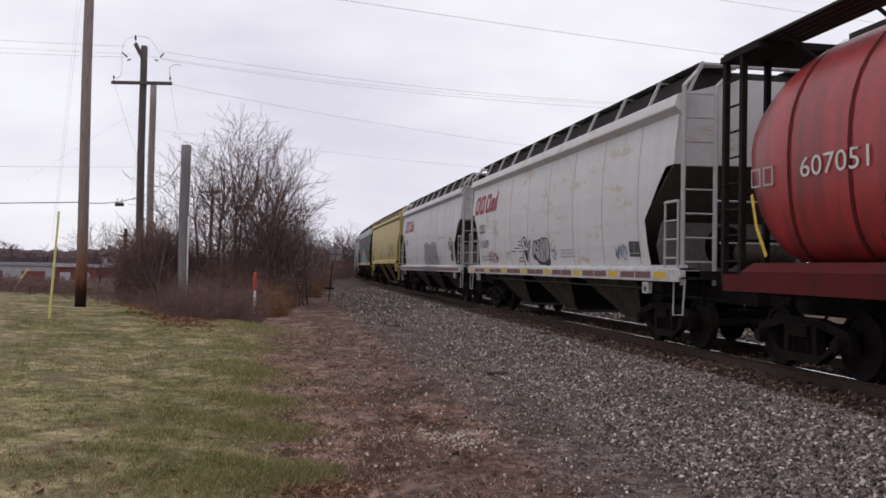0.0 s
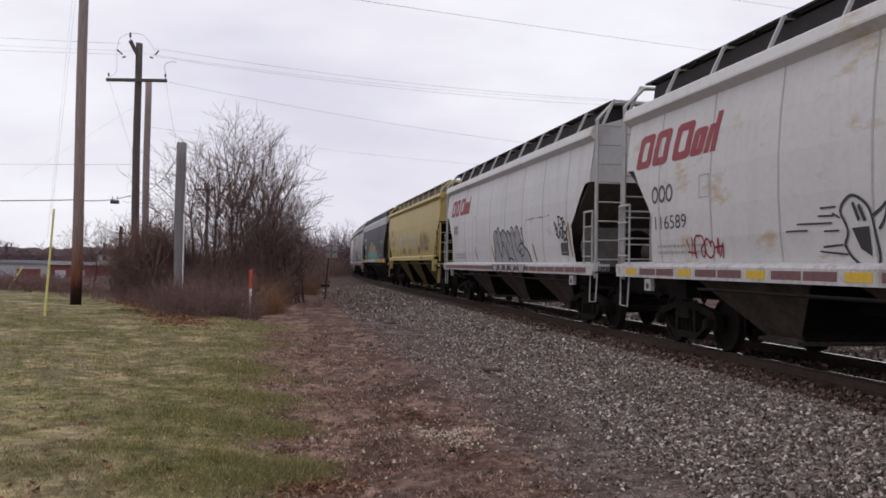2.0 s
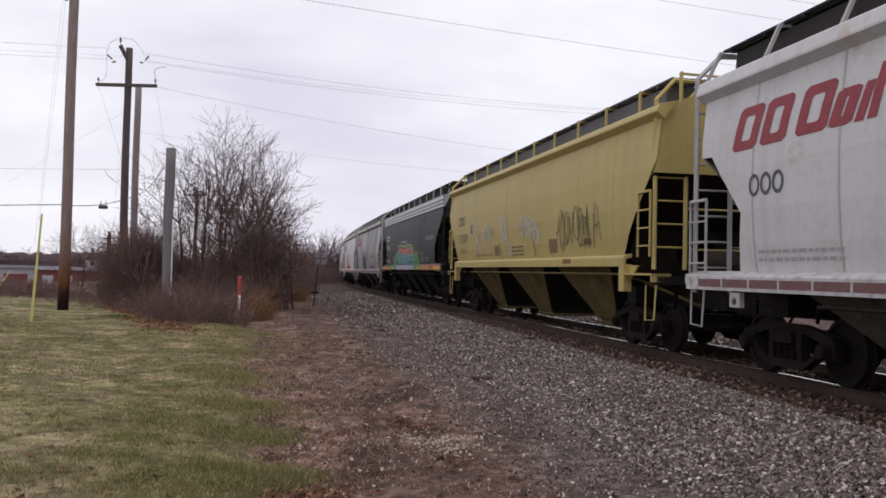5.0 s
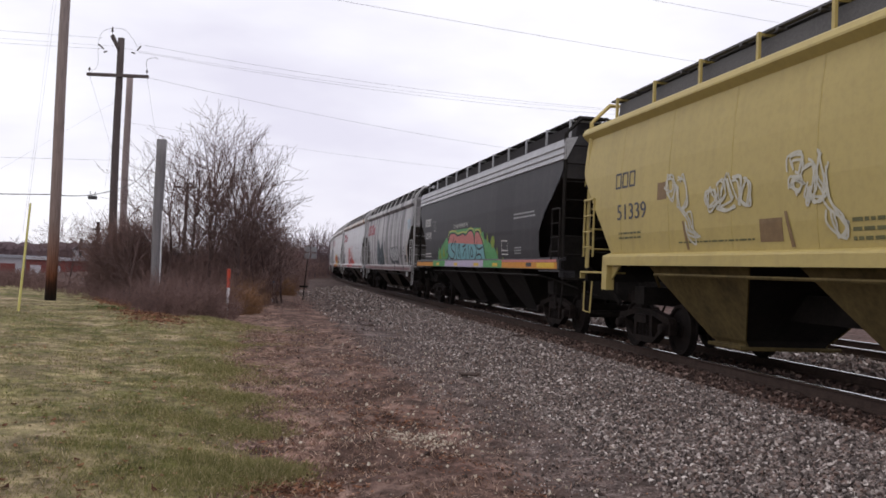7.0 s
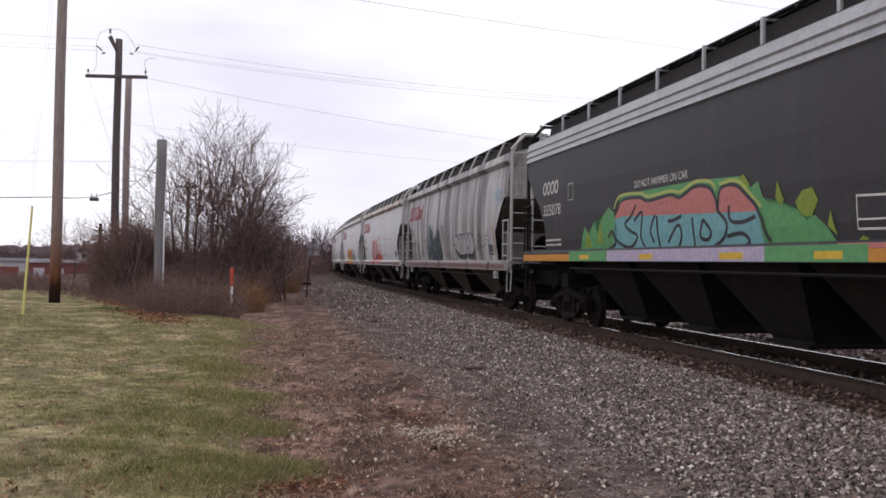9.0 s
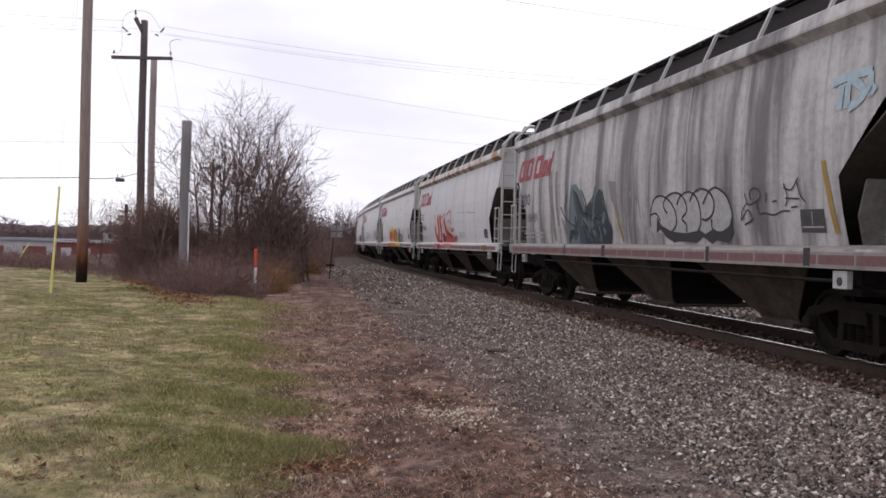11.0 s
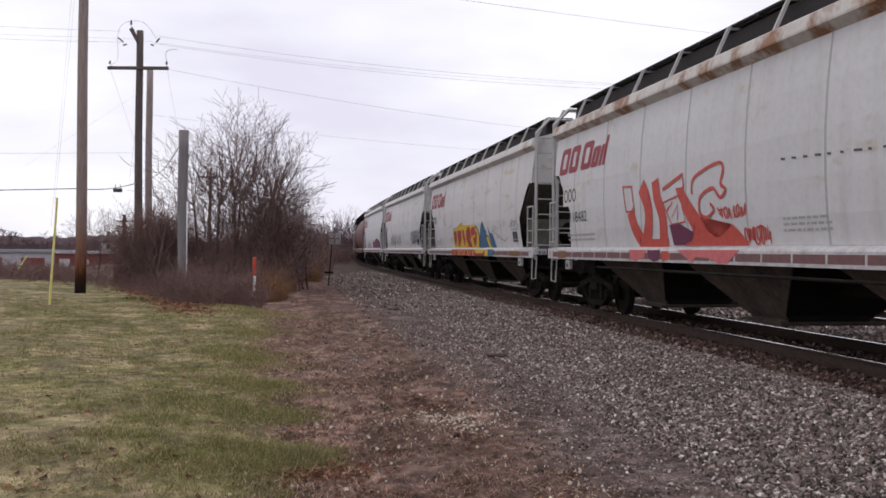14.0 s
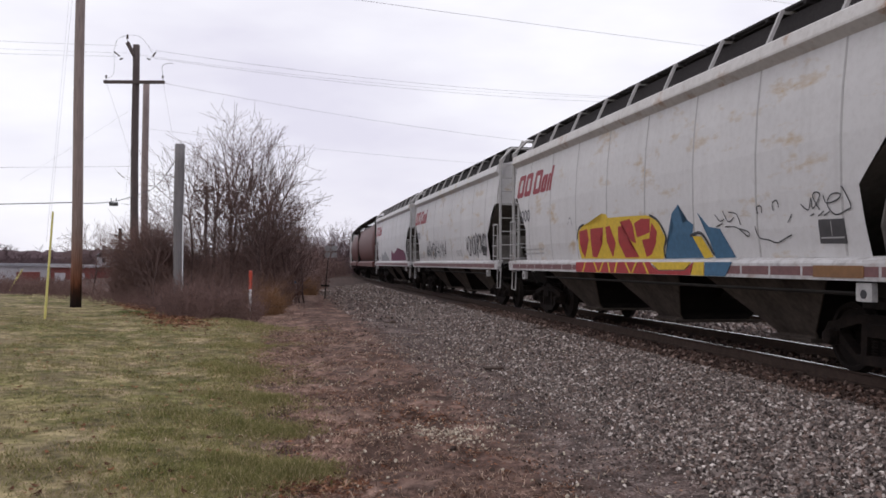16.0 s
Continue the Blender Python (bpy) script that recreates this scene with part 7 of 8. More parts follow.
wire((-12.25, 29.3, 12.9), (-10.1, 22.6, 2.2), 0.0, 0.005, G, "thin steel guy wire of a pole")
wire((-15.2, 39.9, 9.85), (-13.95, 39.9, 6.2), 0.0, 0.010, G, "thin wire down from a crossarm")
wire((-12.6, 39.9, 9.8), (-11.6, 38.5, 6.5), 0.0, 0.010, G, "thin wire down from a crossarm")
wire((-14.0, 40.0, 8.7), (-17.2, 36.0, 5.0), 0.0, 0.006, G, "thin steel guy wire of a pole")
wire((-13.95, 39.8, 7.4), (-14.2, 39.7, 4.8), 0.0, 0.009, G, "thin wire down a pole")
bm = bmesh.new()
lathe(bm, [(0.02, -0.18), (0.08, -0.16), (0.08, 0.16), (0.02, 0.18)], 10, "x")
pipe(bm, [(-0.1, 0, 0.1), (-0.1, 0, 0.24)], 0.03)
pipe(bm, [(0.1, 0, 0.1), (0.1, 0, 0.24)], 0.03)
tagged(part("splice_case", bm, M["wire_dark"]), "dark cable splice case hung on a cable", "cable box").location = (-13.1, 35.3, 4.0)


def guard(a, b, w, label):
    """A yellow plastic guard round the foot of a guy wire."""
    ob = new("guy_wire_guard")
    tagged(ob, label, "wire guard", "guy wire guards").matrix_basis = pose(*a)
    bm = bmesh.new()
    d = Vector(b) - Vector(a)
    beam(bm, (0, 0, -0.1), d, w, 8, w * 0.8)
    part("sleeve", bm, M["guard"], ob)
    bm = bmesh.new()
    beam(bm, (0, 0, -0.15), d * 0.05, 0.03, 6)
    part("anchor_rod", bm, M["steel"], ob)


guard((-10.17, 22.7, gz(-10.17, 22.7)), (-9.99, 22.7, 2.97), 0.065, "tall yellow plastic guy wire guard on the lawn")
guard((-21.6, 44.0, gz(-21.6, 44.0)), (-20.85, 44.0, 1.25), 0.11, "slanting yellow plastic guy wire guard")

# ================= markers and sign =================
mk = empty("pipeline_marker", "white plastic marker post with orange top", "marker post", "", pose(-5.83, 27.2, gz(-5.83, 27.2)))
bm = bmesh.new()
lathe(bm, [(0.046, -0.1), (0.046, 1.0)], 10, "z")
part("post", bm, M["white_plastic"], mk, smooth=True)
bm = bmesh.new()
lathe(bm, [(0.055, 0.88), (0.055, 1.40), (0.045, 1.45), (0.01, 1.46)], 10, "z")
part("cap", bm, M["orange"], mk, "orange plastic cap")
mk = empty("marker_stake", "thin white marker stake beside the track", "marker post", "", pose(-6.3, 38.6, gz(-6.3, 38.6)))
bm = bmesh.new()
box(bm, -0.05, 0.05, -0.015, 0.015, -0.1, 0.84)
part("stake", bm, M["white_plastic"], mk)
bm = bmesh.new()
box(bm, -0.052, 0.052, -0.018, 0.018, 0.80, 0.93)
part("cap", bm, M["spray_blue"], mk)
sg = empty("track_sign", "small four-plate trackside sign on a dark post", "sign", "", pose(-5.02, 40.0, gz(-5.02, 40.0)))
bm = bmesh.new()
beam(bm, (-0.18, 0, -0.1), (0.02, 0, 2.4), 0.05, 6)
part("post", bm, M["under"], sg)
for x in (-0.17, 0.13):
    for z in (1.9, 2.2):
        bm = bmesh.new()
        box(bm, x, x + 0.25, -0.05, -0.03, z, z + 0.24)
        bmesh.ops.bevel(bm, geom=bm.edges, offset=0.006, segments=1)
        part("plate", bm, M["steel"], sg)
bm = bmesh.new()
box(bm, -0.35, 0.05, -0.035, 0.035, 0.58, 0.66)
part("bracket", bm, M["under"], sg)

# ================= bare trees and brush =================
def twig_material(name, c1, c2):
    m, n, l, b = mat(name, 0.9)
    g = n.new("ShaderNodeNewGeometry")
    f = noise_node(n, l, 3.0, 4.0, 0.6)
    c = mix(n, l, f, c1, c2)
    c = mix(n, l, ramp(n, l, g.outputs["Random Per Island"], [(0, (0, 0, 0)), (1, (0.55, 0.55, 0.55))]), c, tuple(x * 0.55 for x in c1))
    l.new(c, b.inputs["Base Color"])
    return m


M["bark"] = twig_material("grey_brown_bark", (0.085, 0.058, 0.053), (0.15, 0.105, 0.097))
M["twig"] = twig_material("red_brown_twigs", (0.13, 0.086, 0.080), (0.22, 0.152, 0.140))
M["brush"] = twig_material("dead_brown_brush", (0.165, 0.102, 0.091), (0.29, 0.192, 0.168))
M["brush_red"] = twig_material("red_brown_dead_weeds", (0.150, 0.091, 0.082), (0.275, 0.182, 0.161))
M["brush_tan"] = twig_material("orange_tan_dead_grass", (0.21, 0.108, 0.055), (0.34, 0.20, 0.11))
M["far_wood"] = twig_material("far_dull_woodland", (0.11, 0.075, 0.082), (0.17, 0.122, 0.128))


class Twigs:
    """Collects tapered three-sided sticks and turns them into one mesh."""
    def __init__(self):
        self.a, self.b, self.r0, self.r1 = [], [], [], []

    def add(self, a, b, r0, r1):
        self.a.append(a); self.b.append(b); self.r0.append(r0); self.r1.append(r1)

    def mesh(self, name, material):
        a, b = np.array(self.a), np.array(self.b)
        d = b - a
        d /= np.maximum(np.linalg.norm(d, axis=1, keepdims=True), 1e-6)
        up = np.where(np.abs(d[:, 2:3]) > 0.9, np.array([[1.0, 0, 0]]), np.array([[0, 0, 1.0]]))
        u = np.cross(d, up)
        u /= np.linalg.norm(u, axis=1, keepdims=True)
        w = np.cross(d, u)
        r0, r1 = np.array(self.r0)[:, None], np.array(self.r1)[:, None]
        v = []
        for k in range(3):
            c, s = math.cos(k * 2.0944), math.sin(k * 2.0944)
            v.append(a + (u * c + w * s) * r0)
        for k in range(3):
            c, s = math.cos(k * 2.0944), math.sin(k * 2.0944)
            v.append(b + (u * c + w * s) * r1)
        n = len(a)
        verts = np.stack(v, 1).reshape(-1, 3)
        base = np.arange(n)[:, None] * 6
        f = np.concatenate([base + np.array([[i, (i + 1) % 3, 3 + (i + 1) % 3, 3 + i]]) for i in range(3)], 0)
        return np_mesh(name, verts, f, material)


def rot_dir(d, angle, spin, rng):
    d = d.normalized()
    side = d.orthogonal()
    side.rotate(Matrix.Rotation(spin, 3, d))
    return (d * math.cos(angle) + side * math.sin(angle)).normalized()


def grow(tw, rng, p, d, length, r, depth, minr=0.005, kids=(2, 4), up=0.05):
    """One limb in bent pieces, with side limbs that grow in turn."""
    n = 5 if depth > 1 else 3
    pos, dirn = Vector(p), Vector(d)
    for i in range(n):
        q = pos + dirn * (length / n)
        rr = max(r * (1 - 0.62 * (i + 1) / n), minr * 0.7)
        tw.add(tuple(pos), tuple(q), max(r * (1 - 0.62 * i / n), minr), rr)
        if depth > 0 and i >= 1:
            for _ in range(rng.randint(*kids) - 1 if i < n - 1 else rng.randint(*kids)):
                nd = rot_dir(dirn, rng.uniform(0.35, 0.95), rng.uniform(0, 6.28), rng)
                grow(tw, rng, q, nd, length * rng.uniform(0.42, 0.68), rr * 0.62, depth - 1, minr, kids, up)
        pos = q
        dirn = (dirn + Vector((rng.uniform(-0.16, 0.16), rng.uniform(-0.16, 0.16), rng.uniform(-0.05, 0.1) + up))).normalized()


def bare_tree(x, y, height, seed, spread=0.25, depth=3, r=0.075, label="leafless grey-brown shrubby tree", stems=1, kids=(2, 3)):
    rng = random.Random(seed)
    tree = empty("bare_tree", label, "tree", "leafless trees by the track", pose(x, y, gz(x, y)))
    trunk, crown = Twigs(), Twigs()
    for s in range(stems):
        d = Vector((rng.uniform(-spread, spread), rng.uniform(-spread, spread), 1)).normalized()
        base = Vector((rng.uniform(-0.25, 0.25) * (stems > 1), rng.uniform(-0.25, 0.25) * (stems > 1), -0.2))
        pos = base
        tl = height * rng.uniform(0.5, 0.62)
        n = 7
        for i in range(n):
            q = pos + d * (tl / n)
            ra, rb = r * (1 - 0.5 * i / n), r * (1 - 0.5 * (i + 1) / n)
            trunk.add(tuple(pos), tuple(q), ra, rb)
            if i >= 1:
                for _ in range(rng.randint(1, 2)):
                    nd = rot_dir(d, rng.uniform(0.4, 0.95), rng.uniform(0, 6.28), rng)
                    grow(crown, rng, q, nd, height * rng.uniform(0.24, 0.42) * (1.05 - 0.35 * i / n), rb * 0.5, depth - 1, 0.0068, kids, 0.09)
            pos = q
            d = (d + Vector((rng.uniform(-0.12, 0.12), rng.uniform(-0.12, 0.12), 0.1))).normalized()
        for _ in range(3):
            nd = rot_dir(d, rng.uniform(0.1, 0.55), rng.uniform(0, 6.28), rng)
            grow(crown, rng, pos, nd, height * rng.uniform(0.3, 0.4), r * 0.42, depth - 1, 0.0068, kids)
    piece("trunk", trunk.mesh("trunk", M["bark"]), tree)
    piece("crown", crown.mesh("crown", M["twig"]), tree, label="bare tangled twigs")
    return tree


def thicket(name, spots, n, hmin, hmax, seed, material, label, r=0.009, bend=0.25, twigs=3, category="brush"):
    """Many thin stems springing from a strip of ground: spots are (x, y, radius)."""
    rng = random.Random(seed)
    tw = Twigs()
    tot = sum(s[2] for s in spots)
    for x0, y0, rad in spots:
        for _ in range(int(n * rad / tot)):
            a, q = rng.uniform(0, 6.28), rad * math.sqrt(rng.random())
            x, y = x0 + q * math.cos(a), y0 + q * math.sin(a)
            hgt = rng.uniform(hmin, hmax) * (1 - 0.72 * (q / rad) ** 2)
            d = Vector((rng.uniform(-bend, bend), rng.uniform(-bend, bend), 1)).normalized()
            pos = Vector((x, y, gz(x, y) - 0.05))
            m = 4
            for i in range(m):
                e2 = pos + d * (hgt / m)
                tw.add(tuple(pos), tuple(e2), r * (1 - 0.2 * i), r * (1 - 0.2 * (i + 1)))
                if i >= 1:
                    for _ in range(twigs):
                        nd = rot_dir(d, rng.uniform(0.3, 1.1), rng.uniform(0, 6.28), rng)
                        ln = hgt * rng.uniform(0.12, 0.32)
                        mid = e2 + nd * ln * 0.6
                        tw.add(tuple(e2), tuple(mid), r * 0.6, r * 0.45)
                        nd = (nd + Vector((rng.uniform(-0.4, 0.4), rng.uniform(-0.4, 0.4), 0.25))).normalized()
                        tw.add(tuple(mid), tuple(mid + nd * ln * 0.5), r * 0.45, r * 0.3)
                pos = e2
                d = (d + Vector((rng.uniform(-bend, bend), rng.uniform(-bend, bend), 0.05))).normalized()
    return tagged(new(name, tw.mesh(name, material)), label, category, kind="stuff")


# main clump
for i, (x, y, hh, st, r) in enumerate([(-9.6, 34.0, 5.7, 1, 0.07), (-8.9, 35.5, 6.5, 2, 0.085), (-8.1, 34.6, 6.6, 2, 0.09), (-7.4, 36.0, 6.4, 2, 0.08), (-6.8, 35.0, 5.9, 2, 0.08), (-6.4, 36.4, 5.2, 2, 0.07), (-10.2, 36.5, 5.2, 1, 0.06), (-5.9, 35.4, 4.1, 2, 0.06), (-7.0, 34.2, 5.4, 2, 0.07), (-5.6, 36.6, 3.8, 2, 0.05)]):
    bare_tree(x, y, hh, 40 + i, 0.18 if i not in (4, 5, 7) else 0.3, 3, r, stems=st, kids=(2, 3))
bare_tree(-10.6, 32.6, 3.9, 61, 0.3, 3, 0.04, "thin leafless sapling in the brush")
bare_tree(-16.2, 41.0, 3.2, 62, 0.3, 3, 0.045, "thin leafless sapling in the brush")
bare_tree(-7.6, 41.5, 4.6, 63, 0.35, 3, 0.05, "thin leafless sapling in the brush")
bare_tree(-13.4, 118.0, 7.2, 64, 0.25, 3, 0.13, "far leafless tree beyond the curve", kids=(2, 3))
bare_tree(-9.4, 124.0, 6.2, 65, 0.25, 3, 0.12, "far leafless tree beyond the curve", kids=(2, 3))
bare_tree(-27.0, 66.0, 4.4, 66, 0.3, 3, 0.06, "leafless tree beyond the lawn")

thicket("tall_brush", [(-6.9, 33.4, 0.8), (-6.3, 34.6, 0.7)], 380, 0.8, 1.9, 82, M["brush"], "dead brown brush thinning out beside the path", 0.010, 0.5, 3)
thicket("tall_brush", [(-8.8, 34.5, 1.6), (-7.5, 35.2, 1.3), (-7.7, 37.0, 1.2), (-9.6, 36.5, 1.5)], 1300, 1.3, 3.0, 71, M["brush"], "dense dead brown brush under bare trees", 0.01, 0.42, 2)
thicket("tall_brush", [(-12.1, 35.0, 0.8), (-11.4, 34.6, 1.0), (-10.7, 34.9, 0.8), (-11.6, 36.2, 0.9)], 2000, 2.3, 3.3, 72, M["brush"], "dense dead brown brush behind the lawn", 0.012, 0.42, 3)
thicket("track_brush", [(-7.7, 42.0, 1.1), (-8.2, 46.0, 1.4), (-8.6, 51.0, 1.7), (-9.1, 57.0, 2.0)], 1400, 1.5, 3.1, 84, M["brush"], "dense dead brush along the railway", 0.013, 0.45, 3)
thicket("track_brush", [(-8.6, 40.0, 1.6), (-9.6, 44.0, 2.0), (-10.6, 50.0, 2.3), (-11.2, 57.0, 2.6), (-12.2, 65.0, 3.0), (-13.2, 74.0, 3.2), (-14.0, 84.0, 3.4), (-13.0, 95.0, 3.6)], 2300, 2.2, 4.2, 73, M["brush"], "dense dead brush along the railway", 0.014, 0.4, 2)
thicket("front_brush", [(-7.6, 26.0, 0.8), (-6.9, 25.1, 0.6), (-6.1, 25.9, 0.9), (-7.9, 27.6, 0.8), (-7.3, 27.2, 1.0), (-6.4, 24.4, 0.3), (-5.5, 25.2, 0.35)], 720, 0.6, 1.8, 80, M["brush_red"], "arching mauve-brown dead brush at the foot of a post", 0.0065, 0.95, 3, "brush")
thicket("front_brush", [(-7.1, 26.4, 1.1), (-6.2, 26.8, 0.8), (-8.3, 28.0, 0.9)], 420, 0.7, 1.6, 83, M["bark"], "dark bare stems among dead brush", 0.007, 0.9, 2, "brush")
thicket("low_weeds", [(-8.4, 28.6, 1.2), (-7.2, 28.0, 1.1), (-6.4, 29.6, 0.9), (-9.7, 30.3, 1.1), (-7.0, 30.6, 1.3), (-8.0, 27.2, 0.7), (-6.3, 27.0, 0.6), (-7.0, 25.8, 0.6), (-6.0, 25.3, 0.45)], 1100, 0.35, 1.3, 74, M["brush_red"], "low red-brown dead weeds round a post", 0.006, 0.75, 2, "weeds")
thicket("low_weeds", [(-10.8, 32.5, 1.2), (-12.3, 34.0, 1.2), (-14.5, 36.5, 1.6), (-17.5, 40.0, 1.6)], 750, 0.4, 1.1, 75, M["brush_red"], "low red-brown dead weeds behind the lawn", 0.008, 0.75, 2, "weeds")
thicket("low_weeds", [(-5.6, 25.6, 0.4), (-6.6, 26.2, 0.5), (-4.4, 27.2, 0.35), (-4.0, 30.5, 0.4), (-4.6, 33.5, 0.5), (-8.2, 25.9, 0.35), (-7.5, 24.6, 0.3), (-9.6, 28.2, 0.4), (-5.3, 24.2, 0.3), (-6.3, 23.9, 0.3), (-7.4, 36.0, 0.5), (-8.0, 40.5, 0.6), (-7.2, 47.0, 0.8), (-12.0, 31.5, 0.5)], 420, 0.2, 0.6, 78, M["brush_red"], "scattered small dead weeds at the path's edge", 0.005, 0.6, 2, "weeds")
thicket("field_weeds", [(-20, 42, 2.2), (-17.5, 39, 1.6), (-23, 46, 2.6)], 900, 0.5, 1.15, 81, M["brush_red"], "dead brown weeds along the lawn's far edge", 0.012, 0.6, 2, "weeds")
thicket("field_weeds", [(-24, 52, 3), (-30, 58, 4), (-36, 66, 5), (-44, 76, 6), (-30, 70, 5), (-52, 88, 7), (-40, 92, 6)], 1300, 0.3, 0.8, 79, M["brush_red"], "low dead brush on the field beyond the lawn", 0.022, 0.5, 2, "weeds")
thicket("tan_grass", [(-5.6, 28.2, 0.5), (-5.4, 28.9, 0.35), (-6.9, 45.0, 0.7)], 560, 0.6, 1.35, 76, M["brush_tan"], "orange-tan clump of tall dead grass", 0.008, 0.6, 2, "grass")
thicket("far_woodland", [(-17, 98, 5), (-14, 112, 5), (-12, 126, 6), (-20, 120, 7), (0, 150, 10), (-14, 145, 9)], 1150, 3.2, 6.6, 77, M["far_wood"], "dull brown woodland beyond the curve", 0.055, 0.35, 2, "woodland")


def tree_line():
    """Woodland on the skyline: thousands of stems in overlapping crowns of uneven height."""
    rng = random.Random(5)
    tw = Twigs()
    for band, (dist, n, hmin, hmax) in enumerate(((175.0, 220, 1.5, 3.0), (240.0, 800, 3.6, 6.0), (380.0, 420, 7.0, 10.5))):
        for i in range(n):
            ang = math.radians(rng.uniform(-62, -3) if band < 2 else rng.uniform(-62, 62))
            r = dist * rng.uniform(0.9, 1.12)
            x, y = r * math.sin(ang), r * math.cos(ang)
            hh = rng.uniform(hmin, hmax) * (0.75 + 0.3 * math.sin(ang * 23) + 0.15 * math.sin(ang * 61))
            w = hh * 0.02
            tw.add((x, y, -1.8), (x, y, hh * 0.6), w, w * 0.6)
            for _ in range(26):
                a = rng.uniform(0, 6.28)
                z = hh * rng.uniform(-0.1, 0.85)
                ln = hh * rng.uniform(0.12, 0.34)
                tw.add((x, y, z), (x + ln * math.cos(a), y + ln * math.sin(a) * 0.5, z + ln * rng.uniform(0.1, 0.9)), w * 0.7, w * 0.35)
    return tagged(new("tree_line", tw.mesh("tree_line", M["far_wood"])), "dull brown leafless woodland on the skyline", "woodland", kind="stuff")


tree_line()


def wood_ridge():
    """The body of the far woods: a long mound of crowns with an uneven top."""
    rng = random.Random(15)
    verts, faces = [], []
    n = 330
    for i in range(n):
        ang = math.radians(-64 + 128 * i / (n - 1))
        top = 4.3 + 0.7 * math.sin(ang * 9) + 0.5 * math.sin(ang * 31) + rng.uniform(-0.45, 0.45)
        for r, z in ((255, -3.0), (256 + rng.uniform(-2, 2), top * 0.55), (262, top), (275, top * rng.uniform(0.8, 1.05)), (285, -3.0)):
            verts.append((r * math.sin(ang), r * math.cos(ang), z))
    for i in range(n - 1):
        for j in range(4):
            a = i * 5 + j
            faces.append((a, a + 5, a + 6, a + 1))
    ob = new("far_woodland", np_mesh("far_woodland", np.array(verts), np.array(faces), M["far_wood"]))
    tagged(ob, "hazy maroon-brown mass of far leafless woods", "woodland", kind="stuff")


wood_ridge()


# ================= far buildings across the road =================
M["metal_white"] = grained("chalky_white_sheet_metal", (0.34, 0.33, 0.35), (0.48, 0.46, 0.49), 1.0, 0.6)
M["barn_red"] = grained("faded_red_siding", (0.15, 0.05, 0.045), (0.24, 0.085, 0.075), 2.0, 0.8)
M["roof_grey"] = grained("weathered_grey_roof", (0.20, 0.20, 0.22), (0.34, 0.34, 0.37), 1.5, 0.8)
M["glass_dark"] = plain("dark_window_glass", (0.02, 0.022, 0.026), 0.12)


def shed(x0, x1, y, depth, wall_h, roof_h, wall, label, n_doors=3, flat=False):
    zg = -1.5
    ob = empty("shed", label, "building", "far low buildings", pose((x0 + x1) / 2, y, zg))
    w = (x1 - x0) / 2
    bm = bmesh.new()
    box(bm, -w, w, 0, depth, -0.5, wall_h)
    part("wall", bm, M[wall], ob)
    bm = bmesh.new()
    if flat:
        box(bm, -w - 0.3, w + 0.3, -0.3, depth + 0.3, wall_h, wall_h + 0.35)
    else:
        prism(bm, [(-0.4, wall_h), (depth / 2, wall_h + roof_h), (depth + 0.4, wall_h), (depth + 0.4, wall_h + 0.15), (depth / 2, wall_h + roof_h + 0.18), (-0.4, wall_h + 0.15)], 2 * w + 0.6, "x", -w - 0.3)
    part("roof", bm, M["roof_grey"] if wall != "barn_red" else M["metal_white"], ob)
    for i in range(n_doors):
        x = -w + 2 * w * (i + 0.5) / n_doors
        bm = bmesh.new()
        box(bm, x - w / n_doors * 0.55, x + w / n_doors * 0.55, -0.06, 0.02, -0.2, wall_h * 0.72)
        part("door", bm, M["metal_white"] if wall == "barn_red" else M["barn_red"], ob)
    return ob


shed(-60.5, -49.6, 112, 10, 2.5, 0.5, "metal_white", "low white metal building with red doors across the field", 2, True)
shed(-48.6, -43.8, 110, 8, 2.4, 0.4, "barn_red", "low faded red building across the field", 2, True)
shed(-42.6, -36.2, 118, 8, 2.7, 0.8, "metal_white", "low white building behind brush", 3)
hs = empty("house", "narrow white gabled house behind brush", "building", "", pose(-61.0, 160, -1.4))
bm = bmesh.new()
box(bm, -1.4, 1.4, 0, 5, -0.5, 3.9)
part("wall", bm, M["metal_white"], hs)
bm = bmesh.new()
prism(bm, [(-1.6, 3.85), (0, 5.1), (1.6, 3.85), (1.6, 4.0), (0, 5.3), (-1.6, 4.0)], 5.6, "y", -0.3)
rf = part("roof", bm, M["roof_grey"], hs)
bm = bmesh.new()
box(bm, -0.9, -0.4, 1.5, 2.0, 4.2, 6.1)
part("chimney", bm, M["roof_grey"], rf)
for z in (1.2, 2.9):
    bm = bmesh.new()
    box(bm, -0.35, 0.35, -0.05, 0.02, z, z + 0.9)
    part("window", bm, M["glass_dark"], hs)

# ================= loose ground cover near the path =================
def stone_material():
    m, n, l, b = mat("crushed_ballast_stone", 0.85)
    g = n.new("ShaderNodeNewGeometry")
    c = ramp(n, l, g.outputs["Random Per Island"], [(0.0, (0.028, 0.022, 0.021)), (0.22, (0.095, 0.077, 0.071)), (0.5, (0.235, 0.195, 0.178)), (0.66, (0.21, 0.137, 0.112)), (0.86, (0.42, 0.355, 0.325)), (1.0, (0.82, 0.74, 0.68))])
    f = noise_node(n, l, 40.0, 5.0, 0.65)
    c = mix(n, l, 0.3, c, ramp(n, l, f, [(0.3, (0.04, 0.032, 0.028)), (0.7, (0.22, 0.185, 0.165))]))
    l.new(c, b.inputs["Base Color"])
    return m


CUBE_F = np.array([(0, 1, 3, 2), (4, 6, 7, 5), (0, 4, 5, 1), (2, 3, 7, 6), (0, 2, 6, 4), (1, 5, 7, 3)])
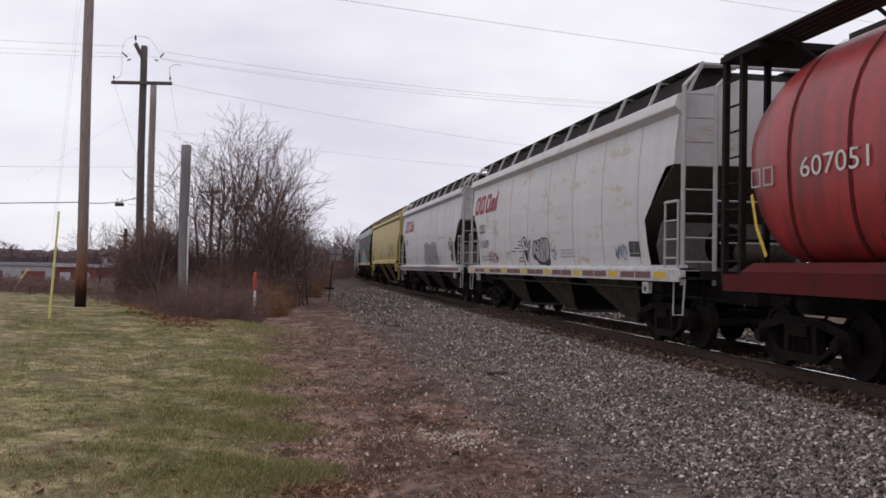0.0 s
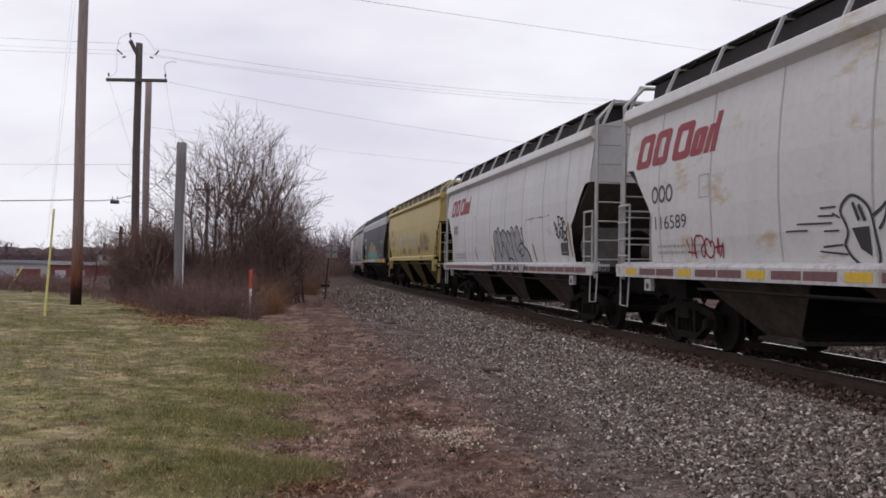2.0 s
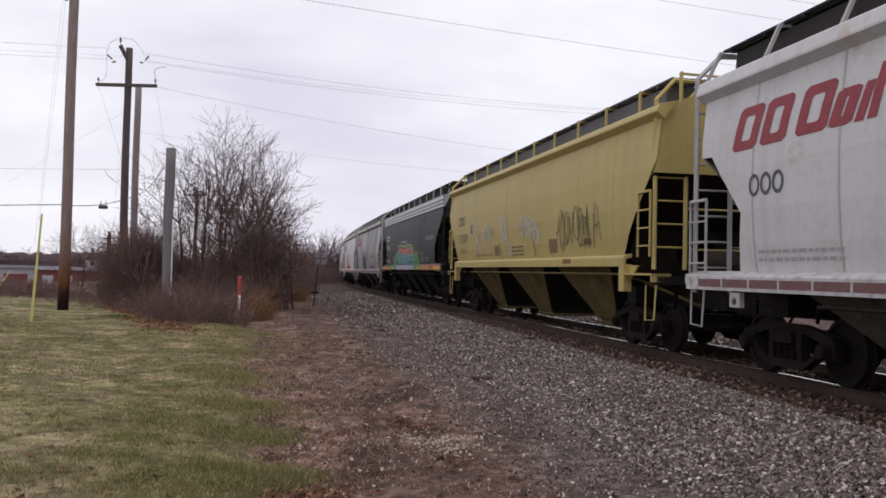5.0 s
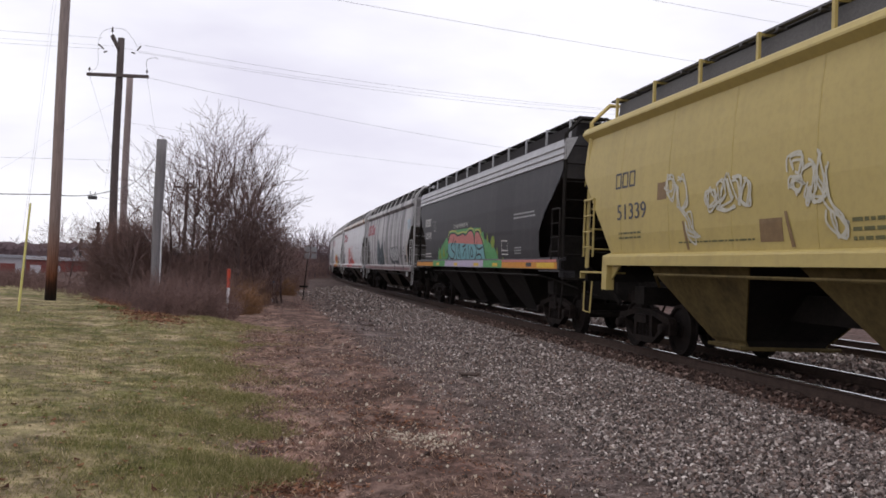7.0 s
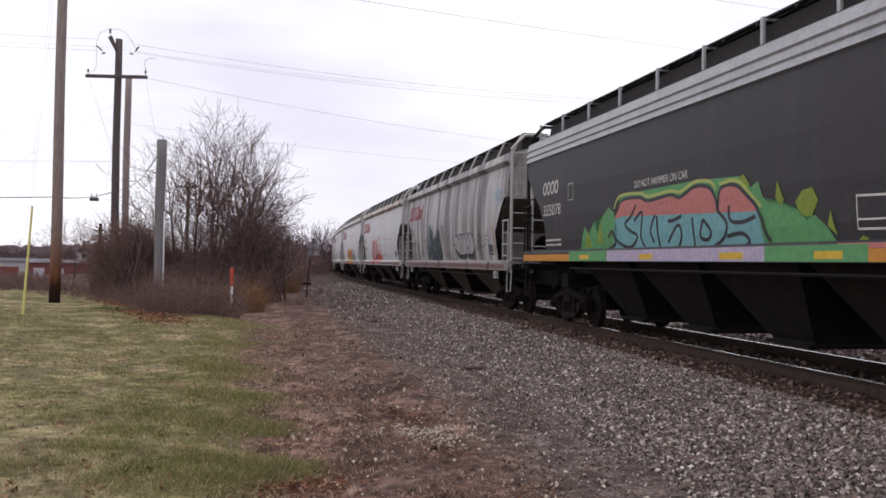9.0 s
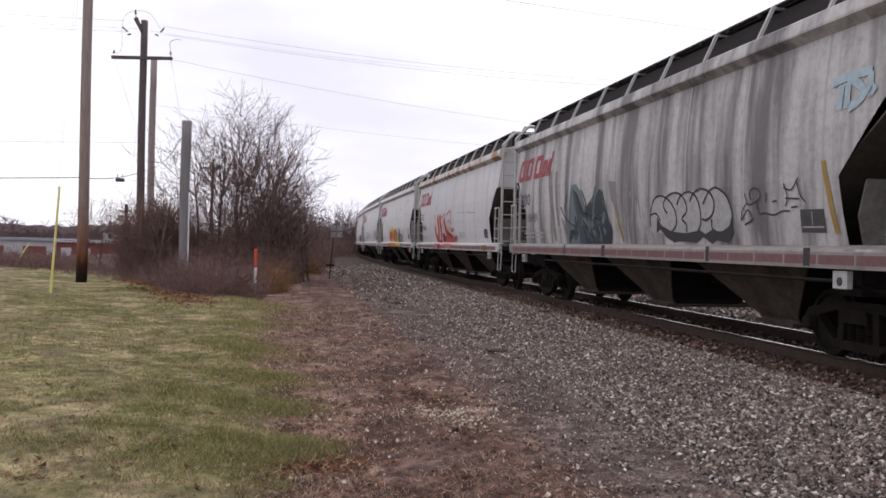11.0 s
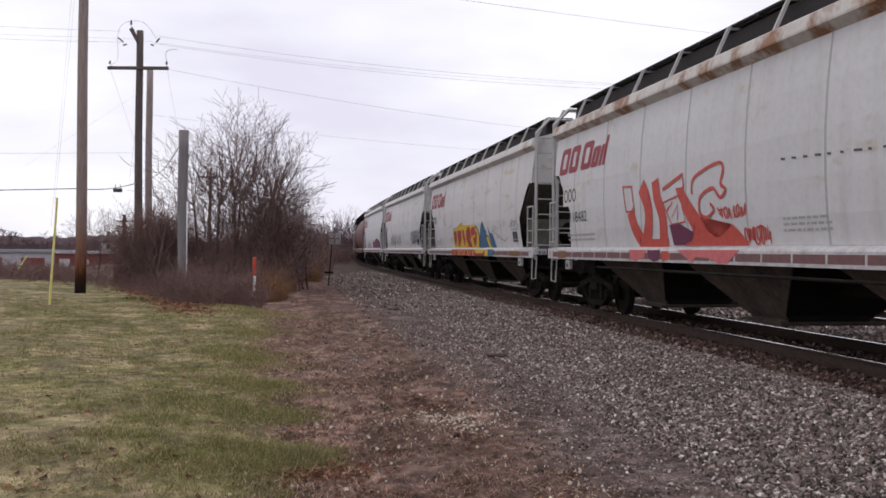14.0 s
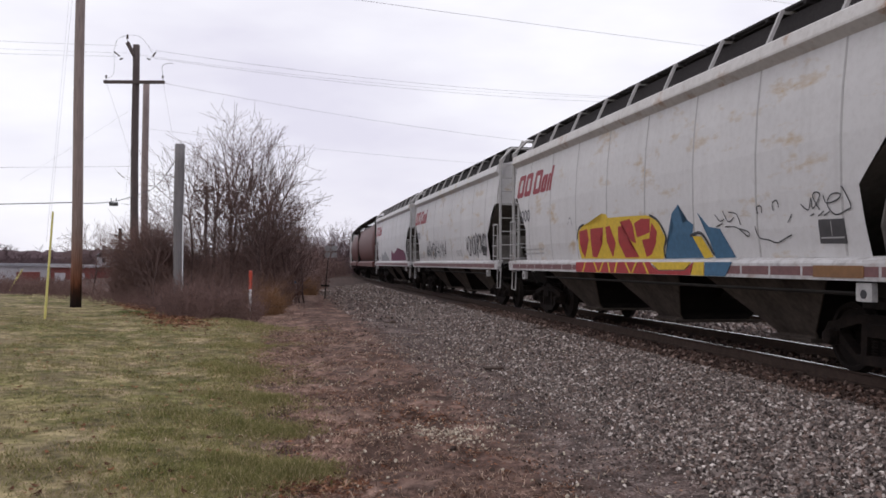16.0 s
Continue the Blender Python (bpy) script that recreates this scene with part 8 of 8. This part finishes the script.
CUBE_V = np.array([(x, y, z) for x in (-1, 1) for y in (-1, 1) for z in (-1, 1)], float)


WEDGE_V = np.array([(-1, -1, -0.8), (1, -1, -0.8), (0, -1, 1.1), (-1, 1, -0.8), (1, 1, -0.8), (0, 1, 1.1)], float)
WEDGE_F = ((0, 1, 2), (5, 4, 3), (0, 3, 4, 1), (1, 4, 5, 2), (2, 5, 3, 0))


def stones(name, s, d, size, rs, material, label, lift=0.25, wedge=False):
    """Jagged stones lying at track coordinates s, d."""
    n = len(s)
    T = np.interp(s, S_, T_)
    x, y = np.interp(s, S_, X_) + d * np.cos(T), np.interp(s, S_, Y_) + d * np.sin(T)
    z = ground_z(x, y)
    V0, F0 = (CUBE_V, CUBE_F) if not wedge else (WEDGE_V, WEDGE_F)
    v = V0[None] * (1 + rs.uniform(-0.45, 0.3, (n, len(V0), 3)))
    v *= (size[:, None, None] / 2) * rs.uniform(0.6, 1.2, (n, 1, 3))
    q = rs.normal(size=(n, 4))
    q /= np.linalg.norm(q, axis=1, keepdims=True)
    w, a, b, c = q.T
    R = np.stack([1 - 2 * (b * b + c * c), 2 * (a * b - c * w), 2 * (a * c + b * w), 2 * (a * b + c * w), 1 - 2 * (a * a + c * c), 2 * (b * c - a * w), 2 * (a * c - b * w), 2 * (b * c + a * w), 1 - 2 * (a * a + b * b)], 1).reshape(n, 3, 3)
    v = np.einsum("nij,nkj->nki", R, v)
    v += np.stack([x, y, z + size * lift * rs.uniform(0.3, 2.6, n)], 1)[:, None, :]
    f = [tuple(k + len(V0) * i for k in q) for i in range(n) for q in F0] if wedge else (F0[None] + 8 * np.arange(n)[:, None, None]).reshape(-1, 4)
    ob = new(name, np_mesh(name, v.reshape(-1, 3), f, material))
    return tagged(ob, label, "gravel", kind="stuff")


rs = np.random.RandomState(11)
M["stone"] = stone_material()


def scatter(n, s0, s1, d0, d1, power=1.0):
    return s0 + (s1 - s0) * rs.random(n) ** power, rs.uniform(d0, d1, n)


def ballast(spec, material, label, wedge):
    s, d, size = [], [], []
    for n, s0, s1, d0, d1, a, b, p in spec:
        q = scatter(n, s0, s1, d0, d1)
        # soil has washed over the stones in smears along the track
        soil = np.sin(q[1] * 2.1 + 0.9 * np.sin(q[0] * 0.7)) + 0.8 * np.sin(q[0] * 1.1 + q[1] * 1.6) + 0.5 * np.sin(q[0] * 2.9 - q[1] * 2.3)
        keep = rs.random(n) < np.clip(1.25 - 0.5 * np.clip(soil, 0, 2) * np.clip((-1.8 - q[1]) / 1.6, 0, 1), 0.12, 1)
        s.append(q[0][keep]); d.append(q[1][keep]); size.append((a + (b - a) * rs.random(n) ** p)[keep])
    stones("ballast", np.concatenate(s), np.concatenate(d), np.concatenate(size), rs, material, label, wedge=wedge)


ballast([(62000, 5.0, 16.0, -4.5, -1.7, 0.013, 0.040, 1.3)], M["stone"], "grey and pinkish crushed stone ballast beside the rails", True)
ballast([(26000, 16.0, 32.0, -4.3, -1.7, 0.02, 0.046, 1.2), (7000, 32.0, 62.0, -4.2, -1.7, 0.04, 0.075, 1.0), (17000, 4.0, 22.0, -5.6, -4.0, 0.009, 0.025, 1.6), (1500, 24.0, 55.0, -5.6, -3.8, 0.03, 0.07, 1.0), (5000, 6.0, 40.0, 1.7, 4.0, 0.05, 0.09, 1.0)],
        M["stone"], "crushed stone ballast thinning into the dirt", True)
M["stone_oily"] = stone_material()
M["stone_oily"].name = "rust_dusted_ballast_stone"
for nd in M["stone_oily"].node_tree.nodes:
    if nd.type == "VALTORGB":
        for el in nd.color_ramp.elements:
            c = el.color
            el.color = (c[0] * 0.52, c[1] * 0.42, c[2] * 0.38, 1)
ballast([(9000, 5.0, 32.0, -1.75, -0.85, 0.022, 0.055, 1.4), (4000, 4.0, 34.0, -0.62, 0.62, 0.04, 0.08, 1.0), (2500, 6.0, 34.0, 0.85, 1.75, 0.04, 0.08, 1.0)], M["stone_oily"], "dark rust-dusted ballast close to the rails", True)

M["chip"] = grained("pale_limestone_chips", (0.46, 0.40, 0.31), (0.78, 0.70, 0.57), 20.0, 0.9)
n = 520
cx, cy = rs.normal(0.12, 0.34, n), rs.normal(8.85, 0.32, n)
cs, cd = track_coords(cx, cy)
stones("pale_chips", cs + rs.uniform(-0.1, 0.1, n), cd, 0.006 + 0.016 * rs.random(n) ** 2, rs, M["chip"], "scatter of pale stone chips on the dirt path")
n = 500
cx, cy = rs.uniform(-1.6, 2.6, n), rs.uniform(5.5, 20, n)
cs, cd = track_coords(cx, cy)
stones("pale_chips", cs + rs.uniform(-0.1, 0.1, n), cd, rs.uniform(0.008, 0.03, n), rs, M["chip"], "loose pale pebbles on the dirt path")


M["clod"] = stone_material()
M["clod"].name = "brown_dirt_clods"
for nd in M["clod"].node_tree.nodes:
    if nd.type == "VALTORGB":
        for el, c in zip(nd.color_ramp.elements, ((0.03, 0.02, 0.017), (0.075, 0.052, 0.044), (0.10, 0.072, 0.06), (0.13, 0.095, 0.08), (0.16, 0.125, 0.105), (0.24, 0.20, 0.17))):
            el.color = (*c, 1)
n = 350
cy = 5.3 + 18 * rs.random(n) ** 1.4
cx = lawn_edge(cy) + rs.uniform(-0.2, 3.4, n)
cs, cd = track_coords(cx, cy)
stones("dirt_clods", cs + rs.uniform(-0.12, 0.12, n), cd, rs.uniform(0.01, 0.035, n) * (1 + 0.02 * cy), rs, M["clod"], "crumbled brown dirt clods on the path", 0.1)


def blades(name, x, y, hgt, lean, width, material, label, category="grass", lift=-0.005):
    """Single bent blades, each two faces."""
    n = len(x)
    z = ground_z(x, y) + lift
    a = rs.uniform(0, 2 * math.pi, n)
    b = rs.uniform(0, 2 * math.pi, n)
    px, py = np.cos(b) * width / 2, np.sin(b) * width / 2
    lx, ly = np.cos(a) * lean, np.sin(a) * lean
    hz = np.sqrt(np.maximum(hgt ** 2 - lean ** 2, (0.12 * hgt) ** 2))
    p0 = np.stack([x - px, y - py, z], 1)
    p1 = np.stack([x + px, y + py, z], 1)
    p2 = np.stack([x + lx * 0.4 + px * 0.7, y + ly * 0.4 + py * 0.7, z + hz * 0.65], 1)
    p3 = np.stack([x + lx * 0.4 - px * 0.7, y + ly * 0.4 - py * 0.7, z + hz * 0.65], 1)
    p4 = np.stack([x + lx, y + ly, z + hz], 1)
    v = np.stack([p0, p1, p2, p3, p4], 1).reshape(-1, 3)
    base = 5 * np.arange(n)[:, None]
    f = [tuple(r) for r in (base + np.array([[0, 1, 2, 3]])).tolist()] + [tuple(r) for r in (base + np.array([[3, 2, 4]])).tolist()]
    ob = new(name, np_mesh(name, v, f, material))
    return tagged(ob, label, category, kind="stuff")


def blade_material(name, stops, patch=None, share=0.0):
    m, n, l, b = mat(name, 0.8)
    g = n.new("ShaderNodeNewGeometry")
    c = ramp(n, l, g.outputs["Random Per Island"], stops)
    f = noise_node(n, l, 2.2, 5.0, 0.6, (1.0, 0.5, 1.0))
    if share:
        c = mix(n, l, share, c, lawn_colour(n, l))
    if patch:
        c = mix(n, l, ramp(n, l, f, [(0.42, (0, 0, 0)), (0.6, (0.75, 0.75, 0.75))]), c, patch)
    l.new(c, b.inputs["Base Color"])
    # thin dry blades let light through
    tr = n.new("ShaderNodeBsdfTranslucent")
    l.new(c, tr.inputs["Color"])
    ms = n.new("ShaderNodeMixShader")
    ms.inputs[0].default_value = 0.45
    l.new(b.outputs[0], ms.inputs[1])
    l.new(tr.outputs[0], ms.inputs[2])
    l.new(ms.outputs[0], n["Material Output"].inputs["Surface"])
    return m


M["grass"] = blade_material("mixed_winter_grass", [(0.0, (0.165, 0.162, 0.070)), (0.45, (0.30, 0.26, 0.138)), (0.75, (0.46, 0.38, 0.25)), (1.0, (0.66, 0.56, 0.42))], None, 0.6)
M["grass_green"] = blade_material("fresh_green_grass", [(0.0, (0.135, 0.152, 0.046)), (0.5, (0.26, 0.25, 0.095)), (0.8, (0.42, 0.36, 0.18)), (1.0, (0.62, 0.51, 0.33))], None, 0.2)
M["straw"] = blade_material("dead_straw", [(0.0, (0.05, 0.03, 0.023)), (0.4, (0.19, 0.117, 0.09)), (0.8, (0.42, 0.29, 0.22)), (1.0, (0.78, 0.62, 0.48))])
n = 110000
gy = 4.7 + 23.0 * rs.random(n) ** 1.5
gx = lawn_lobe(gy) + rs.normal(0, 0.14, n) - rs.random(n) ** 1.1 * (3.0 + 0.48 * gy)
tall = 0.6 + 1.3 * clumps(gx, gy, 1.0, 0.45) * clumps(gx, gy, 5.0, 1.3)
blades("lawn_grass", gx, gy, (gh := rs.uniform(0.014, 0.036, n) * (1 + 0.015 * gy) * tall), gh * rs.uniform(0.62, 0.99, n), rs.uniform(0.005, 0.009, n) * (1 + 0.05 * gy), M["grass"], "short patchy green and straw winter grass")
tx, ty = [], []
for x0, y0, k, r in ((-1.15, 7.1, 1500, 0.17), (-1.45, 6.6, 1100, 0.2), (-1.0, 7.35, 900, 0.12), (-1.35, 7.3, 900, 0.2), (-1.6, 9.0, 900, 0.22), (-1.9, 8.8, 700, 0.3), (-2.3, 10.6, 900, 0.35), (-1.9, 10.0, 1200, 0.3), (-2.6, 12.6, 1600, 0.45), (-3.0, 14.5, 1300, 0.5), (-3.4, 17.5, 1300, 0.5), (-4.3, 22.0, 1500, 0.8), (-2.6, 8.2, 900, 0.35), (-1.9, 6.6, 900, 0.3)):
    tx.append(rs.normal(x0, r, k)); ty.append(rs.normal(y0, r * 0.8, k))
for _ in range(640):
    y0 = 5.6 + 18 * rs.random() ** 1.3
    x0 = float(lawn_lobe(y0)) + 0.12 - rs.random() ** 1.5 * (2.5 + 0.42 * y0)
    r = rs.uniform(0.07, 0.2) * (1 + 0.02 * y0)
    tx.append(rs.normal(x0, r, 62)); ty.append(rs.normal(y0, r * 0.7, 62))
tx, ty = np.concatenate(tx), np.concatenate(ty)
th = rs.uniform(0.025, 0.075, len(tx))
blades("grass_tufts", tx, ty, th, th * rs.uniform(0.5, 0.97, len(tx)), rs.uniform(0.004, 0.009, len(tx)) * (1 + 0.03 * ty), M["grass_green"], "longer green grass tufts at the lawn's edge")
# tall tussocks on the tongues of turf along the path
tx, ty, th = [], [], []
for x0, y0, k, rx, ry, top in ((-1.2, 7.2, 2600, 0.16, 0.16, 0.15), (-1.5, 6.75, 1500, 0.2, 0.14, 0.11), (-1.65, 7.25, 1400, 0.22, 0.16, 0.10), (-1.6, 8.75, 1900, 0.2, 0.18, 0.12), (-2.1, 8.9, 1500, 0.28, 0.18, 0.10), (-2.7, 9.1, 900, 0.3, 0.2, 0.09),
                               (-2.1, 10.7, 1700, 0.24, 0.22, 0.13), (-2.6, 10.9, 900, 0.3, 0.2, 0.09), (-2.95, 13.3, 1800, 0.3, 0.32, 0.15), (-3.5, 13.8, 900, 0.4, 0.3, 0.10), (-3.7, 17.0, 1200, 0.35, 0.5, 0.12), (-4.7, 22.5, 1500, 0.6, 0.8, 0.13), (-5.6, 23.6, 900, 0.6, 0.5, 0.12), (-2.7, 7.2, 800, 0.35, 0.2, 0.08), (-3.4, 6.6, 900, 0.5, 0.2, 0.08)):
    qx, qy = rs.normal(x0, rx, k), rs.normal(y0, ry, k)
    core = np.exp(-((qx - x0) / rx) ** 2 / 2 - ((qy - y0) / ry) ** 2 / 2)
    tx.append(qx); ty.append(qy); th.append(top * (0.35 + 0.65 * core) * rs.uniform(0.5, 1.0, k))
tx, ty, th = np.concatenate(tx), np.concatenate(ty), np.concatenate(th)
blades("grass_tussocks", tx, ty, th, th * rs.uniform(0.25, 0.85, len(tx)), rs.uniform(0.004, 0.008, len(tx)) * (1 + 0.03 * ty), M["grass_green"], "tall green grass tussocks at the path's edge")
n = 30000
sy = 5.4 + 30 * rs.random(n) ** 1.6
sx = lawn_edge(sy) + rs.normal(1.1, 0.9, n) + 0.25 * np.sin(sy * 2.1)
keep = rs.random(n) < 1.5 * clumps(sx, sy, 2.0, 0.6) ** 2.6
sx, sy = sx[keep], sy[keep]
n = len(sx)
blades("dead_straw", sx, sy, (sl := rs.uniform(0.03, 0.10, n)), sl * rs.uniform(0.93, 1.0, n), rs.uniform(0.004, 0.010, n) * (1 + 0.04 * sy), M["straw"], "flattened dead grass stems on the dirt", lift=0.008)


sx, sy = [], []
for _ in range(520):
    y0 = 5.4 + 16 * rs.random() ** 1.5
    x0 = float(lawn_lobe(y0)) + rs.gamma(2.0, 0.55)
    r = rs.uniform(0.04, 0.12) * (1 + 0.02 * y0)
    sx.append(rs.normal(x0, r, 44)); sy.append(rs.normal(y0, r * 0.8, 44))
sx, sy = np.concatenate(sx), np.concatenate(sy)
sh = rs.uniform(0.02, 0.075, len(sx))
blades("dead_straw", sx, sy, sh, sh * rs.uniform(0.6, 0.98, len(sx)), rs.uniform(0.003, 0.008, len(sx)) * (1 + 0.04 * sy), M["straw"], "small tangles of dead grass on the dirt")


def leaves(name, x, y, size, label, material=None, category="leaves"):
    n = len(x)
    z = ground_z(x, y) + 0.008
    a = rs.uniform(0, 6.28, n)
    out = []
    shape = [(-1, 0, 0.25), (-0.3, 0.55, 0.0), (0.4, 0.5, 0.1), (1, 0, 0.35), (0.35, -0.55, 0.05), (-0.35, -0.5, 0.12)]
    for u, v, w in shape:
        uu, vv = u * size * 0.5, v * size * 0.5
        ww = (w + rs.uniform(-0.12, 0.35, n)) * size * 0.5
        out.append(np.stack([x + uu * np.cos(a) - vv * np.sin(a), y + uu * np.sin(a) + vv * np.cos(a), z + ww], 1))
    out.append(np.stack([x, y, z + rs.uniform(0, 0.1, n) * size], 1))
    v = np.stack(out, 1).reshape(-1, 3)
    base = 7 * np.arange(n)[:, None]
    f = np.concatenate([base + np.array([[6, i, (i + 1) % 6]]) for i in range(6)], 0)
    return tagged(new(name, np_mesh(name, v, f, material or M["leaf"])), label, category, kind="stuff")


M["leaf"] = blade_material("dry_brown_leaves", [(0.0, (0.07, 0.032, 0.022)), (0.45, (0.19, 0.085, 0.05)), (0.82, (0.36, 0.17, 0.095)), (1.0, (0.55, 0.37, 0.25))])
n = 17000
ly = 5.4 + 18 * rs.random(n) ** 1.3
lx = lawn_edge(ly) + rs.normal(0.9, 0.9, n)
keep = rs.random(n) < 1.4 * clumps(lx, ly, 6.0, 0.5) ** 2.6
lx, ly = lx[keep], ly[keep]
n = len(lx)
leaves("fallen_leaves", lx, ly, 0.012 + 0.042 * rs.random(n) ** 1.8, "dry brown fallen leaves along the path")
n = 900
ly = 5.6 + 20 * rs.random(n) ** 1.2
leaves("fallen_leaves", lawn_edge(ly) - rs.random(n) ** 1.4 * (2.0 + 0.4 * ly), ly, rs.uniform(0.03, 0.09, n), "single brown leaves scattered over the lawn")
n = 320
leaves("fallen_leaves", rs.normal(-0.95, 0.22, n), rs.normal(6.75, 0.16, n), rs.uniform(0.03, 0.075, n), "heap of dry brown leaves by a grass tuft")
n = 220
leaves("fallen_leaves", rs.normal(-0.15, 0.3, n), rs.normal(9.8, 0.3, n), rs.uniform(0.03, 0.065, n), "dry brown leaves caught on the path")
n = 2600
k = rs.random(n)
leaves("fallen_leaves", -6.1 - 5.3 * k + rs.normal(0, 0.4, n), 21.6 + 11.3 * k + rs.normal(0, 0.6, n), rs.uniform(0.06, 0.15, n), "drift of brown leaves along the brush")
M["weed_leaf"] = blade_material("broad_green_weed_leaves", [(0.0, (0.06, 0.085, 0.03)), (0.6, (0.13, 0.17, 0.06)), (1.0, (0.28, 0.32, 0.14))])
n = 90
leaves("green_weeds", rs.normal(-8.9, 0.35, n), rs.normal(26.2, 0.35, n), rs.uniform(0.08, 0.2, n), "low broad-leaved green weeds among dead leaves", M["weed_leaf"], "weeds")


def scrap(x, y, yaw, w, name="tie_plate_scrap", label="rusty tie plate lying on the gravel"):
    bm = bmesh.new()
    prism(bm, [(-w, 0.0), (w, 0.0), (w, 0.02), (w * 0.5, 0.028), (w * 0.42, 0.05), (w * 0.3, 0.028), (-w, 0.02)], 0.16, "y", -0.08)
    ob = part(name, bm, M["rail"])
    tagged(ob, label, "scrap metal", "scrap along the track").matrix_basis = pose(x, y, gz(x, y) + 0.03, 4, 3, yaw)


scrap(0.9, 13.7, 10, 0.19)
scrap(-1.3, 24.4, 50, 0.16)
scrap(2.3, 19.5, -30, 0.14)

# ================= movement =================
S0, V0, ACC = 13.6689, 6.79403, 0.0180006
LEADS = []
_p = -TRAIN[0][3]
for _c in TRAIN:
    LEADS.append(_p)
    _p += _c[3]


def car_pose(s_lead, L):
    """The pose of a car whose leading coupling plane is at s_lead along the track."""
    a, b = on_track(s_lead + TRUCK_IN), on_track(s_lead + L - TRUCK_IN)
    yaw = math.degrees(math.atan2(a[1] - b[1], a[0] - b[0]))
    return pose((a[0] + b[0]) / 2, (a[1] + b[1]) / 2, RAIL_Z, 0, 0, yaw)


def travel(t):
    return V0 * t + 0.5 * ACC * t * t


def motions():
    for (car, _, _, L), lead in zip(TRAIN, LEADS):
        walk(car, [(k * 0.2, car_pose(S0 + lead - travel(k * 0.2), L)) for k in range(81)])
    for wh, a in WHEELSETS:
        rows = []
        for k in range(241):
            t = min(k * 2 / FPS, 16.0)
            rows.append((t, pose(a, 0, WHEEL_R) @ Matrix.Rotation(travel(t) / WHEEL_R + a, 4, "Y")))
        walk(wh, rows)


motions()
